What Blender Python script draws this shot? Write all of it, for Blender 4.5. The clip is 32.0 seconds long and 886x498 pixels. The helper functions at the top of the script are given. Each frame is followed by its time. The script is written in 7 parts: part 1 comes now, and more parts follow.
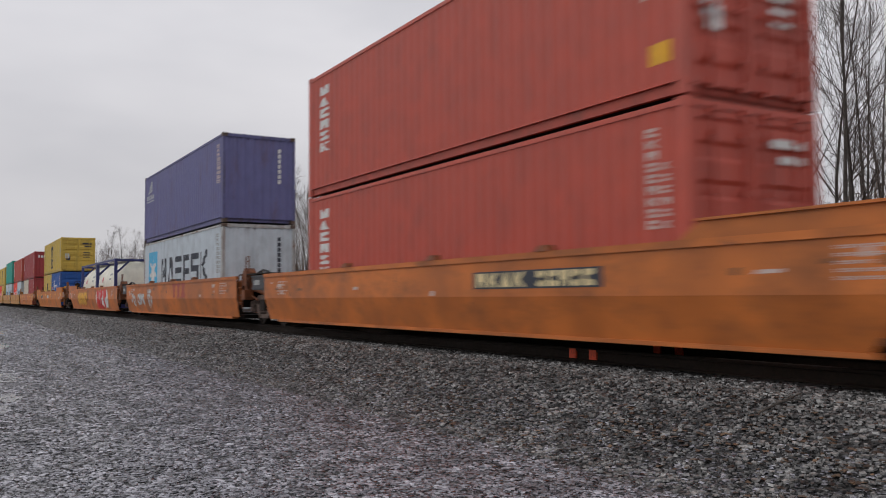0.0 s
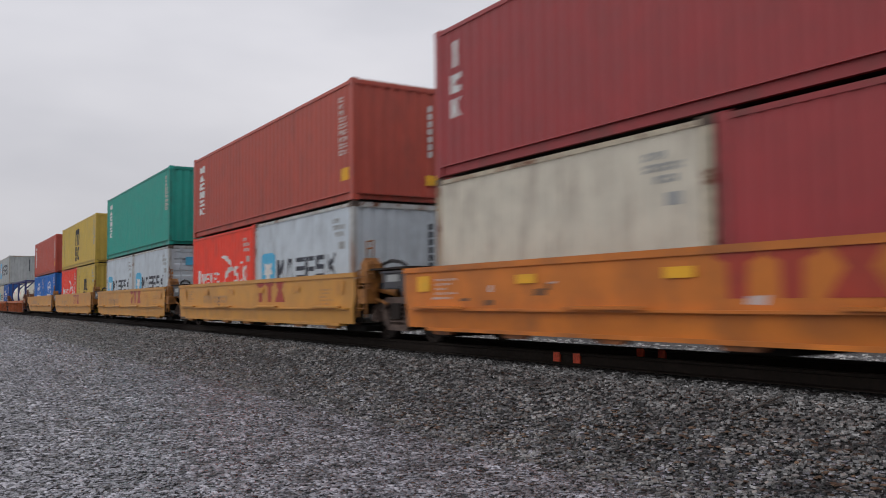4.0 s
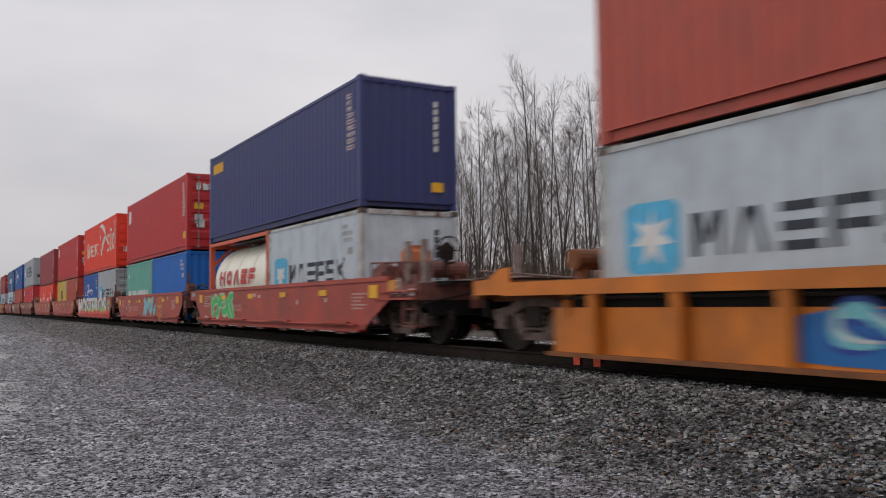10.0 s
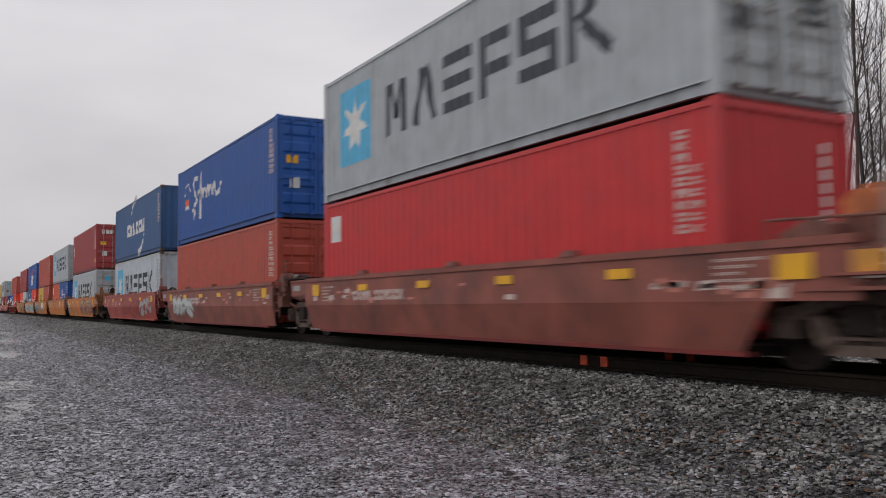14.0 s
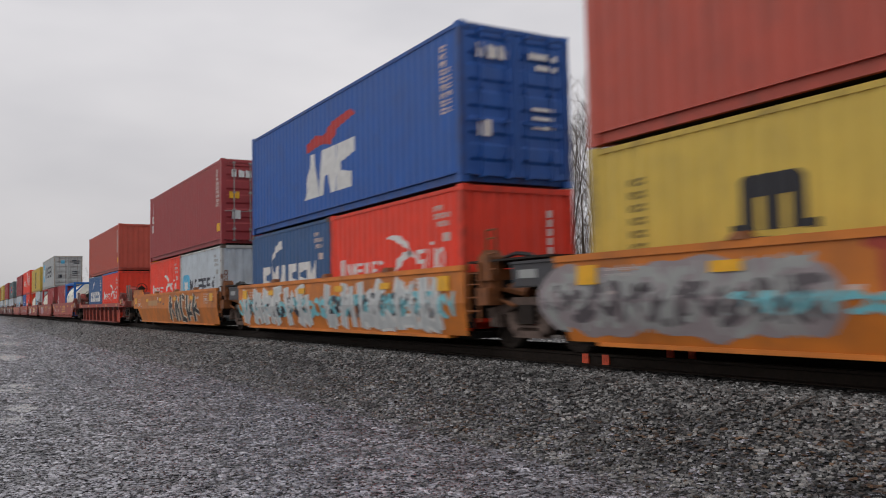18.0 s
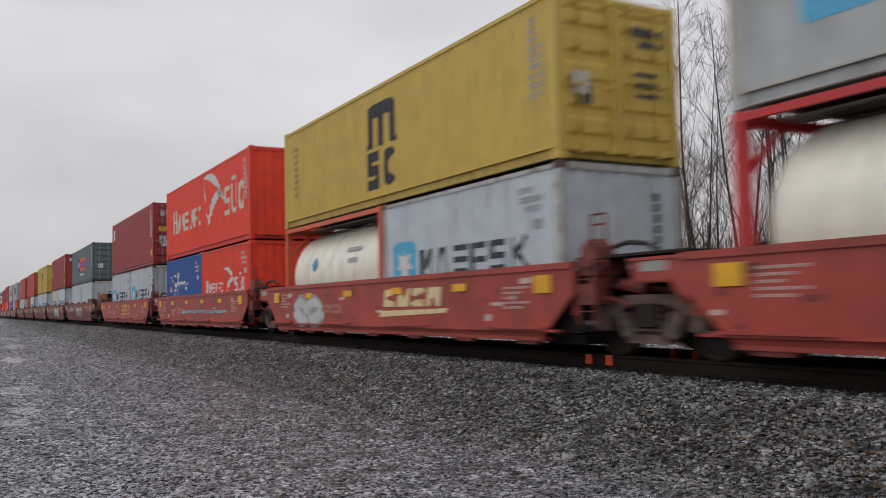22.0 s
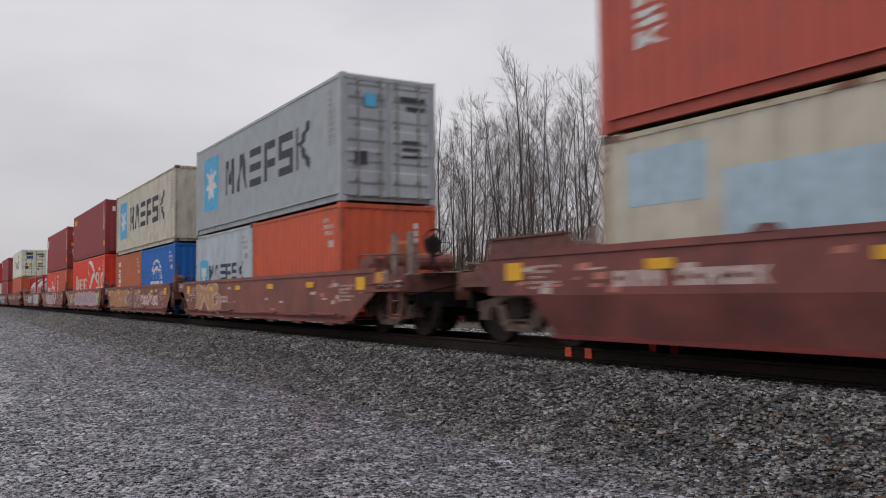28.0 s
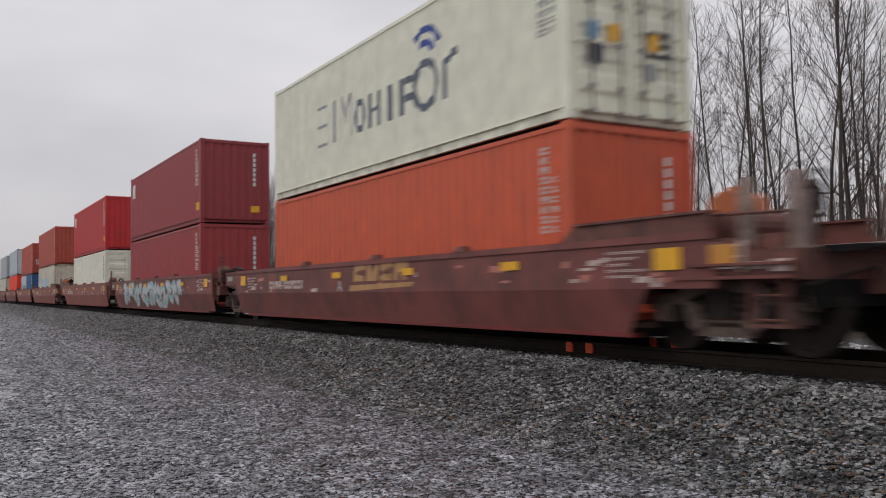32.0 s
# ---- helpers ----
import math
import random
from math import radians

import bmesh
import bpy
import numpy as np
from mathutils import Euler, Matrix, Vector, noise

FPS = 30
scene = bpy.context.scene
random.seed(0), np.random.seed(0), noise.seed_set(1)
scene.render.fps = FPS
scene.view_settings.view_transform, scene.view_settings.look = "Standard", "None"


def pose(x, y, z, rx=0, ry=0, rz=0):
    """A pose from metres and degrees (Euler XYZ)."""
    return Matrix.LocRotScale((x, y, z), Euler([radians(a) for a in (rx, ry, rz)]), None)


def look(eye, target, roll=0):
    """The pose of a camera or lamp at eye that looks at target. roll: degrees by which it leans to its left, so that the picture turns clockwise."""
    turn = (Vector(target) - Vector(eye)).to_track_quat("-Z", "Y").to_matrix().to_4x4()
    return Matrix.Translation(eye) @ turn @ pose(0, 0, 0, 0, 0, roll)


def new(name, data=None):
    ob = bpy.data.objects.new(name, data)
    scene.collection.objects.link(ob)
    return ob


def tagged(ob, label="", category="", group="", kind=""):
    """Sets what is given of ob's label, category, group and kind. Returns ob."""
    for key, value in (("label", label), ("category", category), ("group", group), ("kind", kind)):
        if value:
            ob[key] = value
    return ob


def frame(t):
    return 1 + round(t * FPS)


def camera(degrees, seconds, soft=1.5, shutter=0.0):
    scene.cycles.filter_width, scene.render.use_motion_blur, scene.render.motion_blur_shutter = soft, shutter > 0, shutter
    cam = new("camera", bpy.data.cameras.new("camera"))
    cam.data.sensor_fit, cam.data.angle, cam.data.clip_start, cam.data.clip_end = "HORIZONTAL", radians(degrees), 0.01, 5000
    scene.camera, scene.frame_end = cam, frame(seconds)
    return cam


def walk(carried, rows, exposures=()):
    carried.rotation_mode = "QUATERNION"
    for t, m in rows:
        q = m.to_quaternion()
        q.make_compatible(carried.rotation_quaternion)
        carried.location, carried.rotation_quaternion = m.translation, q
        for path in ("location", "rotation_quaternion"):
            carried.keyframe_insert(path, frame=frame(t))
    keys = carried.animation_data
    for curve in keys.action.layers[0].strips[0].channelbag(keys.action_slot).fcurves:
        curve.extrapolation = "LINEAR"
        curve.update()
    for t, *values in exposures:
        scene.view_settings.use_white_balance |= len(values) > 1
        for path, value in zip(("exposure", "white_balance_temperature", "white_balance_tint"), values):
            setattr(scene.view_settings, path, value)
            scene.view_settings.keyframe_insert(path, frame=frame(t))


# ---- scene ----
# The place: x runs along the track the way the train goes, y across it, z up.
# The gravel lot lies at z 0; the eye stands at the origin of x and y.
EYE = 1.6
NEAR = 7.623            # y of the containers' near sides
TRACK = NEAR + 1.219     # y of the track's middle
RAIL = EYE - 0.78        # top of the rails
cam = camera(55.23, 32.0, soft=1.0, shutter=0.28)
TURNS = [  # seconds, yaw, pitch, roll
    (0, 59.50, 3.17, 0.47),
    (0.5, 59.34, 3.27, 0.48),
    (1, 58.94, 3.31, 0.57),
    (1.5, 58.55, 3.36, 0.63),
    (2, 58.35, 3.41, 0.62),
    (2.5, 58.39, 3.47, 0.55),
    (4.5, 58.49, 3.39, 0.63),
    (5, 58.97, 3.36, 0.82),
    (5.5, 58.52, 3.46, 0.91),
    (6, 59.03, 3.48, 0.93),
    (6.5, 59.41, 3.55, 0.92),
    (7, 59.43, 3.63, 0.85),
    (7.5, 59.68, 3.70, 0.76),
    (8, 59.85, 3.73, 0.74),
    (8.5, 59.85, 3.75, 0.76),
    (9, 59.65, 3.71, 0.77),
    (9.5, 59.67, 3.71, 0.75),
    (10, 59.76, 3.67, 0.70),
    (10.5, 59.86, 3.68, 0.71),
    (11, 60.05, 3.61, 0.72),
    (11.5, 60.02, 3.63, 0.69),
    (12, 60.07, 3.66, 0.61),
    (12.5, 60.10, 3.65, 0.53),
    (13, 60.05, 3.65, 0.51),
    (13.5, 60.14, 3.66, 0.55),
    (15.5, 60.32, 3.60, 0.81),
    (16, 60.40, 3.64, 0.84),
    (16.5, 60.56, 3.59, 0.90),
    (17, 60.53, 3.54, 0.99),
    (17.5, 60.46, 3.61, 1.04),
    (18, 60.29, 3.61, 1.09),
    (18.5, 60.43, 3.65, 1.10),
    (19, 60.63, 3.69, 1.07),
    (19.5, 60.57, 3.73, 1.07),
    (20, 60.51, 3.75, 1.10),
    (20.5, 60.46, 3.76, 1.13),
    (21, 60.61, 3.71, 1.17),
    (21.5, 60.62, 3.71, 1.25),
    (22, 60.50, 3.69, 1.30),
    (22.5, 60.38, 3.69, 1.23),
    (23, 60.22, 3.69, 1.08),
    (23.5, 60.18, 3.71, 0.93),
    (24, 60.11, 3.71, 0.83),
    (24.5, 60.13, 3.72, 0.75),
    (25, 60.11, 3.78, 0.64),
    (25.5, 59.96, 3.79, 0.51),
    (27.5, 59.10, 3.14, 0.65),
    (28, 59.21, 3.10, 0.62),
    (28.5, 59.33, 2.93, 0.76),
    (29, 58.83, 2.85, 0.85),
    (29.5, 58.64, 2.84, 0.83),
    (30, 59.19, 2.85, 0.80),
    (30.5, 59.22, 2.83, 0.77),
    (31, 59.25, 2.84, 0.72),
    (31.5, 59.30, 2.78, 0.72),
    (32, 59.26, 2.78, 0.76),
]
walk(cam, [(t, pose(0, 0, EYE, 90 + p, r, y)) for t, y, p, r in TURNS],
     exposures=[(0, 0, 6520, 12.5), (4, 0, 6420, 13), (5, -0.1, 6280, 13), (6, -0.08, 6250, 13.2), (7, 0, 6220, 13.5), (8, -0.06, 6400, 13.2), (9, 0, 6560, 13), (12, 0, 6640, 13), (21, 0, 6620, 12), (23, 0, 6520, 13), (32, 0, 6560, 13)])


def gone(t):
    """Metres that the train has gone at t seconds; the film skips a little just before 17.9 s."""
    return 22.8587 * t - 0.00120 * ((t - 16) ** 2 - 256) + (0.85 if t > 17.85 else 0)


RIDE = (0, 4, 8, 12, 16, 17.5, 17.6, 17.7, 17.8, 17.9, 18, 18.1, 18.2, 20, 24, 28, 32)

# ---- daylight: an overcast, rainy sky ----
world = bpy.data.worlds.new("overcast_sky")
scene.world = world
world.use_nodes = True
wn, wl = world.node_tree.nodes, world.node_tree.links
sky = wn.new("ShaderNodeTexSky")
sky.sky_type, sky.sun_disc = "NISHITA", False
sky.sun_elevation, sky.sun_rotation = radians(38), radians(215)
grey = wn.new("ShaderNodeHueSaturation")
grey.inputs["Saturation"].default_value = 0.25
wl.new(sky.outputs[0], grey.inputs["Color"])
sky_scale = wn.new("ShaderNodeMix")
sky_scale.data_type, sky_scale.blend_type = "RGBA", "MULTIPLY"
sky_scale.inputs[0].default_value = 1.0
sky_scale.inputs[7].default_value = (0.075, 0.075, 0.075, 1)
wl.new(grey.outputs[0], sky_scale.inputs[6])
coord = wn.new("ShaderNodeTexCoord")
stretch = wn.new("ShaderNodeMapping")
stretch.inputs["Scale"].default_value = (1.2, 1.2, 3.4)
wl.new(coord.outputs["Generated"], stretch.inputs[0])
puffs = wn.new("ShaderNodeTexNoise")
puffs.inputs["Scale"].default_value, puffs.inputs["Detail"].default_value = 1.7, 4
wl.new(stretch.outputs[0], puffs.inputs["Vector"])
shades = wn.new("ShaderNodeValToRGB")
shades.color_ramp.elements[0].position, shades.color_ramp.elements[0].color = 0.28, (0.60, 0.61, 0.645, 1)
shades.color_ramp.elements[1].position, shades.color_ramp.elements[1].color = 0.72, (0.83, 0.83, 0.85, 1)
wl.new(puffs.outputs[0], shades.inputs[0])
cloud = wn.new("ShaderNodeMix")
cloud.data_type = "RGBA"
cloud.inputs[0].default_value = 0.9
wl.new(sky_scale.outputs[2], cloud.inputs[6])
wl.new(shades.outputs[0], cloud.inputs[7])
height = wn.new("ShaderNodeSeparateXYZ")
wl.new(coord.outputs["Generated"], height.inputs[0])
low_sky = wn.new("ShaderNodeMapRange")
low_sky.inputs[1].default_value, low_sky.inputs[2].default_value = 0.0, 0.3
low_sky.inputs[3].default_value, low_sky.inputs[4].default_value = 0.71, 1.05
wl.new(height.outputs[2], low_sky.inputs[0])
dim = wn.new("ShaderNodeVectorMath")
dim.operation = "SCALE"
wl.new(cloud.outputs[2], dim.inputs[0])
wl.new(low_sky.outputs[0], dim.inputs["Scale"])
wl.new(dim.outputs[0], wn["Background"].inputs[0])
wn["Background"].inputs[1].default_value = 1.0

sun = new("sun", bpy.data.lights.new("sun", "SUN"))
sun.data.energy, sun.data.angle, sun.data.color = 0.5, radians(60), (1.0, 0.985, 0.96)
sun.matrix_world = look((-20, -40, 40), (0, 0, 0))
scene.view_settings.exposure = 0.0


# ---- materials ----
def lin(r, g, b, k=1.0):
    """A colour from 8-bit values, made linear and scaled by k."""
    out = []
    for v in (r, g, b):
        v /= 255
        out.append(k * (v / 12.92 if v <= 0.04045 else ((v + 0.055) / 1.055) ** 2.4))
    return tuple(min(v, 0.9) for v in out)


def surface(name, colour, rough=0.6, metal=0.0, grain=0.12, grain_size=9.0, stain=None, stain_amount=0.0,
            stain_size=0.9, streak=1.0, bump=0.15, bump_size=60.0, vary=0.06, patch=None, patch_at=0.62, gloss=0.5):
    """A worn surface: fine grain, broad stains (drawn out downwards by streak) and a little relief."""
    m = bpy.data.materials.new(name)
    m.use_nodes = True
    n, l = m.node_tree.nodes, m.node_tree.links
    b = n["Principled BSDF"]
    b.inputs["Roughness"].default_value, b.inputs["Metallic"].default_value = rough, metal
    b.inputs["Specular IOR Level"].default_value = gloss
    tc = n.new("ShaderNodeTexCoord")
    info = n.new("ShaderNodeObjectInfo")
    shift = n.new("ShaderNodeVectorMath")
    shift.operation = "MULTIPLY_ADD"
    shift.inputs[1].default_value = (1, 1, 1)
    spread = n.new("ShaderNodeVectorMath")
    spread.operation = "SCALE"
    spread.inputs[0].default_value = (37, 51, 23)
    l.new(info.outputs["Random"], spread.inputs["Scale"])
    l.new(tc.outputs["Object"], shift.inputs[0])
    l.new(spread.outputs[0], shift.inputs[2])
    fine = n.new("ShaderNodeTexNoise")
    fine.inputs["Scale"].default_value, fine.inputs["Detail"].default_value = grain_size, 6
    l.new(shift.outputs[0], fine.inputs["Vector"])
    lo = tuple(c * (1 - grain * 1.6) for c in colour)
    hi = tuple(min(c * (1 + grain), 0.95) for c in colour)
    ramp = n.new("ShaderNodeValToRGB")
    ramp.color_ramp.elements[0].position, ramp.color_ramp.elements[0].color = 0.3, (*lo, 1)
    ramp.color_ramp.elements[1].position, ramp.color_ramp.elements[1].color = 0.7, (*hi, 1)
    l.new(fine.outputs[0], ramp.inputs[0])
    out = ramp.outputs[0]
    squash = n.new("ShaderNodeMapping")
    squash.inputs["Scale"].default_value = (1, 1, 1 / streak)
    l.new(shift.outputs[0], squash.inputs[0])
    if stain and stain_amount > 0:
        broad = n.new("ShaderNodeTexNoise")
        broad.inputs["Scale"].default_value, broad.inputs["Detail"].default_value = 1 / stain_size, 8
        broad.inputs["Roughness"].default_value = 0.68
        l.new(squash.outputs[0], broad.inputs["Vector"])
        cut = n.new("ShaderNodeMapRange")
        cut.inputs[1].default_value, cut.inputs[2].default_value = 0.5, 0.78
        cut.inputs[4].default_value = stain_amount
        l.new(broad.outputs[0], cut.inputs[0])
        mix = n.new("ShaderNodeMix")
        mix.data_type = "RGBA"
        l.new(cut.outputs[0], mix.inputs[0])
        l.new(out, mix.inputs[6])
        mix.inputs[7].default_value = (*stain, 1)
        out = mix.outputs[2]
    if patch:
        spots = n.new("ShaderNodeTexNoise")
        spots.inputs["Scale"].default_value, spots.inputs["Detail"].default_value = 2.3, 10
        spots.inputs["Roughness"].default_value = 0.75
        l.new(shift.outputs[0], spots.inputs["Vector"])
        sharp = n.new("ShaderNodeMapRange")
        sharp.inputs[1].default_value, sharp.inputs[2].default_value = patch_at, patch_at + 0.05
        l.new(spots.outputs[0], sharp.inputs[0])
        mix = n.new("ShaderNodeMix")
        mix.data_type = "RGBA"
        l.new(sharp.outputs[0], mix.inputs[0])
        l.new(out, mix.inputs[6])
        mix.inputs[7].default_value = (*patch, 1)
        out = mix.outputs[2]
    if vary:
        tone = n.new("ShaderNodeMapRange")
        tone.inputs[3].default_value, tone.inputs[4].default_value = 1 - vary, 1 + vary
        l.new(info.outputs["Random"], tone.inputs[0])
        hsv = n.new("ShaderNodeHueSaturation")
        l.new(tone.outputs[0], hsv.inputs["Value"])
        l.new(out, hsv.inputs["Color"])
        out = hsv.outputs[0]
    l.new(out, b.inputs["Base Color"])
    rr = n.new("ShaderNodeMapRange")
    rr.inputs[3].default_value, rr.inputs[4].default_value = max(rough - 0.12, 0.02), min(rough + 0.12, 1)
    l.new(fine.outputs[0], rr.inputs[0])
    l.new(rr.outputs[0], b.inputs["Roughness"])
    if bump:
        rel = n.new("ShaderNodeTexNoise")
        rel.inputs["Scale"].default_value, rel.inputs["Detail"].default_value = bump_size, 3
        l.new(shift.outputs[0], rel.inputs["Vector"])
        bp = n.new("ShaderNodeBump")
        bp.inputs["Strength"].default_value, bp.inputs["Distance"].default_value = bump, 0.01
        l.new(rel.outputs[0], bp.inputs["Height"])
        l.new(bp.outputs[0], b.inputs["Normal"])
    return m


RUST = (0.115, 0.045, 0.020)
GRIME = (0.060, 0.052, 0.045)


def container_paint(name, rgb, k=1.0, wear=0.35, patch=None):
    return surface("paint_" + name, lin(*rgb, k), 0.5, grain=0.07, grain_size=2.4, stain=RUST if wear > 0.5 else GRIME,
                   stain_amount=wear, stain_size=0.42, streak=3.2, bump=0.05, vary=0.07, patch=patch, patch_at=0.685)


PAINT = {
    "brick": container_paint("brick", (174, 74, 58), 1.2),
    "maroon": container_paint("maroon", (138, 48, 50), 1.5, 0.2),
    "wine": container_paint("wine", (126, 44, 48), 1.6, 0.2),
    "red": container_paint("red", (190, 42, 46), 1.15, 0.2),
    "scarlet": container_paint("scarlet", (228, 60, 34), 1.15, 0.22),
    "orange": container_paint("orange", (200, 86, 52), 1.15, 0.3),
    "rusty_orange": container_paint("rusty_orange", (190, 98, 56), 1.1, 0.4),
    "yellow": container_paint("yellow", (200, 170, 74), 1.12, 0.22),
    "navy": container_paint("navy", (46, 52, 104), 1.2, 0.35),
    "faded_navy": container_paint("faded_navy", (84, 84, 122), 1.6, 0.55),
    "blue": container_paint("blue", (0, 100, 184), 1.12, 0.16),
    "royal": container_paint("royal", (24, 84, 160), 1.12, 0.25),
    "green": container_paint("green", (26, 148, 132), 1.2, 0.3),
    "teal": container_paint("teal", (100, 172, 156), 1.1, 0.35),
    "silver": container_paint("silver", (168, 174, 178), 1.15, 0.25),
    "worn_silver": container_paint("worn_silver", (172, 176, 176), 1.15, 0.45),
    "pale": container_paint("pale", (176, 185, 191), 1.33, 0.35, patch=RUST),
    "beige": container_paint("beige", (190, 184, 168), 1.25, 0.55, patch=RUST),
    "petrol": container_paint("petrol", (42, 78, 120), 1.5, 0.3),
    "dark_teal": container_paint("dark_teal", (44, 84, 94), 1.15, 0.3),
    "slate": container_paint("slate", (92, 110, 114), 1.15, 0.4),
    "cream": container_paint("cream", (232, 230, 214), 1.1, 0.15),
    "reefer_white": container_paint("reefer_white", (238, 232, 212), 1.1, 0.06),
}
FRAME = {}
for tone in PAINT:
    src = PAINT[tone].node_tree.nodes
    ramp = next(k for k in src if k.type == "VALTORGB").color_ramp.elements
    mean = [(a + b) * 0.43 for a, b in zip(ramp[0].color[:3], ramp[1].color[:3])]
    FRAME[tone] = surface("grimy_frame_" + tone, mean, 0.6, grain=0.15, grain_size=7, stain=(0.075, 0.05, 0.036), stain_amount=0.85,
                          stain_size=0.32, streak=4.0, bump=0.1, patch=(0.10, 0.05, 0.028), patch_at=0.64)
CAR = {
    "orange": surface("car_orange", lin(197, 111, 47, 0.97), 0.55, grain=0.2, grain_size=1.1, stain=(0.10, 0.045, 0.02),
                      stain_amount=0.75, stain_size=1.1, streak=0.5, vary=0.1, patch=(0.12, 0.06, 0.035), patch_at=0.64),
    "yellow": surface("car_yellow", lin(214, 152, 64, 0.9), 0.5, grain=0.08, grain_size=2.0, stain=(0.20, 0.10, 0.04),
                      stain_amount=0.4, stain_size=1.0, streak=1.6, vary=0.05),
    "amber": surface("car_amber", lin(212, 122, 38, 0.96), 0.55, grain=0.18, grain_size=1.1, stain=(0.16, 0.07, 0.03),
                     stain_amount=0.7, stain_size=0.8, streak=1.4, vary=0.06, patch=(0.09, 0.045, 0.03), patch_at=0.68),
    "rust": surface("car_rust", lin(190, 104, 56, 0.95), 0.65, grain=0.2, grain_size=3.0, stain=(0.09, 0.045, 0.03),
                    stain_amount=0.9, stain_size=0.7, streak=1.6, vary=0.08, patch=(0.07, 0.035, 0.025), patch_at=0.62),
    "oxide": surface("car_oxide", lin(182, 76, 60, 0.95), 0.55, grain=0.18, grain_size=1.2, stain=(0.12, 0.05, 0.04),
                     stain_amount=0.5, stain_size=0.9, streak=1.2, vary=0.07),
    "red": surface("car_red", lin(176, 70, 57, 0.92), 0.55, grain=0.2, grain_size=1.2, stain=(0.11, 0.05, 0.04),
                   stain_amount=0.7, stain_size=0.6, streak=2.0, vary=0.06, patch=(0.09, 0.06, 0.05), patch_at=0.66),
    "brown": surface("car_brown", lin(134, 74, 63, 1.15), 0.6, grain=0.24, grain_size=1.3, stain=(0.055, 0.04, 0.036),
                     stain_amount=0.7, stain_size=0.7, streak=1.4, vary=0.08, patch=(0.16, 0.06, 0.045), patch_at=0.66),
    "dark_brown": surface("car_dark_brown", lin(118, 64, 58, 1.15), 0.6, grain=0.26, grain_size=1.3, stain=(0.045, 0.035, 0.033),
                          stain_amount=0.75, stain_size=0.6, streak=1.2, vary=0.08, patch=(0.20, 0.07, 0.05), patch_at=0.69),
}
# rust paint again, darkened for shade in the recess between ribs and for dirt
CAR["rust_panel"] = surface("car_rust_panel", lin(160, 86, 50, 0.8), 0.65, grain=0.25, grain_size=3.0, stain=(0.05, 0.032, 0.025),
                            stain_amount=0.9, stain_size=0.5, streak=1.8, vary=0.08, patch=(0.20, 0.08, 0.035), patch_at=0.66)
CAR["red_panel"] = surface("car_red_panel", lin(206, 82, 56, 0.85), 0.6, grain=0.2, grain_size=3.0, stain=(0.07, 0.05, 0.042),
                           stain_amount=0.5, stain_size=0.6, streak=1.4, vary=0.08, patch=(0.09, 0.06, 0.05), patch_at=0.68)
CAR["sill_red"] = surface("car_sill_red", lin(136, 46, 42, 0.8), 0.65, grain=0.2, grain_size=4.0, stain=(0.05, 0.03, 0.026), stain_amount=0.8, stain_size=0.5)
GRIMY = {}
for tone, rgb in (("orange", (116, 66, 36)), ("amber", (128, 76, 38)), ("yellow", (150, 98, 44)), ("rust", (112, 66, 40)), ("oxide", (112, 66, 58)),
                  ("red", (120, 56, 48)), ("brown", (118, 72, 62)), ("dark_brown", (106, 66, 58))):
    GRIMY[tone] = surface("grimy_end_" + tone, lin(*rgb, 1.15), 0.7, grain=0.3, grain_size=6, stain=(0.02, 0.018, 0.017), stain_amount=0.8,
                          stain_size=0.3, streak=1.2, vary=0.1)
STEEL = surface("grimy_steel", (0.010, 0.009, 0.008), 0.8, 0.0, grain=0.3, grain_size=14, stain=(0.035, 0.018, 0.012), stain_amount=0.5, stain_size=0.25, gloss=0.2)
IRON = surface("brown_cast_iron", (0.030, 0.022, 0.018), 0.8, 0.0, gloss=0.25, grain=0.3, grain_size=12, stain=(0.03, 0.027, 0.025), stain_amount=0.8, stain_size=0.3)
TREAD = surface("worn_wheel_tread", (0.30, 0.29, 0.28), 0.35, 0.9, grain=0.1)
POST = surface("worn_grey_post", lin(150, 130, 122, 0.9), 0.7, grain=0.25, grain_size=8, stain=(0.06, 0.045, 0.04), stain_amount=0.7, stain_size=0.2)
TRUCK = surface("dusty_truck_iron", (0.16, 0.115, 0.096), 0.85, 0.0, gloss=0.25, grain=0.3, grain_size=10, stain=(0.03, 0.025, 0.022), stain_amount=0.7, stain_size=0.3)
SLATE_PLATE = surface("dark_grey_plate", (0.055, 0.055, 0.062), 0.6, grain=0.15, grain_size=4, stain=(0.07, 0.05, 0.035), stain_amount=0.5, stain_size=0.4)
BLACK = surface("black_rubber", (0.015, 0.015, 0.016), 0.5, grain=0.2)
ROD = surface("galvanised_rod", (0.36, 0.34, 0.32), 0.5, 0.5, grain=0.2, stain=RUST, stain_amount=0.4, stain_size=0.2)
CASTING = surface("worn_casting", (0.12, 0.085, 0.065), 0.65, 0.2, grain=0.3, stain=RUST, stain_amount=0.8, stain_size=0.15)
UNDER = surface("dark_underside", (0.035, 0.032, 0.03), 0.8, grain=0.2)


def ink(name, rgb, k=1.0):
    return surface("ink_" + name, lin(*rgb, k), 0.5, grain=0.08, grain_size=5, stain=GRIME, stain_amount=0.25, stain_size=0.3,
                   streak=2.5, bump=0.0, vary=0.0)


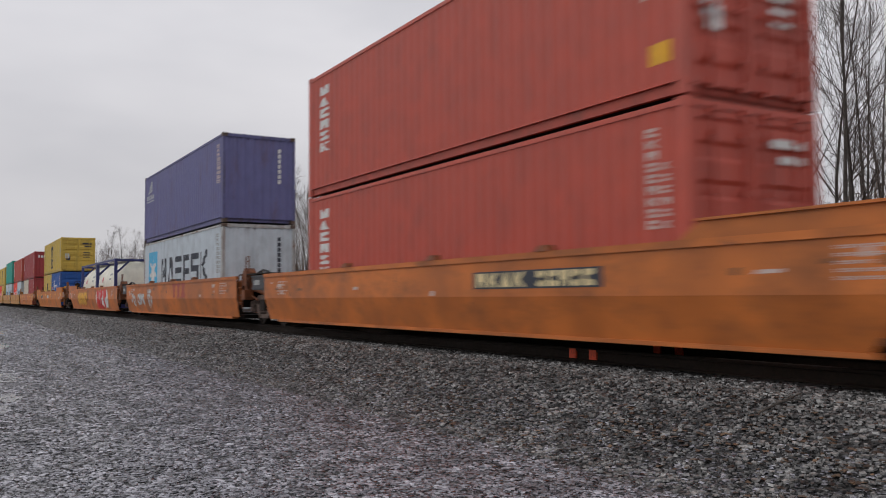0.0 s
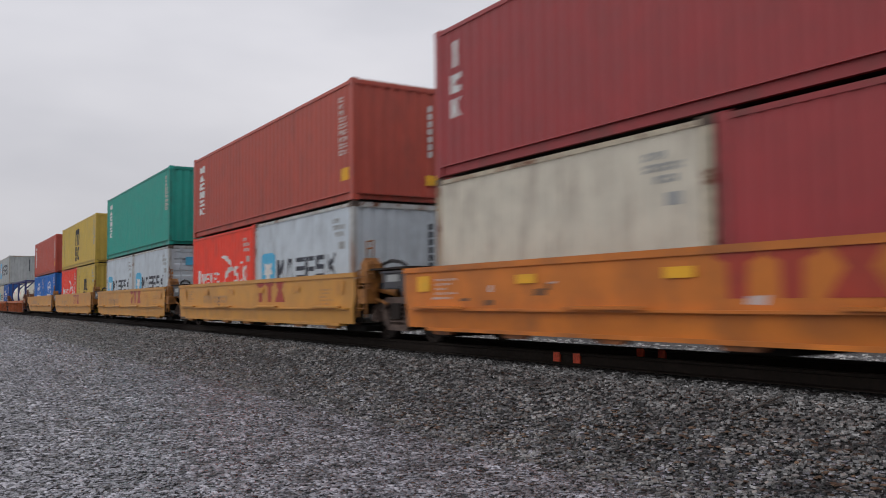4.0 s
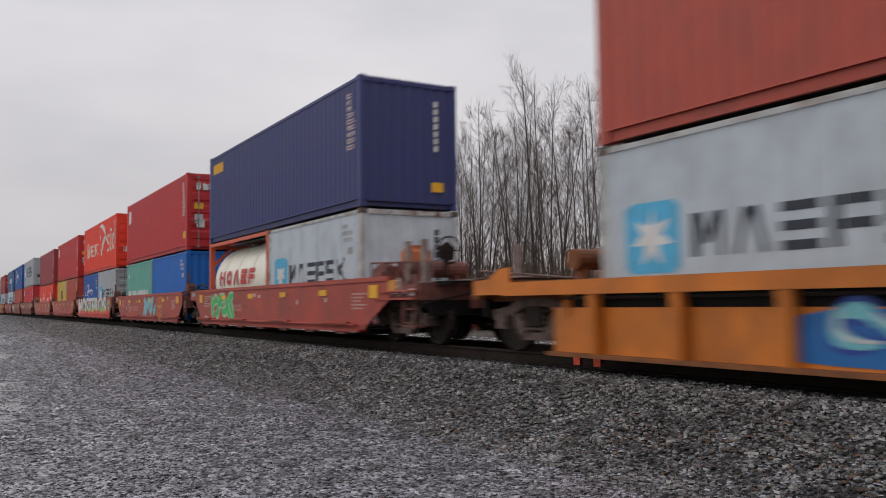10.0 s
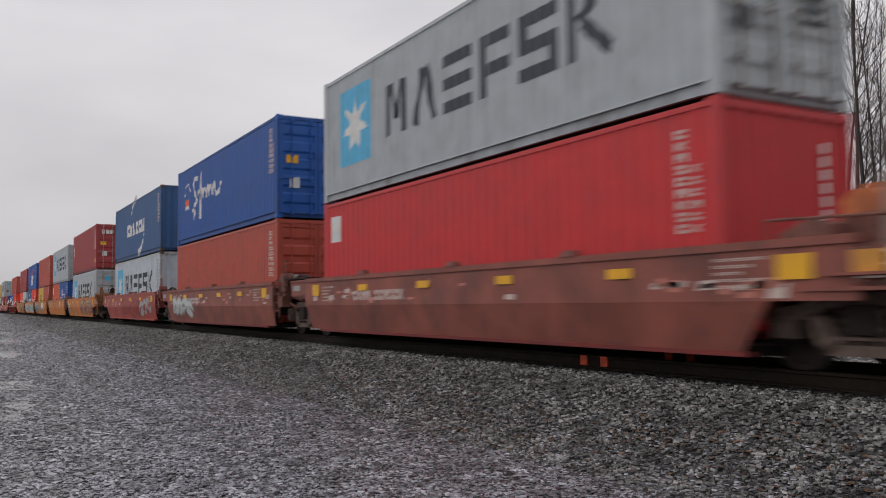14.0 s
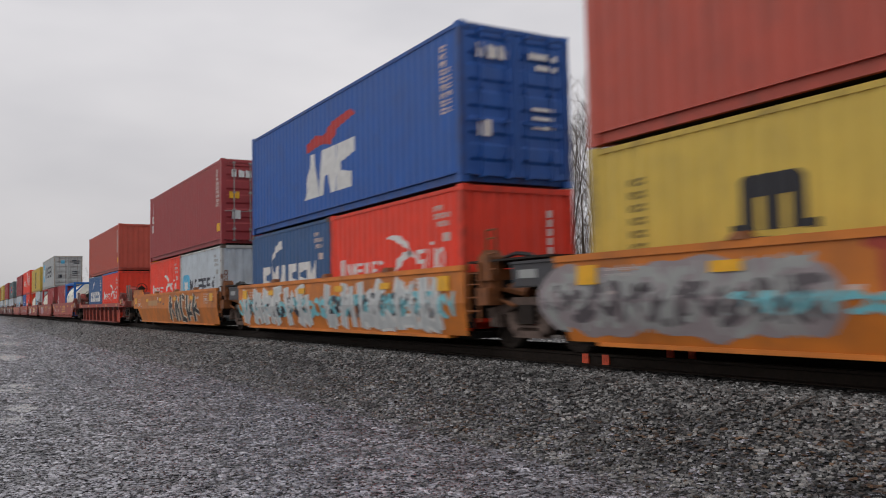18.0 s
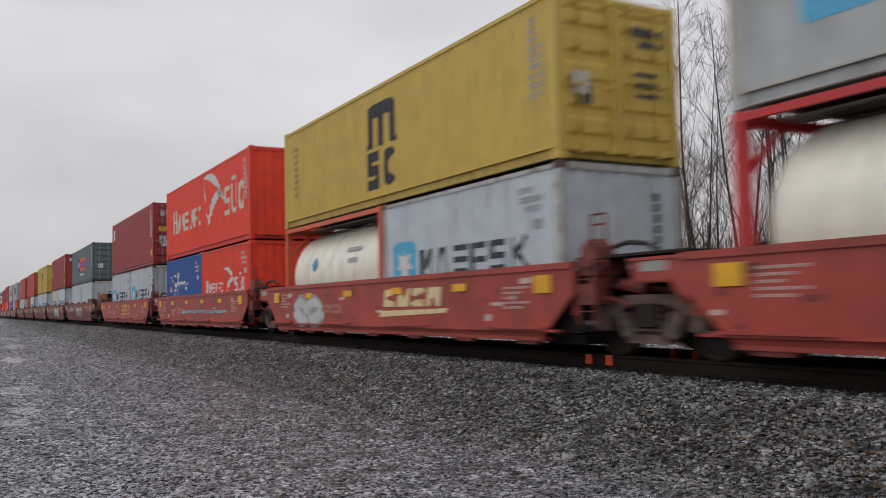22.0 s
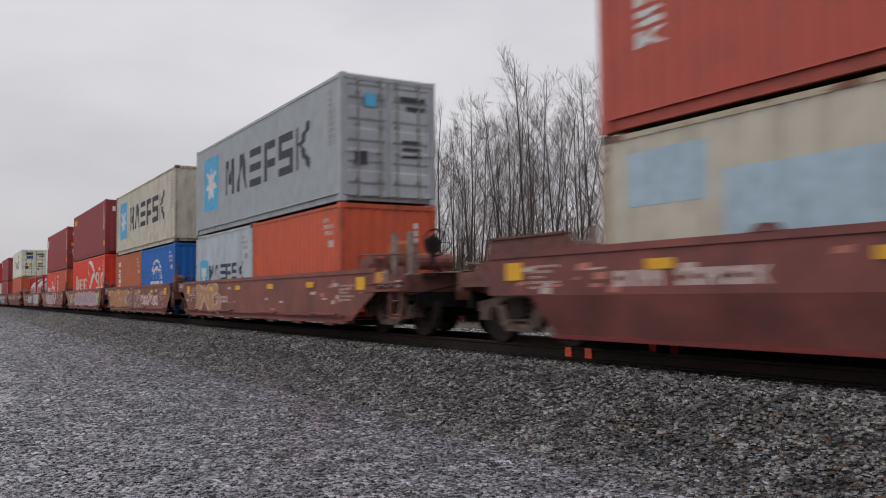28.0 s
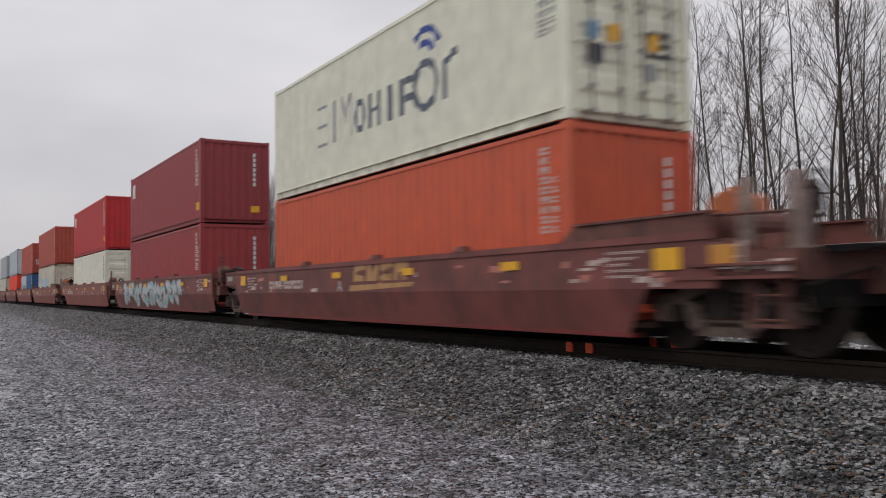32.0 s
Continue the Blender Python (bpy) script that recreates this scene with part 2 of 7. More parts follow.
RUSTED = {
    "pale": surface("rusting_pale_frame", lin(176, 178, 176, 1.1), 0.6, grain=0.15, grain_size=6, stain=(0.22, 0.085, 0.03), stain_amount=1.0,
                    stain_size=0.5, streak=4.0, patch=(0.16, 0.06, 0.025), patch_at=0.56),
    "worn_silver": surface("rusting_silver_frame", lin(170, 168, 158, 1.1), 0.6, grain=0.15, grain_size=6, stain=(0.30, 0.15, 0.05), stain_amount=1.0,
                           stain_size=0.5, streak=4.0, patch=(0.26, 0.13, 0.04), patch_at=0.58),
    "beige": surface("rusting_beige_frame", lin(182, 172, 150, 1.1), 0.6, grain=0.15, grain_size=6, stain=(0.25, 0.10, 0.035), stain_amount=1.0,
                     stain_size=0.4, streak=4.0, patch=(0.18, 0.07, 0.03), patch_at=0.54),
}
INK = {
    "white": ink("white", (225, 225, 222)), "grey": ink("grey", (96, 104, 116)), "charcoal": ink("charcoal", (48, 54, 66)),
    "black": ink("black", (26, 27, 36)), "sky": ink("sky", (86, 184, 224)), "yellow": ink("yellow", (240, 178, 30)),
    "red": ink("red", (196, 44, 40)), "rust_red": ink("rust_red", (168, 56, 36)), "orange": ink("orange", (240, 112, 40)),
    "blue": ink("blue", (40, 74, 156)), "green": ink("green", (40, 190, 96)), "cream": ink("cream", (232, 212, 160)),
    "lime": ink("lime", (178, 210, 120)), "pink": ink("pink", (216, 176, 178)), "mint": ink("mint", (190, 206, 180)),
    "aqua": ink("aqua", (120, 196, 206)), "smoke": ink("smoke", (160, 162, 160)), "gold": ink("gold", (206, 142, 56)),
    "ochre": ink("ochre", (186, 138, 86)), "magenta": ink("magenta", (222, 40, 84)), "pale_grey": ink("pale_grey", (196, 200, 200)),
    "sea": ink("sea", (84, 150, 190)), "faded": ink("faded", (206, 186, 178)), "purple": ink("purple", (112, 62, 124)), "maroon": ink("maroon", (120, 44, 46)), "lilac": ink("lilac", (196, 152, 168)), "blush": ink("blush", (222, 190, 186)), "flame": ink("flame", (226, 44, 34)), "azure": ink("azure", (30, 108, 176)), "olive": ink("olive", (138, 118, 56)), "rose": ink("rose", (196, 124, 108)), "tan": ink("tan", (196, 118, 60)), "ivory": ink("ivory", (226, 216, 196)), "slate": ink("slate", (92, 86, 90)), "brick": ink("brick", (140, 84, 66)), "umber": ink("umber", (120, 78, 44)), "ash": ink("ash", (150, 140, 142)),
}


# ---- mesh helpers ----
def quad_box(bm, x0, x1, y0, y1, z0, z1):
    v = [bm.verts.new(c) for c in ((x0, y0, z0), (x1, y0, z0), (x1, y1, z0), (x0, y1, z0),
                                   (x0, y0, z1), (x1, y0, z1), (x1, y1, z1), (x0, y1, z1))]
    for f in ((3, 2, 1, 0), (4, 5, 6, 7), (0, 1, 5, 4), (1, 2, 6, 5), (2, 3, 7, 6), (3, 0, 4, 7)):
        bm.faces.new([v[i] for i in f])


def slab(bm, pts, push):
    """A plate: a polygon of 3D points, and the same moved by push."""
    a = [bm.verts.new(p) for p in pts]
    b = [bm.verts.new(Vector(p) + Vector(push)) for p in pts]
    bm.faces.new(a)
    bm.faces.new(b[::-1])
    for i in range(len(a)):
        j = (i + 1) % len(a)
        bm.faces.new((a[j], a[i], b[i], b[j]))


def rod(bm, p, q, r, n=8, r2=None):
    """A round bar from p to q."""
    p, q = Vector(p), Vector(q)
    d = (q - p).normalized()
    side = d.orthogonal().normalized()
    up = d.cross(side)
    rings = []
    for c, rad in ((p, r), (q, r if r2 is None else r2)):
        rings.append([bm.verts.new(c + rad * (math.cos(k * math.tau / n) * side + math.sin(k * math.tau / n) * up)) for k in range(n)])
    for k in range(n):
        bm.faces.new((rings[0][k], rings[0][(k + 1) % n], rings[1][(k + 1) % n], rings[1][k]))
    bm.faces.new(rings[0][::-1])
    bm.faces.new(rings[1])


def lathe_x(bm, prof, n=24, cy=0.0, cz=0.0, smooth=True):
    """A body turned about the x axis from (x, radius) pairs."""
    rings = []
    for x, r in prof:
        rings.append([bm.verts.new((x, cy + r * math.cos(k * math.tau / n), cz + r * math.sin(k * math.tau / n))) for k in range(n)])
    for a, b in zip(rings, rings[1:]):
        for k in range(n):
            f = bm.faces.new((a[k], b[k], b[(k + 1) % n], a[(k + 1) % n]))
            f.smooth = smooth
    bm.faces.new(rings[0])
    bm.faces.new(rings[-1][::-1])


MESHES = {}


def mesh_of(key, build):
    """The mesh called key, built once."""
    if key not in MESHES:
        bm = bmesh.new()
        build(bm)
        bmesh.ops.recalc_face_normals(bm, faces=bm.faces[:])
        me = bpy.data.meshes.new(key if isinstance(key, str) else "_".join(str(k) for k in key))
        bm.to_mesh(me)
        bm.free()
        me.materials.append(None)
        MESHES[key] = me
    return MESHES[key]


def put(name, me, material, parent=None, m=None, label=""):
    """An object on a shared mesh, under its thing."""
    ob = new(name, me)
    ob.material_slots[0].link = "OBJECT"
    ob.material_slots[0].material = material
    if parent:
        ob.parent = parent
    if m is not None:
        ob.matrix_basis = m
    return tagged(ob, label)


def part(name, bm, material, parent=None, label=""):
    """One mesh object of its own."""
    bmesh.ops.recalc_face_normals(bm, faces=bm.faces[:])
    me = bpy.data.meshes.new(name)
    bm.to_mesh(me)
    bm.free()
    me.materials.append(material)
    ob = new(name, me)
    if parent:
        ob.parent = parent
    return tagged(ob, label)


# ---- containers ----
WIDE = 2.438
LONG = {"40": 12.192, "20": 6.058}
TALL = {"h": 2.896, "s": 2.591}
PITCH, DEEP = 0.278, 0.036
MOVING = []   # (thing, x at the clip's start, y, z)


def waves(x0, x1):
    """The corrugated wall's outline: (x, depth) from x0 to x1."""
    n = max(1, round((x1 - x0) / PITCH))
    p = (x1 - x0) / n
    out = []
    for k in range(n):
        a = x0 + k * p
        out += [(a, 0.0), (a + 0.26 * p, 0.0), (a + 0.5 * p, DEEP), (a + 0.76 * p, DEEP)]
    return out + [(x1, 0.0)]


def depth_at(prof, x):
    for (a, da), (b, db) in zip(prof, prof[1:]):
        if a <= x <= b:
            return da + (db - da) * (x - a) / max(b - a, 1e-9)
    return 0.0


def strip(bm, prof, place):
    """A folded sheet along prof; place(u, depth, 0 or 1) gives the points of its two edges."""
    rows = [(bm.verts.new(place(u, d, 0)), bm.verts.new(place(u, d, 1))) for u, d in prof]
    for a, b in zip(rows, rows[1:]):
        bm.faces.new((a[0], b[0], b[1], a[1]))


def frame_mesh(L, H):
    def build(bm):
        l, w = L / 2, WIDE / 2
        for sx in (-1, 1):
            for sy in (-1, 1):
                xs, ys = sorted((sx * l, sx * (l - 0.16))), sorted((sy * w, sy * (w - 0.09)))
                quad_box(bm, *xs, *ys, 0.118, H - 0.118)
        for sy in (-1, 1):
            ys = sorted((sy * (w - 0.004), sy * (w - 0.07)))
            quad_box(bm, -l + 0.18, l - 0.18, *ys, H - 0.10, H - 0.03)
            ys = sorted((sy * (w - 0.004), sy * (w - 0.06)))
            quad_box(bm, -l + 0.18, l - 0.18, *ys, 0.172, 0.194)
        for sx in (-1, 1):
            xs = sorted((sx * (l - 0.01), sx * (l - 0.12)))
            quad_box(bm, *xs, -w + 0.165, w - 0.165, H - 0.12, H - 0.012)
    return mesh_of(("container_frame", L, H), build)


def rail_mesh(L):
    """The bottom side rail, set back under the lip of the near wall."""
    def build(bm):
        w = WIDE / 2
        quad_box(bm, -L / 2 + 0.18, L / 2 - 0.18, -w + 0.05, -w + 0.10, 0.035, 0.1719)
        quad_box(bm, -L / 2 + 0.18, L / 2 - 0.18, -w + 0.03, -w + 0.10, 0.02, 0.0349)
    return mesh_of(("container_rail", L), build)


def sill_mesh(L):
    """The bottom member of the leading end, set back between the castings."""
    def build(bm):
        quad_box(bm, L / 2 - 0.17, L / 2 - 0.085, -WIDE / 2 + 0.165, WIDE / 2 - 0.165, 0.03, 0.15)
        quad_box(bm, L / 2 - 0.17, L / 2 - 0.012, -WIDE / 2 + 0.165, WIDE / 2 - 0.165, 0.132, 0.1499)
    return mesh_of(("container_sill", L), build)


def side_mesh(L, H):
    def build(bm):
        l = L / 2 - 0.16
        prof = waves(-l, l)
        strip(bm, prof, lambda u, d, k: (u, -WIDE / 2 + 0.010 + d, 0.19 if k == 0 else H - 0.10))
    return mesh_of(("container_side", L, H), build)


def end_mesh(L, H):
    def build(bm):
        prof = waves(-WIDE / 2 + 0.09, WIDE / 2 - 0.09)
        strip(bm, prof, lambda u, d, k: (L / 2 - 0.03 - d, u, 0.15 if k == 0 else H - 0.12))
    return mesh_of(("container_end", L, H), build)


def roof_mesh(L, H):
    def build(bm):
        l = L / 2 - 0.12
        n = int(L / 0.21)
        prof = []
        for k in range(n):
            a = -l + 2 * l * k / n
            p = 2 * l / n
            prof += [(a, 0.0), (a + 0.3 * p, 0.0), (a + 0.5 * p, 0.02), (a + 0.8 * p, 0.02)]
        prof.append((l, 0.0))
        strip(bm, prof, lambda u, d, k: (u, (-1, 1)[k] * (WIDE / 2 - 0.07), H - 0.014 - d))
    return mesh_of(("container_roof", L, H), build)


def under_mesh(L):
    return mesh_of(("container_underside", L), lambda bm: quad_box(bm, -L / 2 + 0.12, L / 2 - 0.12, -WIDE / 2 + 0.06, WIDE / 2 - 0.06, 0.05, 0.15))


CORNER = mesh_of("corner_casting", lambda bm: quad_box(bm, -0.089, 0.089, -0.081, 0.081, 0, 0.118))


def door_mesh(L, H):
    """One door leaf with pressed-in bands, hung at y from 0 to half the width, in the frame's end."""
    def build(bm):
        y0, y1 = 0.012, WIDE / 2 - 0.10
        z0, z1 = 0.15, H - 0.13
        x = L / 2 - 0.035
        for ya, yb in ((y0, y0 + 0.09), (y1 - 0.09, y1)):
            quad_box(bm, x - 0.05, x + 0.012, ya, yb, z0, z1)
        quad_box(bm, x - 0.05, x + 0.011, y0 + 0.09, y1 - 0.09, z0, z0 + 0.1)
        quad_box(bm, x - 0.05, x + 0.011, y0 + 0.09, y1 - 0.09, z1 - 0.1, z1)
        bands, a, b = 5, z0 + 0.1, z1 - 0.1
        prof = []
        p = (b - a) / bands
        for k in range(bands):
            s = a + k * p
            prof += [(s, 0.035), (s + 0.30 * p, 0.035), (s + 0.42 * p, 0.0), (s + 0.88 * p, 0.0)]
        prof.append((b, 0.035))
        strip(bm, prof, lambda u, d, k: (x - d, (y0 + 0.09, y1 - 0.09)[k], u))
    return mesh_of(("container_door", L, H), build)


def lock_mesh(L, H):
    def build(bm):
        x = L / 2 + 0.008
        rod(bm, (x, 0, 0.10), (x, 0, H - 0.10), 0.019, 7)
        for z in (0.13, 0.5, 1.15, 1.75, H - 0.42, H - 0.13):
            quad_box(bm, x - 0.03, x + 0.026, -0.045, 0.045, z - 0.035, z + 0.035)
        rod(bm, (x + 0.02, 0, 1.12), (x + 0.02, 0.34, 1.10), 0.014, 6)
    return mesh_of(("lock_rod", L, H), build)


def drape(bm, L):
    """Lays flat shapes (in x and z) on the corrugated near side."""
    l = L / 2 - 0.16
    prof = waves(-l, l)
    lo, hi = min(v.co.x for v in bm.verts), max(v.co.x for v in bm.verts)
    for x, _ in prof:
        if lo < x < hi:
            bmesh.ops.bisect_plane(bm, geom=bm.verts[:] + bm.edges[:] + bm.faces[:], plane_co=(x, 0, 0), plane_no=(1, 0, 0))
    for v in bm.verts:
        v.co.y = -WIDE / 2 + 0.010 + depth_at(prof, v.co.x) - 0.005


def poly(bm, pts):
    """A flat shape in x and z, seen from the near side."""
    bm.faces.new([bm.verts.new((x, 0, z)) for x, z in pts])


def bar(bm, x0, x1, z0, z1):
    poly(bm, [(x0, z0), (x1, z0), (x1, z1), (x0, z1)])


def blocks(bm, x, z, heights, h, w, gap, lean=0.0, cuts=True):
    """A row of plain blocks in the size of lettering, some notched."""
    for k, kind in enumerate(heights):
        a = x + k * (w + gap)
        s = lean * h
        if kind == "v":      # notched at the top
            poly(bm, [(a, z), (a + w, z), (a + w + s, z + h), (a + w * 0.78 + s, z + h), (a + w * 0.5 + s * 0.5, z + h * 0.45), (a + w * 0.22 + s, z + h), (a + s, z + h)])
        elif kind == "t":    # tapering
            poly(bm, [(a, z), (a + w, z), (a + w * 0.64 + s, z + h), (a + w * 0.36 + s, z + h)])
        elif kind == "c":    # notched at the far side
            poly(bm, [(a, z), (a + w, z), (a + w, z + h * 0.3), (a + w * 0.3, z + h * 0.42), (a + w * 0.3, z + h * 0.58), (a + w + s, z + h * 0.7), (a + w + s, z + h), (a + s, z + h)])
        elif kind == "u":    # notched at the foot
            poly(bm, [(a, z), (a + w * 0.3, z), (a + w * 0.38, z + h * 0.42), (a + w * 0.62, z + h * 0.42), (a + w * 0.7, z), (a + w, z), (a + w + s, z + h), (a + s, z + h)])
        elif kind == "k":    # waisted
            poly(bm, [(a, z), (a + w * 0.3, z), (a + w * 0.4, z + h * 0.35), (a + w * 0.8, z), (a + w * 1.1, z), (a + w * 0.62, z + h * 0.5), (a + w * 1.08 + s, z + h), (a + w * 0.75 + s, z + h), (a + w * 0.36, z + h * 0.62), (a + w * 0.3 + s, z + h), (a + s, z + h)])
        elif kind == "z":    # slanting ends
            poly(bm, [(a + w * 0.15, z), (a + w, z), (a + w, z + h * 0.36), (a + w * 0.4, z + h * 0.46), (a + w + s, z + h * 0.8), (a + w * 0.85 + s, z + h), (a + s, z + h), (a + s * 0.5, z + h * 0.62), (a + w * 0.6, z + h * 0.5), (a, z + h * 0.2)])
        else:
            bar(bm, a, a + w, z, z + h)


def bars(bm, x, z, kinds, h, w, gap, t):
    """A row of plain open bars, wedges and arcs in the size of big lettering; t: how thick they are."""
    for k, kind in enumerate(kinds):
        a, b = x + k * (w + gap), x + k * (w + gap) + w
        if kind == "w":      # two posts and a loose wedge
            bar(bm, a, a + t, z, z + h)
            bar(bm, b - t, b, z, z + h)
            ribbon(bm, [(a + t * 1.15, z + h), (a + w / 2, z + h * 0.3)], t * 0.8)
            ribbon(bm, [(a + w / 2, z + h * 0.3), (b - t * 1.15, z + h)], t * 0.8)
        elif kind == "l":    # two leaning posts
            ribbon(bm, [(a + t / 2, z), (a + w / 2 - t * 0.3, z + h)], t)
            ribbon(bm, [(b - t / 2, z), (a + w / 2 + t * 0.3, z + h)], t)
        elif kind == "3":    # three loose bars
            for f in (0, 0.5, 1):
                bar(bm, a, b, z + f * (h - t), z + f * (h - t) + t)
        elif kind == "f":    # a post and two bars
            bar(bm, a, a + t, z, z + h)
            for f in (0.42, 1):
                bar(bm, a + t * 1.1, b, z + f * (h - t), z + f * (h - t) + t)
        elif kind == "z":    # three bars and two square chips
            for f in (0, 0.5, 1):
                bar(bm, a, b, z + f * (h - t), z + f * (h - t) + t)
            bar(bm, a, a + t, z + h * 0.5 + t / 2, z + h - t)
            bar(bm, b - t, b, z + t, z + h * 0.5 - t / 2)
        elif kind == "x":    # a post and an open wedge
            bar(bm, a, a + t, z, z + h)
            ribbon(bm, [(b - t / 3, z + h), (a + t * 1.3, z + h * 0.52)], t)
            ribbon(bm, [(a + t * 1.6, z + h * 0.5), (b, z)], t)
        elif kind == "h":    # two posts
            bar(bm, a, a + t, z, z + h)
            bar(bm, b - t, b, z, z + h)
            bar(bm, a + t * 1.1, b - t * 1.1, z + h * 0.45, z + h * 0.45 + t * 0.6)
        elif kind == "u":    # two posts on a curved foot
            bar(bm, a, a + t, z + h * 0.3, z + h)
            bar(bm, b - t, b, z + h * 0.3, z + h)
            ribbon(bm, curve((a + t / 2, z + h * 0.28), (a + w / 2, z - h * 0.2), (b - t / 2, z + h * 0.28)), t * 0.8)
        elif kind == "o":    # a ring
            ribbon(bm, [(a + w / 2 + (w - t) / 2 * math.cos(q), z + h / 2 + (h - t) / 2 * math.sin(q)) for q in (i * math.tau / 18 for i in range(19))], t)
        elif kind == "c":    # an open ring
            ribbon(bm, [(a + w / 2 + (w - t) / 2 * math.cos(q), z + h / 2 + (h - t) / 2 * math.sin(q)) for q in (0.75 + i * 4.8 / 16 for i in range(17))], t)
        elif kind == "p":    # a post
            bar(bm, a + w / 2 - t / 2, a + w / 2 + t / 2, z, z + h)


def emblem_star(bm, cx, cz, r):
    pts = []
    for k in range(14):
        a = math.pi / 2 + k * math.pi / 7
        q = r if k % 2 == 0 else r * 0.42
        pts.append((cx + q * math.cos(a), cz + q * math.sin(a)))
    c = bm.verts.new((cx, 0, cz))
    v = [bm.verts.new((x, 0, z)) for x, z in pts]
    for k in range(14):
        bm.faces.new((c, v[k], v[(k + 1) % 14]))


def ribbon(bm, pts, w):
    """A painted stroke of width w along (x, z) points; w may be a list."""
    ws = w if isinstance(w, (list, tuple)) else [w] * len(pts)
    rows = []
    for k, (x, z) in enumerate(pts):
        a, b = pts[max(k - 1, 0)], pts[min(k + 1, len(pts) - 1)]
        d = Vector((b[0] - a[0], b[1] - a[1])).normalized()
        rows.append((bm.verts.new((x - d.y * ws[k] / 2, 0, z + d.x * ws[k] / 2)), bm.verts.new((x + d.y * ws[k] / 2, 0, z - d.x * ws[k] / 2))))
    for a, b in zip(rows, rows[1:]):
        bm.faces.new((a[0], a[1], b[1], b[0]))


def disc(bm, cx, cz, r, n=18, squash=1.0):
    poly(bm, [(cx + r * math.cos(k * math.tau / n), cz + r * squash * math.sin(k * math.tau / n)) for k in range(n)])


def curve(p0, p1, p2, n=10):
    return [((1 - t) ** 2 * p0[0] + 2 * t * (1 - t) * p1[0] + t * t * p2[0], (1 - t) ** 2 * p0[1] + 2 * t * (1 - t) * p1[1] + t * t * p2[1])
            for t in (k / n for k in range(n + 1))]


def glyphs_star(L, H):
    """Sky-blue panel, white star, dark row of blocks."""
    big = L > 8
    ph = 1.74 if big else 0.9
    x0 = -L / 2 + (0.95 if big else 0.48)
    z0 = 0.72 if big else 0.85
    pw = 1.68 if big else 0.91

    def panel(bm):
        r = 0.08
        poly(bm, [(x0 + r, z0), (x0 + pw - r, z0), (x0 + pw, z0 + r), (x0 + pw, z0 + ph - r), (x0 + pw - r, z0 + ph), (x0 + r, z0 + ph), (x0, z0 + ph - r), (x0, z0 + r)])

    def star(bm):
        emblem_star(bm, x0 + pw / 2, z0 + ph / 2, pw * 0.43)

    def row(bm):
        h, w = (1.07, 0.96) if big else (0.52, 0.49)
        bars(bm, -L / 2 + (3.35 if big else 1.6), 1.02, "wl3fzx", h, w, w * 0.26, h * 0.2)
    return [("logo_panel", panel, "sky", 0), ("logo_star", star, "white", 1), ("logo", row, "charcoal", 0)]


def glyphs_bird(L, H):
    """White rows of blocks on both sides of a sweeping bird."""
    big = L > 8
    s = 1.15 if big else 0.55
    cx = -L / 2 + (7.85 if big else 3.65)
    z = 1.0 if big else 1.06

    def left(bm):
        bars(bm, cx - 5.65 * s, z, "h", 0.82 * s, 0.5 * s, 0.1 * s, 0.13 * s)
        bars(bm, cx - 5.0 * s, z, "lw3ufc", 0.62 * s, 0.46 * s, 0.14 * s, 0.12 * s)

    def bird(bm):
        a = curve((cx - 1.2 * s, z + 1.42 * s), (cx - 0.25 * s, z + 1.5 * s), (cx + 0.72 * s, z + 0.86 * s))
        ribbon(bm, a, [s * (0.05 + 0.27 * math.sin(math.pi * min(0.06 * k, 0.5)) * min(1, (10.6 - k) / 4)) for k in range(11)])
        b = curve((cx - 0.7 * s, z - 0.12 * s), (cx - 0.2 * s, z + 0.8 * s), (cx + 0.85 * s, z + 0.74 * s))
        ribbon(bm, b, [s * (0.05 + 0.28 * math.sin(math.pi * (k + 0.4) / 11)) for k in range(11)])
        ribbon(bm, curve((cx + 0.45 * s, z + 0.85 * s), (cx + 0.85 * s, z + 0.72 * s), (cx + 1.15 * s, z + 0.5 * s)), [s * (0.3 - 0.026 * k) for k in range(11)])
        if big:
            ribbon(bm, curve((cx - 1.2 * s, z + 1.36 * s), (cx - 1.05 * s, z + 0.5 * s), (cx - 0.7 * s, z - 0.05 * s)), 0.05 * s)

    def right(bm):
        bars(bm, cx + 1.2 * s, z, "zuo", 0.84 * s, 0.58 * s, 0.13 * s, 0.14 * s)
        for k in range(2):
            disc(bm, cx + (2.05 + 0.24 * k) * s, z + 1.0 * s, 0.07 * s, 8)
    return [("logo", left, "ivory" if big else "white", 0), ("logo_bird", bird, "white", 0), ("logo", right, "ivory" if big else "white", 0)]


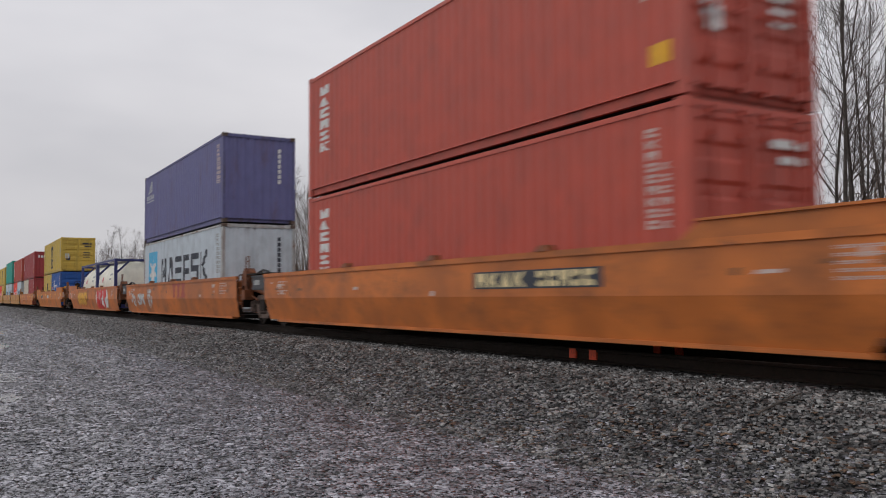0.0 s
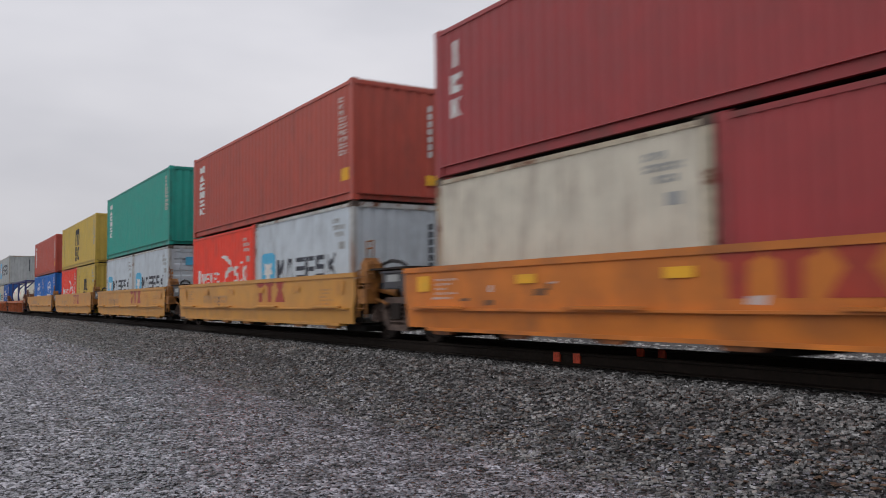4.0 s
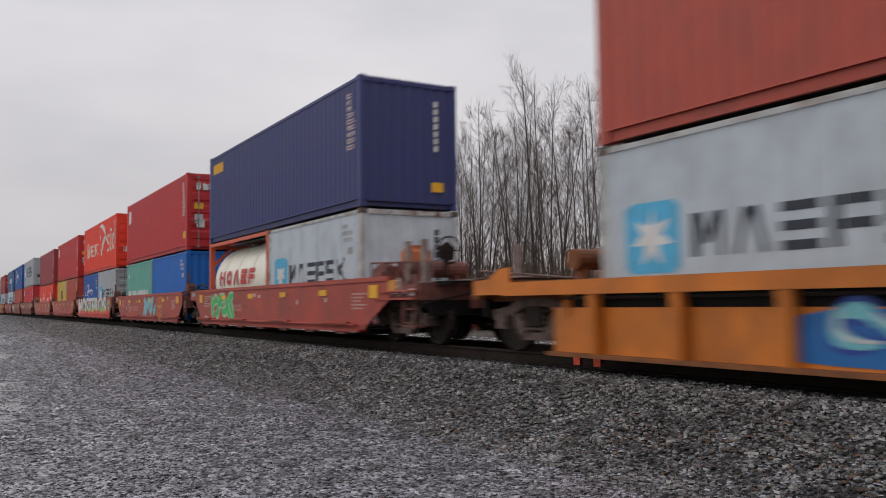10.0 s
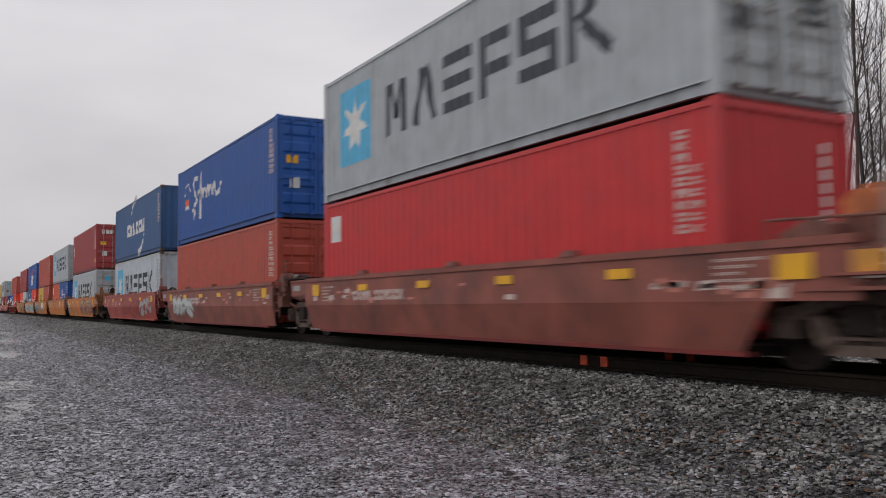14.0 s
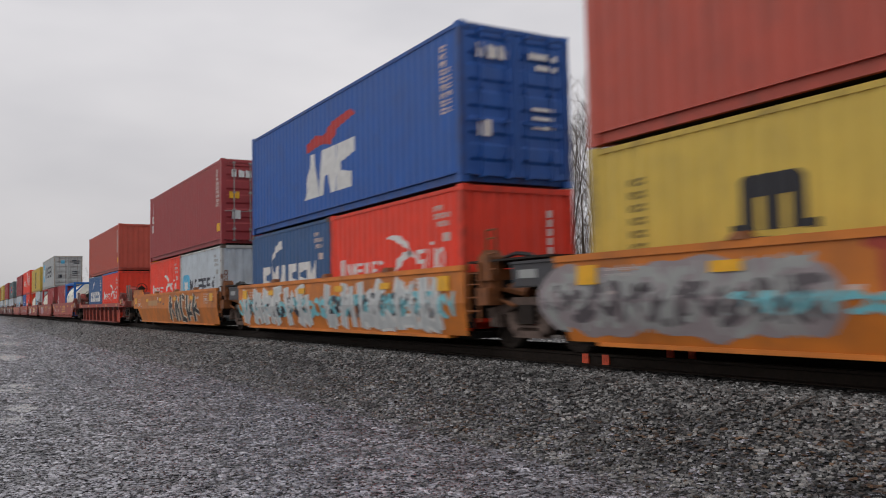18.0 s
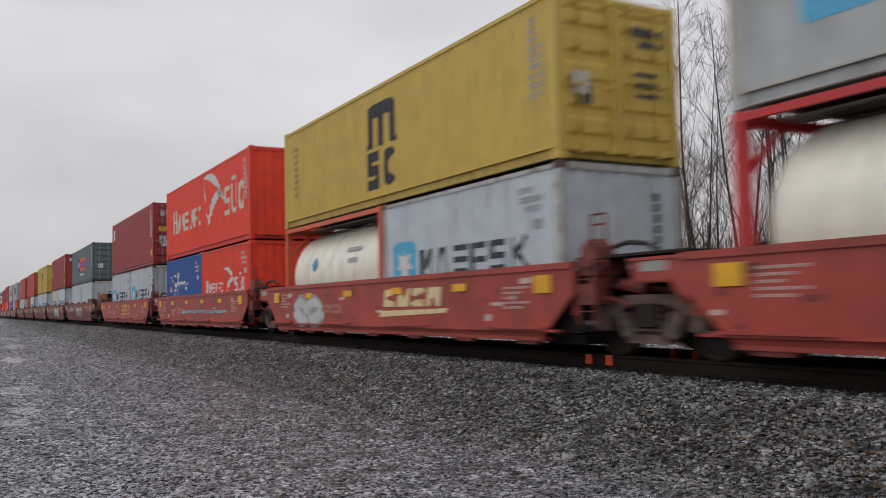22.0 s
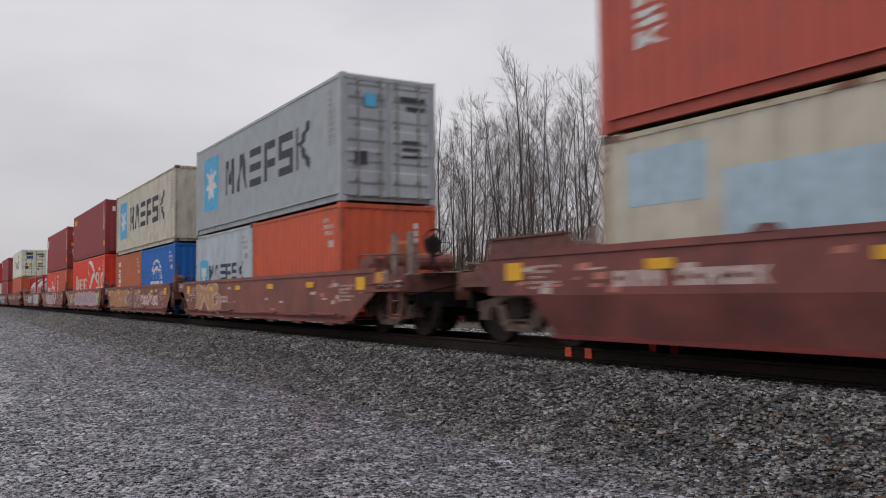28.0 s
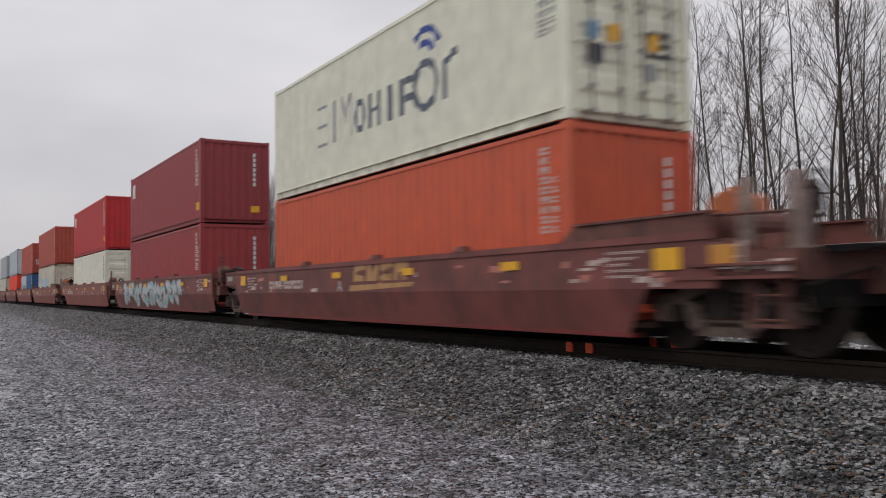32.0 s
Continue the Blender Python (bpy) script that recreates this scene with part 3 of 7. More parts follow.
def glyphs_script(L, H):
    """White flourish of script beside a small orange and white flag in a ring."""
    s = 1.0 if L > 8 else 0.62
    x = -L / 2 + (0.5 if L < 8 else 1.0)
    z = 1.38 if L < 8 else 1.5

    def flag(bm):
        ribbon(bm, [(x + 0.55 * s + 0.5 * s * math.cos(a), z + 0.05 + 0.72 * s * math.sin(a)) for a in (k * math.pi / 10 + 0.2 for k in range(9))], 0.05 * s)
        bar(bm, x + 0.3 * s, x + 0.85 * s, z - 0.22 * s, z - 0.08 * s)

    def orange(bm):
        bar(bm, x + 0.3 * s, x + 0.85 * s, z - 0.08 * s, z + 0.16 * s)

    def script(bm):
        w = 0.17 * s
        a = curve((x + 2.1 * s, z + 0.8 * s), (x + 1.2 * s, z + 0.95 * s), (x + 1.7 * s, z + 0.3 * s)) + curve((x + 1.75 * s, z + 0.25 * s), (x + 2.3 * s, z - 0.2 * s), (x + 1.5 * s, z - 0.15 * s))
        ribbon(bm, a, w)
        ribbon(bm, curve((x + 2.7 * s, z + 1.0 * s), (x + 2.5 * s, z + 0.1 * s), (x + 2.55 * s, z - 0.75 * s)), w * 1.1)
        px = x + 2.1 * s
        for k in range(6):
            q = px + k * 0.42 * s
            ribbon(bm, curve((q, z - 0.05 * s), (q + 0.2 * s, z + (0.62 + 0.14 * (k % 2)) * s), (q + 0.42 * s, z - 0.02 * s), 8), w * 0.85)
        ribbon(bm, curve((px + 2.5 * s, z), (px + 3.0 * s, z - 0.25 * s), (px + 3.2 * s, z + 0.3 * s)), w)
        ribbon(bm, curve((x + 1.4 * s, z - 0.35 * s), (x + 1.9 * s, z - 0.25 * s), (x + 1.6 * s, z - 0.72 * s)), w * 0.8)
    return [("logo_flag", flag, "white", 0), ("logo_flag_band", orange, "orange", 0), ("logo_script", script, "white", 0)]


def glyphs_comb(L, H):
    """A dark three-pronged arch over two dark blocks."""
    big = L > 8
    s = 1.0 if big else 0.82
    cx = -L / 2 + (6.08 if big else 3.0)
    z = 1.19 if big else 1.18

    def comb(bm):
        w, h = (1.25, 0.94) if big else (0.88, 0.62)
        a = cx - w / 2
        t = 0.26 * s if big else 0.2
        b = z + 0.06 * s
        poly(bm, [(a, b), (a + t, b), (a + t, b + h - 0.3 * s), (a, b + h - 0.06 * s)])
        poly(bm, [(a, b + h - 0.06 * s), (a + t, b + h - 0.3 * s), (a + w - t, b + h - 0.3 * s), (a + w, b + h - 0.1 * s), (a + w - 0.14 * s, b + h), (a + 0.12 * s, b + h)])
        bar(bm, a + w / 2 - t / 2, a + w / 2 + t / 2, b, b + h - 0.3 * s)
        poly(bm, [(a + w - t, b), (a + w, b), (a + w, b + h - 0.1 * s), (a + w - t, b + h - 0.3 * s)])
        bar(bm, a + w, a + w + 0.15 * s, b - 0.02, b + 0.1 * s)
        bar(bm, a - 0.15 * s, a, b - 0.02, b + 0.1 * s)

    def pair(bm):
        bars(bm, cx - 0.72 * s, z - 0.84 * s, "zc", 0.82 * s, 0.64 * s, 0.14 * s, 0.22 * s)

    def codes(bm):
        for k in range(8):
            blocks(bm, -L / 2 + 0.75, H - 0.62 - 0.17 * k, "kcz", 0.1, 0.09, 0.02)
    return [("logo_arch", comb, "black", 0), ("logo", pair, "black", 0), ("lettering", codes, "olive", 0)]


def glyphs_swoosh(L, H):
    """White rows of blocks with a curved dash above and below."""
    s = 1.0 if L > 8 else 0.66
    x = -L / 2 + (3.76 if L > 8 else 1.0)
    z = 1.16 if L > 8 else 0.98

    def rows(bm):
        w = 0.66 if L > 8 else 0.62
        blocks(bm, x, z, "cvt", 0.62, w, 0.07)
        blocks(bm, x + (2.4 if L > 8 else 2.15), z, "ccv", 0.62, w, 0.07)

    def dash(bm):
        ribbon(bm, curve((x + 1.1 * s, z + 1.05 * s), (x + 1.5 * s, z + 1.75 * s), (x + 2.5 * s, z + 1.8 * s)), [0.06 + 0.03 * s * k for k in range(11)])
        if L > 8:
            ribbon(bm, curve((x + 3.1 * s, z - 0.95), (x + 4.1 * s, z - 0.85), (x + 4.5 * s, z - 0.1)), [0.36 - 0.028 * k for k in range(11)])
    return [("logo", rows, "white", 0), ("logo_swoosh", dash, "white", 0)]


def glyphs_eagle(L, H):
    def eagle(bm):
        poly(bm, [(x + 2.5, z) for x, z in ((-4.0, 1.95), (-3.4, 2.08), (-2.9, 1.98), (-2.4, 2.22), (-1.25, 2.32), (-1.0, 2.16), (-2.0, 2.02), (-2.45, 1.70), (-3.0, 1.80), (-4.0, 1.72))])

    def row(bm):
        blocks(bm, -1.7, 0.54, "tuc", 1.1, 0.95, 0.08, lean=0.1)
    return [("logo_eagle", eagle, "red", 0), ("logo", row, "white", 0)]


def glyphs_globe(L, H):
    x = -0.15

    def globe(bm):
        for r in (0.78, 0.5):
            ribbon(bm, [(x + r * 1.15 * math.cos(a), 1.25 + r * math.sin(a)) for a in (k * math.pi / 14 for k in range(15))], 0.10)
        ribbon(bm, [(x, 1.25), (x, 2.05)], 0.08)
        ribbon(bm, curve((x - 0.85, 1.6), (x, 1.72), (x + 0.85, 1.6)), 0.07)

    def row(bm):
        blocks(bm, x - 1.05, 0.85, "czczc", 0.34, 0.36, 0.07)
    return [("logo_globe", globe, "white", 0), ("logo", row, "white", 0)]


def glyphs_square(L, H):
    def mark(bm):
        bar(bm, -L / 2 + 0.42, -L / 2 + 0.95, H - 0.95, H - 0.35)
    return [("logo_square", mark, "white", 0)]


def glyphs_slant(L, H):
    """A leaning faded white mark of short dashes over a slanting row."""
    x, z = -L / 2 + 0.45, H - 1.05

    def mark(bm):
        for k in range(4):
            ribbon(bm, [(x + 0.25 + 0.13 * k, z + 0.28 + 0.11 * k), (x + 0.95, z + 0.36 + 0.12 * k)], 0.06)
        blocks(bm, x, z, "cuzktvcz", 0.17, 0.13, 0.03, lean=0.4)
        bar(bm, x - 0.1, x + 1.3, z - 0.11, z - 0.07)
    return [("logo_mark", mark, "pale_grey", 0)]


def glyphs_upright(L, H):
    """A white column of small blocks at the trailing end."""
    def col(bm):
        for k in range(6):
            blocks(bm, -L / 2 + 0.68, H - 0.55 - 0.27 * k, "vtcuzk"[k], 0.21, 0.46, 0)
    return [("lettering", col, "white", 0)]


def glyphs_triple(L, H):
    def col(bm):
        bar(bm, -L / 2 + 0.55, -L / 2 + 0.72, H - 0.75, H - 0.3)
        blocks(bm, -L / 2 + 0.5, H - 1.2, "c", 0.32, 0.3, 0)
        blocks(bm, -L / 2 + 0.5, H - 1.62, "k", 0.32, 0.28, 0)
    return [("lettering", col, "white", 0)]


def glyphs_label(L, H):
    def mark(bm):
        bar(bm, -L / 2 + 0.4, -L / 2 + 1.45, H - 0.62, H - 0.3)
    return [("yellow_label", mark, "yellow", 0)]


def glyphs_twobox(L, H):
    def a(bm):
        bar(bm, -L / 2 + 3.76, -L / 2 + 5.1, 0.91, 1.84)

    def b(bm):
        bar(bm, -L / 2 + 5.12, -L / 2 + 8.1, 0.91, 1.84)

    def c(bm):
        blocks(bm, -L / 2 + 3.95, 1.2, "zk", 0.42, 0.4, 0.1)
        bar(bm, -L / 2 + 5.2, -L / 2 + 7.3, 0.58, 0.70)

    def d(bm):
        blocks(bm, -L / 2 + 5.35, 1.12, "kcucut", 0.5, 0.36, 0.09)
    return [("logo_panel", a, "blue", 0), ("logo_panel", b, "orange", 0), ("lettering", c, "white", 1), ("lettering", d, "blue", 1)]


def glyphs_teal_row(L, H):
    def row(bm):
        blocks(bm, -L / 2 + 0.5, 0.72, "uktvtzkucvt", 0.56, 0.36, 0.1)
        bar(bm, -L / 2 + 0.5, -L / 2 + 0.75, 1.9, 2.1)
    return [("logo", row, "white", 0)]


def glyphs_monitor(L, H):
    def thin(bm):
        bars(bm, -L / 2 + 2.95, 0.95, "3pw", 0.95, 0.55, 0.1, 0.07)

    def dark(bm):
        bars(bm, -L / 2 + 4.95, 0.95, "ohpf", 0.72, 0.56, 0.14, 0.14)
        ribbon(bm, [(-L / 2 + 8.05 + 0.42 * math.cos(a), 1.36 + 0.42 * math.sin(a)) for a in (k * math.tau / 16 for k in range(17))], 0.15)
        ribbon(bm, [(-L / 2 + 8.75, 0.95), (-L / 2 + 8.75, 1.6), (-L / 2 + 9.15, 1.75)], 0.15)

    def arcs(bm):
        for r in (0.3, 0.55):
            ribbon(bm, [(-L / 2 + 8.05 + r * math.cos(a), 1.85 + r * math.sin(a)) for a in (k * math.pi / 20 + 0.4 for k in range(13))], 0.13)
    return [("logo", thin, "smoke", 0), ("logo", dark, "grey", 0), ("logo_arcs", arcs, "blue", 0)]


def glyphs_patches(L, H):
    """Pale repainted panels."""
    def patch_of(a, b, z0, z1):
        return lambda bm: bar(bm, a, b, z0, z1)
    return [("repainted_patch", patch_of(*p), "repaint", 0) for p in ((-5.6, -4.3, 1.6, 2.3), (-4.1, -2.0, 0.7, 1.9), (-1.3, 1.3, 0.8, 1.9), (4.3, 4.75, 0.9, 2.3))]


GLYPHS = {"star": glyphs_star, "bird": glyphs_bird, "script": glyphs_script, "comb": glyphs_comb, "swoosh": glyphs_swoosh,
          "eagle": glyphs_eagle, "globe": glyphs_globe, "square": glyphs_square, "slant": glyphs_slant, "upright": glyphs_upright, "triple": glyphs_triple,
          "label": glyphs_label, "twobox": glyphs_twobox, "tealrow": glyphs_teal_row, "monitor": glyphs_monitor, "patches": glyphs_patches}
INK["repaint"] = ink("repaint", (176, 200, 214))


def side_marks(L, H, pale):
    """Code and weight panels near the leading end of the side."""
    def build(bm):
        x = L / 2 - 1.35
        if L < 8:
            blocks(bm, x + 0.25, H - 0.40, "ckuu", 0.1, 0.075, 0.025)
            blocks(bm, x + 0.25, H - 0.55, "zcuzckc", 0.1, 0.075, 0.02)
            blocks(bm, x + 0.45, H - 0.70, "uzck", 0.1, 0.075, 0.02)
            bar(bm, x + 0.62, x + 0.85, H - 0.98, H - 0.82)
        else:
            for k in range(9):
                blocks(bm, L / 2 - 0.70, H - 0.42 - 0.145 * k, "ckuzcukzc"[k], 0.11, 0.15, 0)
                if k > 2:
                    blocks(bm, L / 2 - 0.46, H - 0.42 - 0.145 * k, "zcukzcuzk"[k], 0.09, 0.13, 0)
        drape(bm, L)
    return mesh_of(("code_marks", L, H), build)


def end_marks(L, H):
    """Labels on the leading end: code column and small plates."""
    def build(bm):
        x = L / 2 + 0.004
        def plate(y0, y1, z0, z1):
            bm.faces.new([bm.verts.new(c) for c in ((x, y0, z0), (x, y1, z0), (x, y1, z1), (x, y0, z1))])
        for k in range(7):
            plate(0.62, 0.72, H - 0.55 - 0.17 * k, H - 0.42 - 0.17 * k)
    return mesh_of(("end_code", L, H), build)


def door_marks(L, H):
    def build(bm):
        x = L / 2 - 0.012
        def plate(y0, y1, z0, z1):
            bm.faces.new([bm.verts.new(c) for c in ((x, y0, z0), (x, y1, z0), (x, y1, z1), (x, y0, z1))])
        plate(0.30, 0.95, H - 0.52, H - 0.40)
        plate(0.45, 0.95, H - 0.72, H - 0.62)
        for k in range(3):
            plate(0.35, 0.85, 1.40 - 0.17 * k, 1.47 - 0.17 * k)
        plate(-0.85, -0.55, 0.85, 1.15)
    return mesh_of(("door_lettering", L, H), build)


def end_blocks(L, H):
    """Three plain blocks high on the leading end."""
    def build(bm):
        for k, w in enumerate((0.16, 0.2, 0.2)):
            y = -0.86 + 0.24 * k
            x = L / 2 + 0.005
            bm.faces.new([bm.verts.new(c) for c in ((x, y, H - 0.62), (x, y + w, H - 0.62), (x, y + w, H - 0.36 - 0.05 * (k > 0)), (x, y, H - 0.36))])
    return mesh_of(("end_blocks", L, H), build)


def flat_plate(key, y0, y1, z0, z1, x):
    def build(bm):
        bm.faces.new([bm.verts.new(c) for c in ((x, y0, z0), (x, y1, z0), (x, y1, z1), (x, y0, z1))])
    return mesh_of(key, build)


SAYS = {
    "brick": "brick-red", "maroon": "maroon", "wine": "dark wine-red", "red": "bright red", "scarlet": "scarlet", "orange": "orange-red",
    "rusty_orange": "rusty orange", "yellow": "mustard yellow", "navy": "navy blue", "faded_navy": "faded navy", "blue": "bright blue",
    "royal": "royal blue", "green": "sea-green", "teal": "pale teal", "silver": "silver-grey", "worn_silver": "rust-edged silver-grey", "pale": "rust-streaked pale grey",
    "beige": "rusty beige-grey", "petrol": "petrol blue", "dark_teal": "dark teal", "slate": "slate-grey", "cream": "cream", "reefer_white": "white",
}
TELLS = {
    "star": "with star emblem", "bird": "with bird emblem", "script": "with white script", "comb": "with arched emblem",
    "swoosh": "with white swoosh", "eagle": "with eagle emblem", "globe": "with globe emblem",
    "slant": "with slanting white mark", "square": "with white square", "upright": "with upright lettering", "triple": "with upright lettering",
    "label": "with yellow label", "twobox": "with orange panel", "tealrow": "with white lettering",
    "monitor": "with grey lettering", "patches": "with repainted patches", "": "with plain sides",
}


def container(size, colour, logo, doors, where, tarp=False):
    """A box container, its leading end closed by doors or by a wall."""
    L, H = LONG[size[:2]], TALL[size[2]]
    paint = PAINT[colour]
    ob = tagged(new("shipping_container"), f"{SAYS[colour]} {'long' if L > 8 else 'short'} container {TELLS[logo]}, {where}",
                "container", "containers on the train")
    put("frame", frame_mesh(L, H), RUSTED.get(colour, FRAME[colour] if L < 8 or colour in ("royal", "petrol", "slate", "faded_navy", "green") else paint), ob)
    put("side_panel", side_mesh(L, H), paint, ob)
    put("side_panel", side_mesh(L, H), paint, ob, pose(0, 0, 0, 0, 0, 180))
    put("roof_panel", roof_mesh(L, H), paint, ob)
    # FRAME's darker tone gives rails and sills dirt and some shade from above
    for a in (0, 180):
        put("bottom_rail", rail_mesh(L), FRAME[colour], ob, pose(0, 0, 0, 0, 0, a))
        put("end_sill", sill_mesh(L), FRAME[colour], ob, pose(0, 0, 0, 0, 0, a))
    put("underside", under_mesh(L), UNDER, ob)
    turn = pose(0, 0, 0, 0, 0, 180)
    put("end_panel", end_mesh(L, H), paint, ob, turn if doors else None)
    cast = CASTING if colour in ("pale", "beige", "petrol", "slate", "faded_navy") else paint
    for sx in (-1, 1):
        for sy in (-1, 1):
            for z in (0, H - 0.118):
                put("corner_casting", CORNER, cast, ob, pose(sx * (L / 2 - 0.086), sy * (WIDE / 2 - 0.079), z))
    pale = colour in ("silver", "worn_silver", "pale", "beige", "cream", "reefer_white", "yellow", "teal")
    tint = INK["charcoal"] if pale else INK["white"]
    if doors:
        for side in (1, -1):
            m = Matrix.Diagonal((1, side, 1, 1))
            leaf = put("door", door_mesh(L, H), paint, ob, m)
            for y in (0.22, 0.78):
                put("lock_rod", lock_mesh(L, H), ROD if colour in ("maroon", "wine", "silver", "worn_silver", "slate", "red", "reefer_white") else paint, leaf, pose(0, y, 0))
        tagged(put("door_lettering", door_marks(L, H), tint, ob), kind="stuff")
        if logo == "star":
            put("emblem_plate", flat_plate(("emblem_plate", L, H), -0.62, -0.32, H - 0.72, H - 0.42, L / 2 + 0.004), INK["sky"], ob)
        if logo in ("comb", "", "square", "upright"):
            put("door_plate", flat_plate(("door_plate", L, H), -0.92, -0.62, 1.0, 1.35, L / 2 + 0.004), INK["pale_grey"], ob)
        if logo in ("square", "triple", "eagle"):
            put("door_emblem", end_blocks(L, H), INK["white"], ob)
        if logo in ("square", "triple", "script"):
            put("warning_plate", flat_plate(("warning_plate_door", L, H), -0.95, -0.6, H - 1.35, H - 1.12, L / 2 + 0.004), INK["yellow"], ob)
        if logo == "monitor":
            for n, (y, z, c) in enumerate(((-0.75, 2.35, "charcoal"), (-0.72, 1.95, "blue"), (-0.85, 1.2, "sea"), (-0.45, 1.2, "yellow"), (0.35, 1.15, "yellow"), (0.3, 0.7, "smoke"))):
                put("door_plate", flat_plate(("reefer_plate", n), y, y + (0.62 if n < 2 else 0.2), z, z + 0.26, L / 2 + 0.004), INK[c], ob)
    else:
        tagged(put("end_lettering", end_marks(L, H), tint, ob), kind="stuff")
        if logo == "triple" or (colour == "wine" and logo == "label"):
            put("end_emblem", end_blocks(L, H), INK["white"], ob)
        if colour in ("brick", "maroon", "wine", "scarlet", "navy", "green", "red"):
            put("warning_plate", flat_plate(("warning_plate", L, H), 0.55, 0.85, 0.4, 0.62, L / 2 + 0.004), INK["yellow"], ob)
    tagged(put("code_lettering", side_marks(L, H, pale), INK["smoke"] if pale else INK["faded"], ob), kind="stuff")
    if logo and logo in GLYPHS:
        for k, (name, draw, colour_of, lift) in enumerate(GLYPHS[logo](L, H)):
            def build(bm, draw=draw, lift=lift):
                draw(bm)
                drape(bm, L)
                for v in bm.verts:
                    v.co.y -= 0.004 * lift
            put(name, mesh_of((name, logo, k, L, H), build), INK[colour_of], ob)
    if colour in ("maroon", "wine", "red", "brick") and L > 8:
        def tag(bm):
            bar(bm, L / 2 - 0.62, L / 2 - 0.28, 0.45, 0.72)
            drape(bm, L)
        put("height_label", mesh_of(("height_label", L, H), tag), INK["yellow"], ob)
    if tarp:
        def sheet(bm):
            quad_box(bm, -L / 2 + 0.19, L / 2 - 0.19, -WIDE / 2 - 0.012, WIDE / 2 + 0.012, H - 0.075, H - 0.004)
        put("tarpaulin", mesh_of("tarpaulin", sheet), PAINT["blue"], ob, None, "blue roof tarpaulin")
    return ob, L, H


def tank_container(frame_paint, shell_paint, logo, where):
    """A tank in a twenty-foot frame."""
    L, H = LONG["20"], TALL["s"]
    ob = tagged(new("tank_container"), f"{'white' if shell_paint == 'cream' else 'pale grey'} tank container in {SAYS[frame_paint]} frame, {where}",
                "tank container", "containers on the train")
    fp = PAINT[frame_paint]

    def shell(bm):
        l, r = L / 2 - 0.09, 1.17
        prof = [(-l, 0.05), (-l + 0.03, 0.55), (-l + 0.07, 0.78), (-l + 0.22, 1.02), (-l + 0.38, 1.13), (-l + 0.5, r), (-l + 1.9, r), (l - 1.9, r), (l - 0.5, r), (l - 0.38, 1.13), (l - 0.22, 1.02), (l - 0.07, 0.78), (l - 0.03, 0.55), (l, 0.05)]
        lathe_x(bm, prof, 32, 0, 1.30)
    put("tank_shell", mesh_of("tank_shell", shell), PAINT[shell_paint], ob)

    def ring(bm):
        lathe_x(bm, [(-0.03, 1.17), (-0.03, 1.185), (0.03, 1.185), (0.03, 1.17)], 32, 0, 1.30)
    for x in (-1.45, 0, 1.45):
        put("cladding_band", mesh_of("cladding_band", ring), PAINT[shell_paint], ob, pose(x, 0, 0))

    def end_frame(bm):
        w = WIDE / 2
        for sy in (-1, 1):
            ys = sorted((sy * w, sy * (w - 0.15)))
            quad_box(bm, L / 2 - 0.15, L / 2, *ys, 0.118, H - 0.118)
        quad_box(bm, L / 2 - 0.14, L / 2 - 0.01, -w + 0.16, w - 0.16, H - 0.14, H - 0.01)
        quad_box(bm, L / 2 - 0.14, L / 2 - 0.01, -w + 0.16, w - 0.16, 0.02, 0.16)
        for sy in (-1, 1):
            for z0, z1 in ((H - 0.14, H - 0.75), (0.16, 0.75)):
                rod(bm, (L / 2 - 0.075, sy * 0.5, z0), (L / 2 - 0.075, sy * (w - 0.1), z1), 0.055, 6)
    for a in (0, 180):
        put("end_frame", mesh_of("tank_end_frame", end_frame), fp, ob, pose(0, 0, 0, 0, 0, a))

    def top_rail(bm):
        quad_box(bm, -L / 2 + 0.17, L / 2 - 0.17, -WIDE / 2, -WIDE / 2 + 0.07, H - 0.11, H - 0.015)

    def low_rail(bm):
        quad_box(bm, -L / 2 + 0.17, L / 2 - 0.17, -WIDE / 2, -WIDE / 2 + 0.08, 0.03, 0.16)
    for a in (0, 180):
        put("top_rail", mesh_of("tank_top_rail", top_rail), fp, ob, pose(0, 0, 0, 0, 0, a))
        put("bottom_rail", mesh_of("tank_low_rail", low_rail), fp, ob, pose(0, 0, 0, 0, 0, a))
    for sx in (-1, 1):
        for sy in (-1, 1):
            for z in (0, H - 0.118):
                put("corner_casting", CORNER, fp, ob, pose(sx * (L / 2 - 0.086), sy * (WIDE / 2 - 0.079), z))

    def bearers(bm):
        for x in (-2.4, -1.2, 0, 1.2, 2.4):
            quad_box(bm, x - 0.03, x + 0.03, -0.62, 0.62, H - 0.10, H - 0.061)
        quad_box(bm, -2.4, 2.4, -0.02, 0.02, H - 0.10, H - 0.062)
    deck = put("walkway", mesh_of("tank_walkway", bearers), ROD, ob, None, "grey metal walkway")

    def slat(bm):
        quad_box(bm, -L / 2 + 0.2, L / 2 - 0.2, -0.05, 0.05, H - 0.06, H - 0.03)
    for y in (-0.55, -0.4, -0.25, 0.25, 0.4, 0.55):
        put("slat", mesh_of("walkway_slat", slat), ROD, deck, pose(0, y, 0))

    def hatch(bm):
        rod(bm, (0.3, 0, 2.42), (0.3, 0, 2.54), 0.26, 14)
    put("manhole", mesh_of("tank_manhole", hatch), ROD, ob)

    def saddle(bm):
        for x in (-L / 2 + 0.6, L / 2 - 0.6):
            quad_box(bm, x - 0.12, x + 0.12, -0.95, 0.95, 0.12, 0.5)
    put("saddle", mesh_of("tank_saddle", saddle), fp, ob)

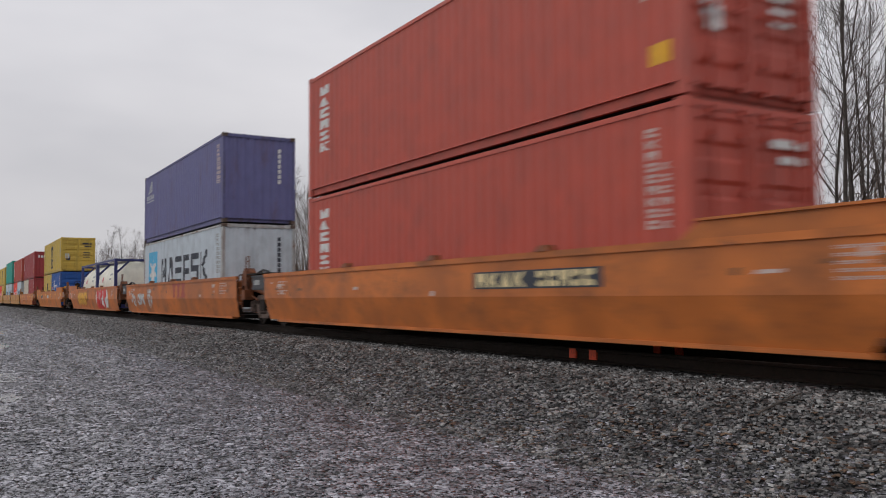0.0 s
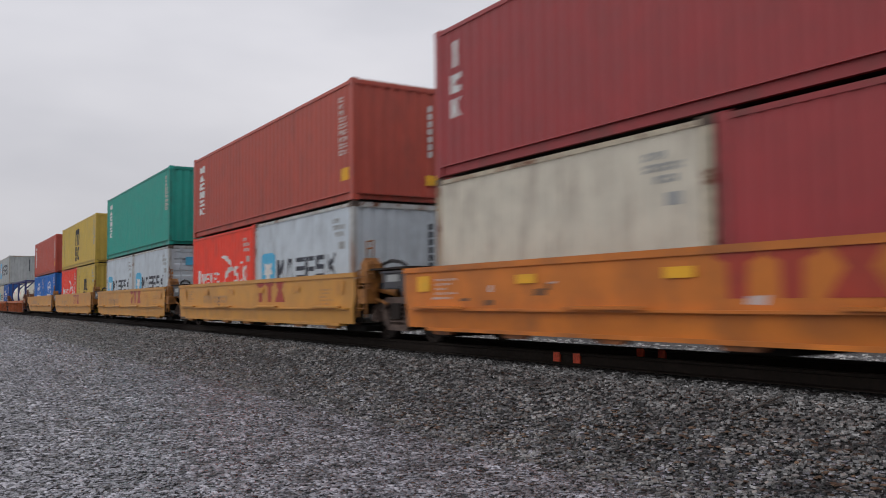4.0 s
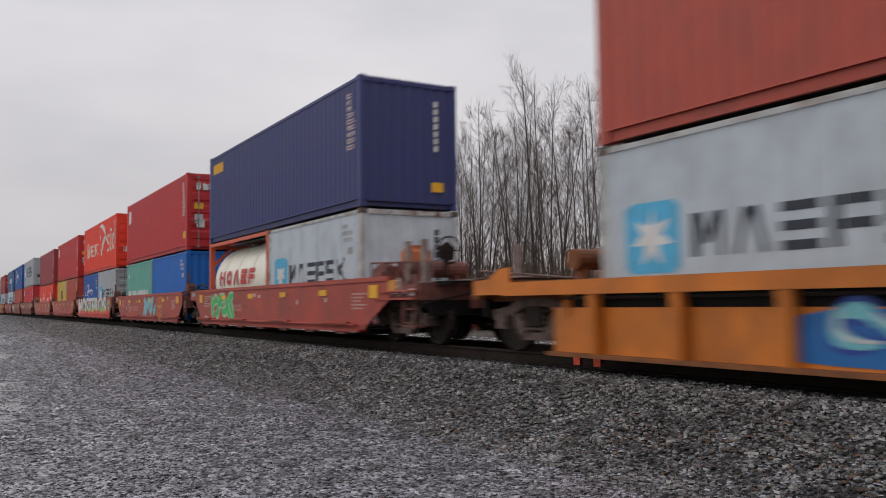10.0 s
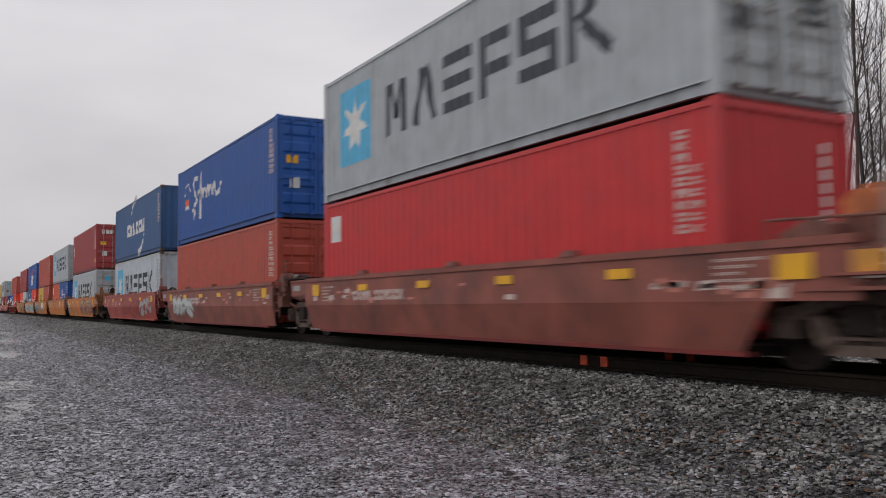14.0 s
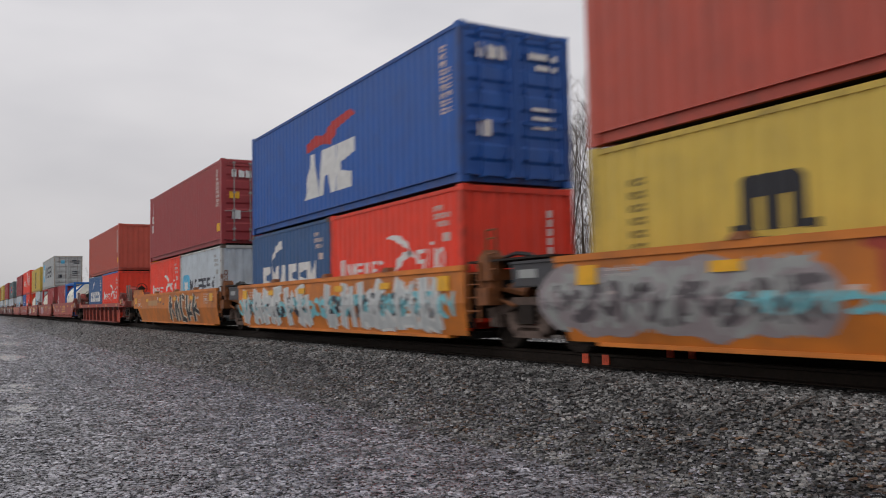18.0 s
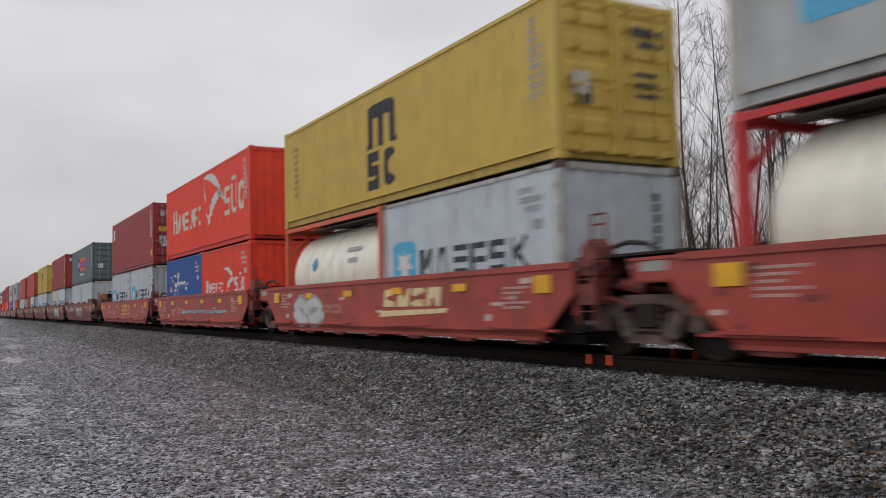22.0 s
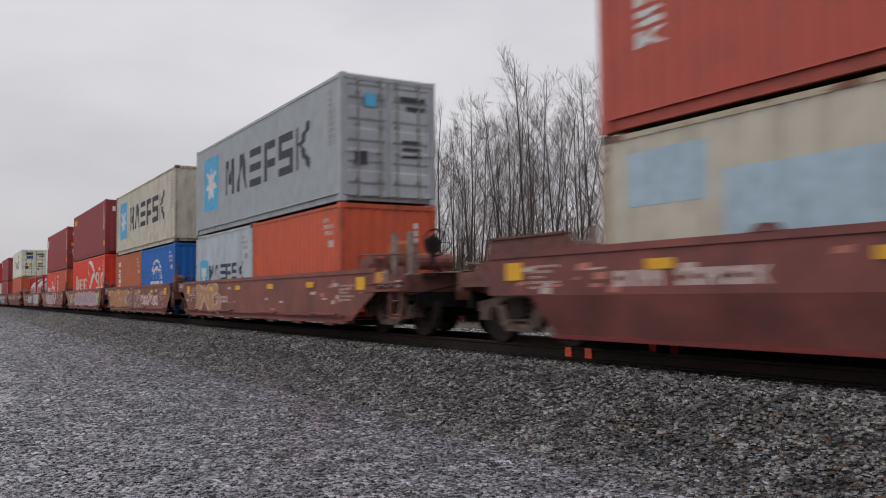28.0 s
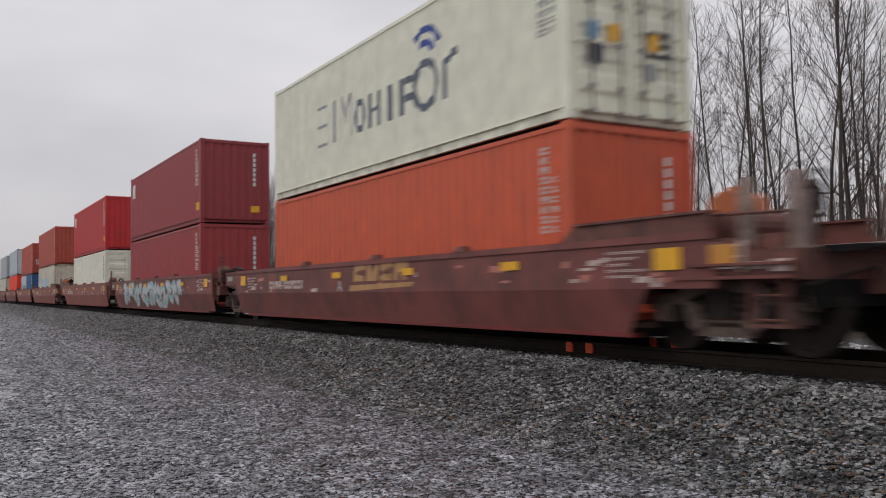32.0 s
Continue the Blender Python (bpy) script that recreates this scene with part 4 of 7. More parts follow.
    def bend(bm):
        """Wraps flat shapes on the shell's near flank."""
        lo, hi = min(v.co.z for v in bm.verts), max(v.co.z for v in bm.verts)
        z = lo + 0.1
        while z < hi:
            bmesh.ops.bisect_plane(bm, geom=bm.verts[:] + bm.edges[:] + bm.faces[:], plane_co=(0, 0, z), plane_no=(0, 0, 1))
            z += 0.1
        for v in bm.verts:
            v.co.y = -math.sqrt(max(1.19 ** 2 - (v.co.z - 1.3) ** 2, 0.01))
    if logo == "letters":
        def row(bm):
            bars(bm, -1.9, 1.16, "hol3f", 0.46, 0.56, 0.2, 0.14)
            bend(bm)
        put("logo", mesh_of("tank_letters", row), INK["red"], ob)
    else:
        def diamond(bm):
            poly(bm, [(-0.2 - 1.0, 1.55), (-1.0, 1.35), (0.2 - 1.0, 1.55), (-1.0, 1.75)])
            bend(bm)
        put("hazard_placard", mesh_of("tank_placard", diamond), INK["magenta" if logo == "hazard" else "sea"], ob)

        def line(bm):
            bar(bm, 0.9, 1.7, 1.75, 1.85)
            bar(bm, 1.1, 1.6, 1.5, 1.6)
            bend(bm)
        put("lettering", mesh_of("tank_lines", line), INK["smoke"], ob)

    def label_end(bm):
        x = L / 2 - 0.148
        c = [(x, -0.5, 1.55), (x, -0.28, 1.77), (x, -0.06, 1.55), (x, -0.28, 1.33)]
        bm.faces.new([bm.verts.new(p) for p in c])
    put("hazard_placard", mesh_of("tank_end_placard", label_end), INK["magenta"], ob)
    return ob, L, H


# ---- well cars ----
FLOOR = 0.275    # well floor above the rails


def wheel_mesh():
    def build(bm):
        prof = [(-0.07, 0.13), (-0.02, 0.18), (-0.02, 0.37), (-0.065, 0.39), (-0.065, 0.455), (0.045, 0.447), (0.05, 0.475),
                (0.07, 0.475), (0.07, 0.385), (0.03, 0.3), (0.07, 0.13)]
        rings = []
        n = 18
        for u, r in prof:
            rings.append([bm.verts.new((r * math.cos(k * math.tau / n), u, r * math.sin(k * math.tau / n))) for k in range(n)])
        for a, b in zip(rings, rings[1:]):
            for k in range(n):
                bm.faces.new((a[k], b[k], b[(k + 1) % n], a[(k + 1) % n]))
        bm.faces.new(rings[0])
        bm.faces.new(rings[-1][::-1])
    return mesh_of("wheel", build)


def truck(parent, x):
    """A two-axle truck: bolster, cast side frames with springs, axles and wheels."""
    def bolster(bm):
        quad_box(bm, -0.2, 0.2, -1.15, 1.15, 0.42, 0.72)
        rod(bm, (0, 0, 0.72), (0, 0, 0.86), 0.2, 12)
    t = put("truck", mesh_of("truck_bolster", bolster), IRON, parent, pose(x, 0, 0), "grimy two-axle cast steel truck")

    def side_frame(bm):
        y, d = -1.10, (0, 0.16, 0)
        def seg(pts):
            slab(bm, [(a, y, c) for a, c in pts], d)
        seg([(-1.16, 0.50), (-1.16, 0.66), (-0.72, 0.72), (-0.42, 0.84), (0.42, 0.84), (0.72, 0.72), (1.16, 0.66), (1.16, 0.50), (0.62, 0.58), (0.35, 0.70), (-0.35, 0.70), (-0.62, 0.58)])
        seg([(-0.62, 0.58), (-0.50, 0.30), (-0.36, 0.22), (-0.26, 0.34), (-0.42, 0.62)])
        seg([(0.62, 0.58), (0.42, 0.62), (0.26, 0.34), (0.36, 0.22), (0.50, 0.30)])
        seg([(-0.40, 0.20), (0.40, 0.20), (0.36, 0.31), (-0.36, 0.31)])
        for sx in (-1, 1):
            quad_box(bm, sx * 0.9 - 0.14, sx * 0.9 + 0.14, y - 0.03, y + 0.2, 0.36, 0.60)
            rod(bm, (sx * 0.9, y - 0.06, 0.46), (sx * 0.9, y, 0.46), 0.09, 10)
    for a in (0, 180):
        f = put("side_frame", mesh_of("truck_side_frame", side_frame), TRUCK, t, pose(0, 0, 0, 0, 0, a))

    def springs(bm):
        for k in (-2, 0, 2):
            rod(bm, (k * 0.1, -1.02, 0.31), (k * 0.1, -1.02, 0.69), 0.044, 6)
        for z in (0.36, 0.45, 0.54, 0.63):
            quad_box(bm, -0.27, 0.27, -1.085, -1.035, z, z + 0.035)
    for a in (0, 180):
        put("spring_nest", mesh_of("truck_springs", springs), TRUCK, t, pose(0, 0, 0, 0, 0, a))
    axle = mesh_of("axle", lambda bm: rod(bm, (0, -1.0, 0), (0, 1.0, 0), 0.085, 10))
    for sx in (-0.9, 0.9):
        put("axle", axle, STEEL, t, pose(sx, 0, 0.455))
        for sy, a in ((-1, 0), (1, 180)):
            put("wheel", wheel_mesh(), IRON, t, pose(sx, sy * 0.765, 0.455, 0, 0, a))
    return t


KIND = {  # top, fold, bottom of the side above the rails; how far it folds in; margin of the body at a shared truck
    "plain": (1.40, 0.76, 0.205, 0.13, 1.25),
    "ledge": (1.34, 0.62, 0.31, 0.02, 1.02),
    "foot": (1.32, 0.36, 0.255, 0.02, 1.02),
    "ribbed": (1.08, 0.90, 0.08, 0.0, 1.25),
}
OUT = 1.50       # half the car's width


def car_side(kind, fx, rx, fc, rc, gap=False):
    """The near side plate of a car between its ends; fc, rc: the end rests on a truck of its own."""
    top, fold, low, inward, _ = KIND[kind]

    def build(bm):
        def upper(x0, x1, z0, z1, y=0.0, thick=0.012):
            slab(bm, [(x0, -OUT + y, z0), (x1, -OUT + y, z0), (x1, -OUT + y, z1), (x0, -OUT + y, z1)], (0, thick, 0))
        f_top, r_top = (fx - 1.95 if fc else fx - KIND[kind][4]), (rx + 1.95 if rc else rx + KIND[kind][4])
        f_low, r_low = (fx - 3.0 if fc else fx - KIND[kind][4] - 0.02), (rx + 3.0 if rc else rx + KIND[kind][4] + 0.02)
        f_bot, r_bot = (fx - 3.45 if fc else fx - KIND[kind][4] - 0.75), (rx + 3.45 if rc else rx + KIND[kind][4] + 0.75)
        if kind == "plain" and not fc:
            f_bot = f_low - 0.1
        if kind == "plain" and not rc:
            r_bot = r_low + 0.1
        if kind == "ribbed":
            upper(r_top, f_top, fold, top - 0.09)
            head = 0.70 if gap else fold
            slab(bm, [(r_low, -OUT + 0.13, low), (f_low, -OUT + 0.13, low), (f_low, -OUT + 0.13, head), (r_low, -OUT + 0.13, head)], (0, 0.012, 0))
            return
        if kind == "plain":
            upper(r_top, f_top, fold, top - 0.09)
        else:
            cf, cr = (1.05 if fc else 0.08 if kind == "ledge" else 0.62), (1.05 if rc else 0.08 if kind == "ledge" else 0.62)
            slab(bm, [(r_top + cr, -OUT, fold), (f_top - cf, -OUT, fold), (f_top, -OUT, 0.88), (f_top, -OUT, top - 0.09), (r_top, -OUT, top - 0.09), (r_top, -OUT, 0.88)], (0, 0.012, 0))
            f_low, r_low = f_top - cf, r_top + cr
            f_bot, r_bot = f_low - (0.02 if kind == "ledge" and not fc else 0.15), r_low + (0.02 if kind == "ledge" and not rc else 0.15)
        # lower plate, folded inwards, cut on the slant over the trucks
        mid_z = fold
        pts = [(r_bot, -OUT + inward, low), (f_bot, -OUT + inward, low), (f_low, -OUT + 0.002, mid_z), (r_low, -OUT + 0.002, mid_z)]
        slab(bm, pts, (0, 0.012, 0))
    return mesh_of(("car_side", kind, round(fx, 2), round(rx, 2), fc, rc, gap), build)


def well_car(kind, paint, fx, rx, fc, rc, label, marks):
    """One unit of a double-stack car. fx, rx: where it meets its neighbours; fc, rc: by a coupler, else over a shared truck."""
    top, fold, low, inward, margin = KIND[kind]
    col = CAR[paint]
    ob = tagged(new("well_car"), label, "railway car", "well cars of the train")
    f_top, r_top = (fx - 1.95 if fc else fx - margin), (rx + 1.95 if rc else rx + margin)
    f_in, r_in = (fx - 3.3 if fc else fx - margin - 0.1), (rx + 3.3 if rc else rx + margin + 0.1)
    gap = kind == "ribbed" and paint != "rust"
    side = car_side(kind, fx, rx, fc, rc, gap)
    for a in (0, 1):
        m = Matrix.Identity(4) if a == 0 else Matrix.Diagonal((1, -1, 1, 1))
        s = put("side_plate", side, CAR.get(paint + "_panel", CAR["rust_panel"]) if kind == "ribbed" and paint != "amber" else col, ob, m)

        def chord(bm):
            quad_box(bm, r_top, f_top, -OUT - 0.03, -OUT + 0.09, top - 0.09, top)
            if kind == "ribbed":
                quad_box(bm, r_top, f_top, -OUT - 0.05, -OUT + 0.06, top - 0.20, top - 0.0901)
        put("top_chord", mesh_of(("top_chord", kind, round(fx, 2), round(rx, 2), fc, rc), chord), col, s)

        def sill(bm):
            cut = -0.4 if kind == "ribbed" else 0
            quad_box(bm, (rx + 3.4 + cut if rc else rx + margin + 0.75 + 1.8 * cut), (fx - 3.4 - cut if fc else fx - margin - 0.75 - 1.8 * cut), -OUT + inward - 0.02, -OUT + inward + 0.16, low - 0.05, low + 0.004)
        put("bottom_sill", mesh_of(("bottom_sill", kind, round(fx, 2), round(rx, 2), fc, rc), sill), CAR["sill_red"] if kind == "plain" and "brown" in paint else GRIMY[paint] if kind == "ribbed" else col, s)
        if kind in ("ledge", "foot"):
            zl = fold

            def ledge(bm):
                quad_box(bm, r_in + 0.2, f_in - 0.2, -OUT - 0.07, -OUT - 0.001, zl - 0.02, zl + 0.015)
            put("ledge", mesh_of(("ledge", kind, round(fx, 2), round(rx, 2), fc, rc), ledge), col, s)
            n = 4
            for k in range(n):
                x = r_in + 1.2 + (f_in - r_in - 2.4) * k / (n - 1)

                def pad(bm):
                    slab(bm, [(-0.75, -OUT - 0.12, zl + 0.045), (0.75, -OUT - 0.12, zl + 0.045), (0.6, -OUT - 0.005, zl + 0.055), (-0.6, -OUT - 0.005, zl + 0.055)], (0, 0, -0.03))
                put("step_lip", mesh_of(("step_lip", kind), pad), col, s, pose(x, 0, 0))
            for k in range(7):
                x = r_in + 1.1 + (f_in - r_in - 2.2) * k / 6

                def foot(bm):
                    slab(bm, [(-0.22, -OUT + 0.03, low - 0.11), (0.22, -OUT + 0.03, low - 0.11), (0.3, -OUT + 0.03, low - 0.051), (-0.3, -OUT + 0.03, low - 0.051)], (0, 0.12, 0))
                put("bracket", mesh_of(("bracket", kind), foot), GRIMY[paint], s, pose(x, 0, 0))
        if gap:
            # dark sheet added behind the slot, standing in for its shade
            def inner(bm):
                quad_box(bm, r_in, f_in, -OUT + 0.20, -OUT + 0.215, 0.6, 0.98)
            put("inner_plate", mesh_of(("inner_plate", round(fx, 2), round(rx, 2)), inner), STEEL, s)

            def pipe(bm):
                rod(bm, (r_in, -OUT + 0.1, 0.83), (f_in, -OUT + 0.1, 0.83), 0.022, 6)
            put("brake_pipe", mesh_of(("brake_pipe", round(fx, 2), round(rx, 2)), pipe), IRON, s)
        if kind == "ribbed":
            n = 9
            for k in range(n):
                x = r_in + 0.7 + (f_in - r_in - 1.4) * k / (n - 1)

                def rib(bm):
                    slab(bm, [(-0.075, -OUT - 0.04, top - 0.2), (0.075, -OUT - 0.04, top - 0.2), (0.055, -OUT - 0.01, low - 0.03), (-0.055, -OUT - 0.01, low - 0.03)], (0, 0.135, 0))
                put("rib", mesh_of("side_rib", rib), GRIMY[paint] if paint == "red" else col, s, pose(x, 0, 0))
    # raised guards and latches on the top chords
    for end, xg, own in ((1, fx, fc), (-1, rx, rc)):
        if own and kind == "plain" and abs(xg) > 10.3:
            def guard(bm):
                slab(bm, [(6.2, -OUT - 0.02, top), (abs(xg) - 2.0, -OUT - 0.02, top), (abs(xg) - 2.0, -OUT - 0.02, top + 0.2), (6.5, -OUT - 0.02, top + 0.2)], (0, 0.06, 0))
                quad_box(bm, 6.5, abs(xg) - 2.0, -OUT - 0.06, -OUT + 0.12, top + 0.2, top + 0.23)
            # on brown cars the darker wall stands in for shade under a thin plate
            for sy in (1, -1):
                put("end_guard", mesh_of(("end_guard", round(abs(xg), 2), kind), guard), GRIMY[paint] if "brown" in paint else col, ob, Matrix.Diagonal((end, sy, 1, 1)))
    if kind == "plain":
        def latch(bm):
            slab(bm, [(-0.16, -0.08, 0), (0.16, -0.08, 0), (0.07, -0.05, 0.09), (-0.07, -0.05, 0.09)], (0, 0.16, 0))
        for x in (-3.3, 0.4, 3.6):
            put("latch", mesh_of("top_latch", latch), GRIMY[paint], ob, pose(x, -OUT + 0.03, top))
    # well floor and bulkheads
    def floor(bm):
        for x in (r_in + 0.5, (r_in + f_in) / 2, f_in - 0.5):
            quad_box(bm, x - 0.45, x + 0.45, -OUT + 0.30, OUT - 0.30, FLOOR - 0.12, FLOOR - 0.005)
        quad_box(bm, r_in, f_in, -0.25, 0.25, FLOOR - 0.10, FLOOR - 0.006)
    put("well_floor", mesh_of(("well_floor", round(fx, 2), round(rx, 2), fc, rc), floor), STEEL, ob)
    for x in (r_in, f_in):
        def wall(bm):
            quad_box(bm, -0.04, 0.04, -OUT + 0.1, OUT - 0.1, FLOOR + 0.3, top - 0.12)
        put("bulkhead", mesh_of(("bulkhead", kind), wall), col, ob, pose(x, 0, 0))
    for end, xg, own in ((1, fx, fc), (-1, rx, rc)):
        m = pose(xg, 0, 0, 0, 0, 0 if end > 0 else 180)
        if own:
            def deck(bm):
                quad_box(bm, -3.3, -0.95, -1.32, 1.32, 0.98, 1.10)
                quad_box(bm, -3.3, -0.72, -0.34, 0.34, 0.68, 0.979)
                quad_box(bm, -1.05, -0.92, -1.42, 1.42, 0.84, 1.16)
                for y in (-1.0, 1.0):
                    quad_box(bm, -3.2, -0.95, y - 0.06, y + 0.06, 0.80, 0.979)
            d = put("end_platform", mesh_of("end_platform", deck), GRIMY[paint], ob, m)

            def coupler(bm):
                quad_box(bm, -0.75, -0.2, -0.09, 0.09, 0.74, 0.92)
                slab(bm, [(-0.22, -0.16, 0.70), (0.04, -0.17, 0.70), (0.08, 0.02, 0.70), (-0.02, 0.12, 0.70), (-0.22, 0.13, 0.70)], (0, 0, 0.26))
            put("coupler", mesh_of("coupler", coupler), IRON, d)

            def post(bm):
                quad_box(bm, -0.09, 0.09, -0.03, 0.03, 1.10, 1.98)
                quad_box(bm, -0.13, 0.13, -0.05, 0.05, 1.10, 1.2)
            for x, y in (((-1.75, -1.2), (-1.1, -1.2), (-1.5, 1.2)) if end > 0 else ((-1.3, -1.2),)):
                put("stanchion", mesh_of("end_stanchion", post), POST if paint in ("brown", "dark_brown", "red", "oxide") else GRIMY[paint], d, pose(x, y, 0))

            def brake(bm):
                rod(bm, (-1.35, -0.55, 1.1), (-1.35, -0.55, 1.95), 0.03, 7)
                rod(bm, (-1.62, -0.55, 1.1), (-1.4, -0.55, 1.7), 0.02, 6)
                n = 16
                pts = [Vector((-1.28, -0.55 + 0.26 * math.cos(k * math.tau / n), 1.8 + 0.26 * math.sin(k * math.tau / n))) for k in range(n)]
                for k in range(n):
                    rod(bm, pts[k], pts[(k + 1) % n], 0.018, 5)
                for k in range(0, n, 4):
                    rod(bm, (-1.28, -0.55, 1.8), pts[k], 0.012, 5)
                slab(bm, [(-1.44, -0.68, 1.62), (-1.44, -0.42, 1.62), (-1.44, -0.38, 1.85), (-1.44, -0.55, 1.96), (-1.44, -0.72, 1.85)], (0.11, 0, 0))
            if end > 0:
                put("brake_wheel", mesh_of("brake_wheel", brake), IRON, d)

            def reservoir(bm):
                rod(bm, (-3.1, -0.75, 1.36), (-2.5, -0.75, 1.36), 0.2, 14)
                quad_box(bm, -3.0, -2.9, -0.9, -0.6, 1.1, 1.2)
                quad_box(bm, -2.7, -2.6, -0.9, -0.6, 1.1, 1.2)
            put("air_reservoir", mesh_of("air_reservoir", reservoir), GRIMY[paint], d)

            def rails(bm):
                rod(bm, (-3.1, -1.34, 1.62), (-1.1, -1.34, 1.55), 0.018, 6)
                for x in (-3.1, -1.1):
                    rod(bm, (x, -1.34, 1.1), (x, -1.34, 1.62 if x < -2 else 1.55), 0.018, 6)
            put("handrail", mesh_of("end_handrail", rails), GRIMY[paint], d)

            def ladder(bm):
                for x in (-1.5, -1.15):
                    rod(bm, (x, -1.40, 0.38), (x, -1.40, 1.1), 0.016, 6)
                for z in (0.42, 0.68, 0.94):
                    rod(bm, (-1.5, -1.40, z), (-1.15, -1.40, z), 0.016, 6)
            put("ladder", mesh_of("end_ladder", ladder), GRIMY[paint], d)

            def grate(bm):
                for k in range(6):
                    quad_box(bm, -1.0 + 0.1 * k, -0.95 + 0.1 * k, -1.05, 1.05, 1.16, 1.19)
                quad_box(bm, -1.0, -0.45, -1.05, -1.0, 1.12, 1.16)
                quad_box(bm, -1.0, -0.45, 1.0, 1.05, 1.12, 1.16)
            put("crossover_grate", mesh_of("crossover_grate", grate), STEEL, d)

            def flank(bm):
                slab(bm, [(-2.0, -1.44, 0.90), (-0.98, -1.44, 0.90), (-0.98, -1.44, 1.12), (-1.4, -1.44, 1.15), (-1.72, -1.44, 1.30), (-2.0, -1.44, 1.32)], (0, 0.02, 0))
            for sy in (1, -1):
                put("end_flank", mesh_of("end_flank", flank), GRIMY[paint] if kind in ("plain", "foot") else col, d, Matrix.Diagonal((1, sy, 1, 1)))

            def board(bm):
                quad_box(bm, -2.6, -0.95, -1.53, -1.45, 0.855, 0.895)
                quad_box(bm, -2.3, -1.0, -1.55, -1.45, 1.0, 1.03)
            put("running_board", mesh_of("running_board", board), col, d)

            def rungs(bm):
                for z in (0.97, 1.09, 1.21):
                    quad_box(bm, -1.95, -1.62, -1.50, -1.475, z, z + 0.022)
                for x in (-1.97, -1.6):
                    quad_box(bm, x - 0.014, x + 0.014, -1.49, -1.441, 0.93, 1.27)
            put("rung_steps", mesh_of("rung_steps", rungs), INK["faded"], d, None, "pale painted step rungs")

            def drum(bm):
                rod(bm, (-2.0, -1.15, 1.46), (-2.0, 0.2, 1.46), 0.17, 14)
                for y in (-0.95, 0.0):
                    quad_box(bm, -2.12, -1.88, y - 0.05, y + 0.05, 1.1, 1.34)
            put("air_drum", mesh_of("air_drum", drum), GRIMY[paint], d)

            def under(bm):
                quad_box(bm, -1.0, -0.9, -1.2, 1.2, 0.55, 0.84)
                rod(bm, (-3.2, -0.7, 0.62), (-0.9, -0.7, 0.66), 0.035, 6)
                rod(bm, (-3.2, -0.5, 0.86), (-0.95, -0.95, 0.76), 0.028, 6)
                quad_box(bm, -1.5, -1.1, -1.1, -0.7, 0.5, 0.8)
            put("underframe_gear", mesh_of("underframe_gear", under), STEEL, d)

            def bracket(bm):
                slab(bm, [(-2.9, -1.40, 1.10), (-2.2, -1.40, 1.10), (-2.3, -1.40, 1.52), (-2.55, -1.40, 1.60), (-2.9, -1.40, 1.46)], (0, 0.22, 0))
                quad_box(bm, -2.75, -2.35, -1.46, -1.40, 1.2, 1.42)
            put("corner_bracket", mesh_of("corner_bracket", bracket), GRIMY[paint], d)

            def posts(bm):
                for x in (-1.25, -1.02):
                    rod(bm, (x, -1.1, 1.1), (x, -1.1, 1.78), 0.02, 6)
                for z in (1.4, 1.72):
                    rod(bm, (-1.25, -1.1, z), (-1.02, -1.1, z), 0.016, 6)
                rod(bm, (-1.0, -1.3, 1.16), (-1.0, 1.3, 1.30), 0.02, 6)
            put("grab_posts", mesh_of("grab_posts", posts), POST, d)

            def brake_box(bm):
                slab(bm, [(-2.42, -1.0, 1.52), (-1.98, -1.0, 1.52), (-1.92, -1.0, 1.62), (-1.98, -1.0, 1.80), (-2.1, -1.0, 1.88), (-2.32, -1.0, 1.88), (-2.45, -1.0, 1.78)], (0, 0.42, 0))
                rod(bm, (-2.2, -0.8, 1.88), (-2.2, -0.8, 1.94), 0.12, 10)
                for x in (-2.35, -2.05):
                    quad_box(bm, x - 0.03, x + 0.03, -0.9, -0.7, 1.1, 1.52)
            if end > 0 and paint in ("brown", "dark_brown", "red", "oxide"):
                put("brake_box", mesh_of("brake_box", brake_box), CAR["red" if paint == "red" else "rust"], d, None, "faded orange-red brake housing")

            def plates(bm):
                quad_box(bm, -1.22, -1.02, -1.475, -1.461, 0.93, 1.06)
                quad_box(bm, -1.5, -1.32, -1.475, -1.461, 0.96, 1.04)
            put("stencil_plate", mesh_of("stencil_plates", plates), INK["faded"], d)

            def corner_square(bm):
                quad_box(bm, -2.0, -1.66, -OUT - 0.012, -OUT - 0.004, 1.0, 1.24)
            put("reflector", mesh_of("corner_square", corner_square), INK["gold"], d)

            def valve(bm):
                quad_box(bm, -2.55, -2.1, -1.2, -0.85, 1.1, 1.42)
                rod(bm, (-2.32, -1.02, 1.42), (-2.32, -1.02, 1.62), 0.13, 10)
                rod(bm, (-2.1, -1.02, 1.25), (-1.5, -1.02, 1.18), 0.035, 6)
                quad_box(bm, -1.55, -1.25, -1.25, -0.95, 1.1, 1.34)
            put("brake_valve", mesh_of("brake_valve", valve), GRIMY[paint], d)

            def lever(bm):
                rod(bm, (-0.9, -1.38, 0.78), (-0.78, -0.3, 0.98), 0.016, 5)
                rod(bm, (-0.9, -1.38, 0.78), (-0.9, -1.42, 0.5), 0.016, 5)
            put("cut_lever", mesh_of("cut_lever", lever), IRON, d)

            def step(bm):
                quad_box(bm, -1.55, -1.05, -1.46, -1.22, 0.34, 0.38)
                for x in (-1.53, -1.07):
                    quad_box(bm, x - 0.02, x + 0.02, -1.45, -1.41, 0.38, 0.98)
            put("side_step", mesh_of("side_step", step), GRIMY[paint], d)

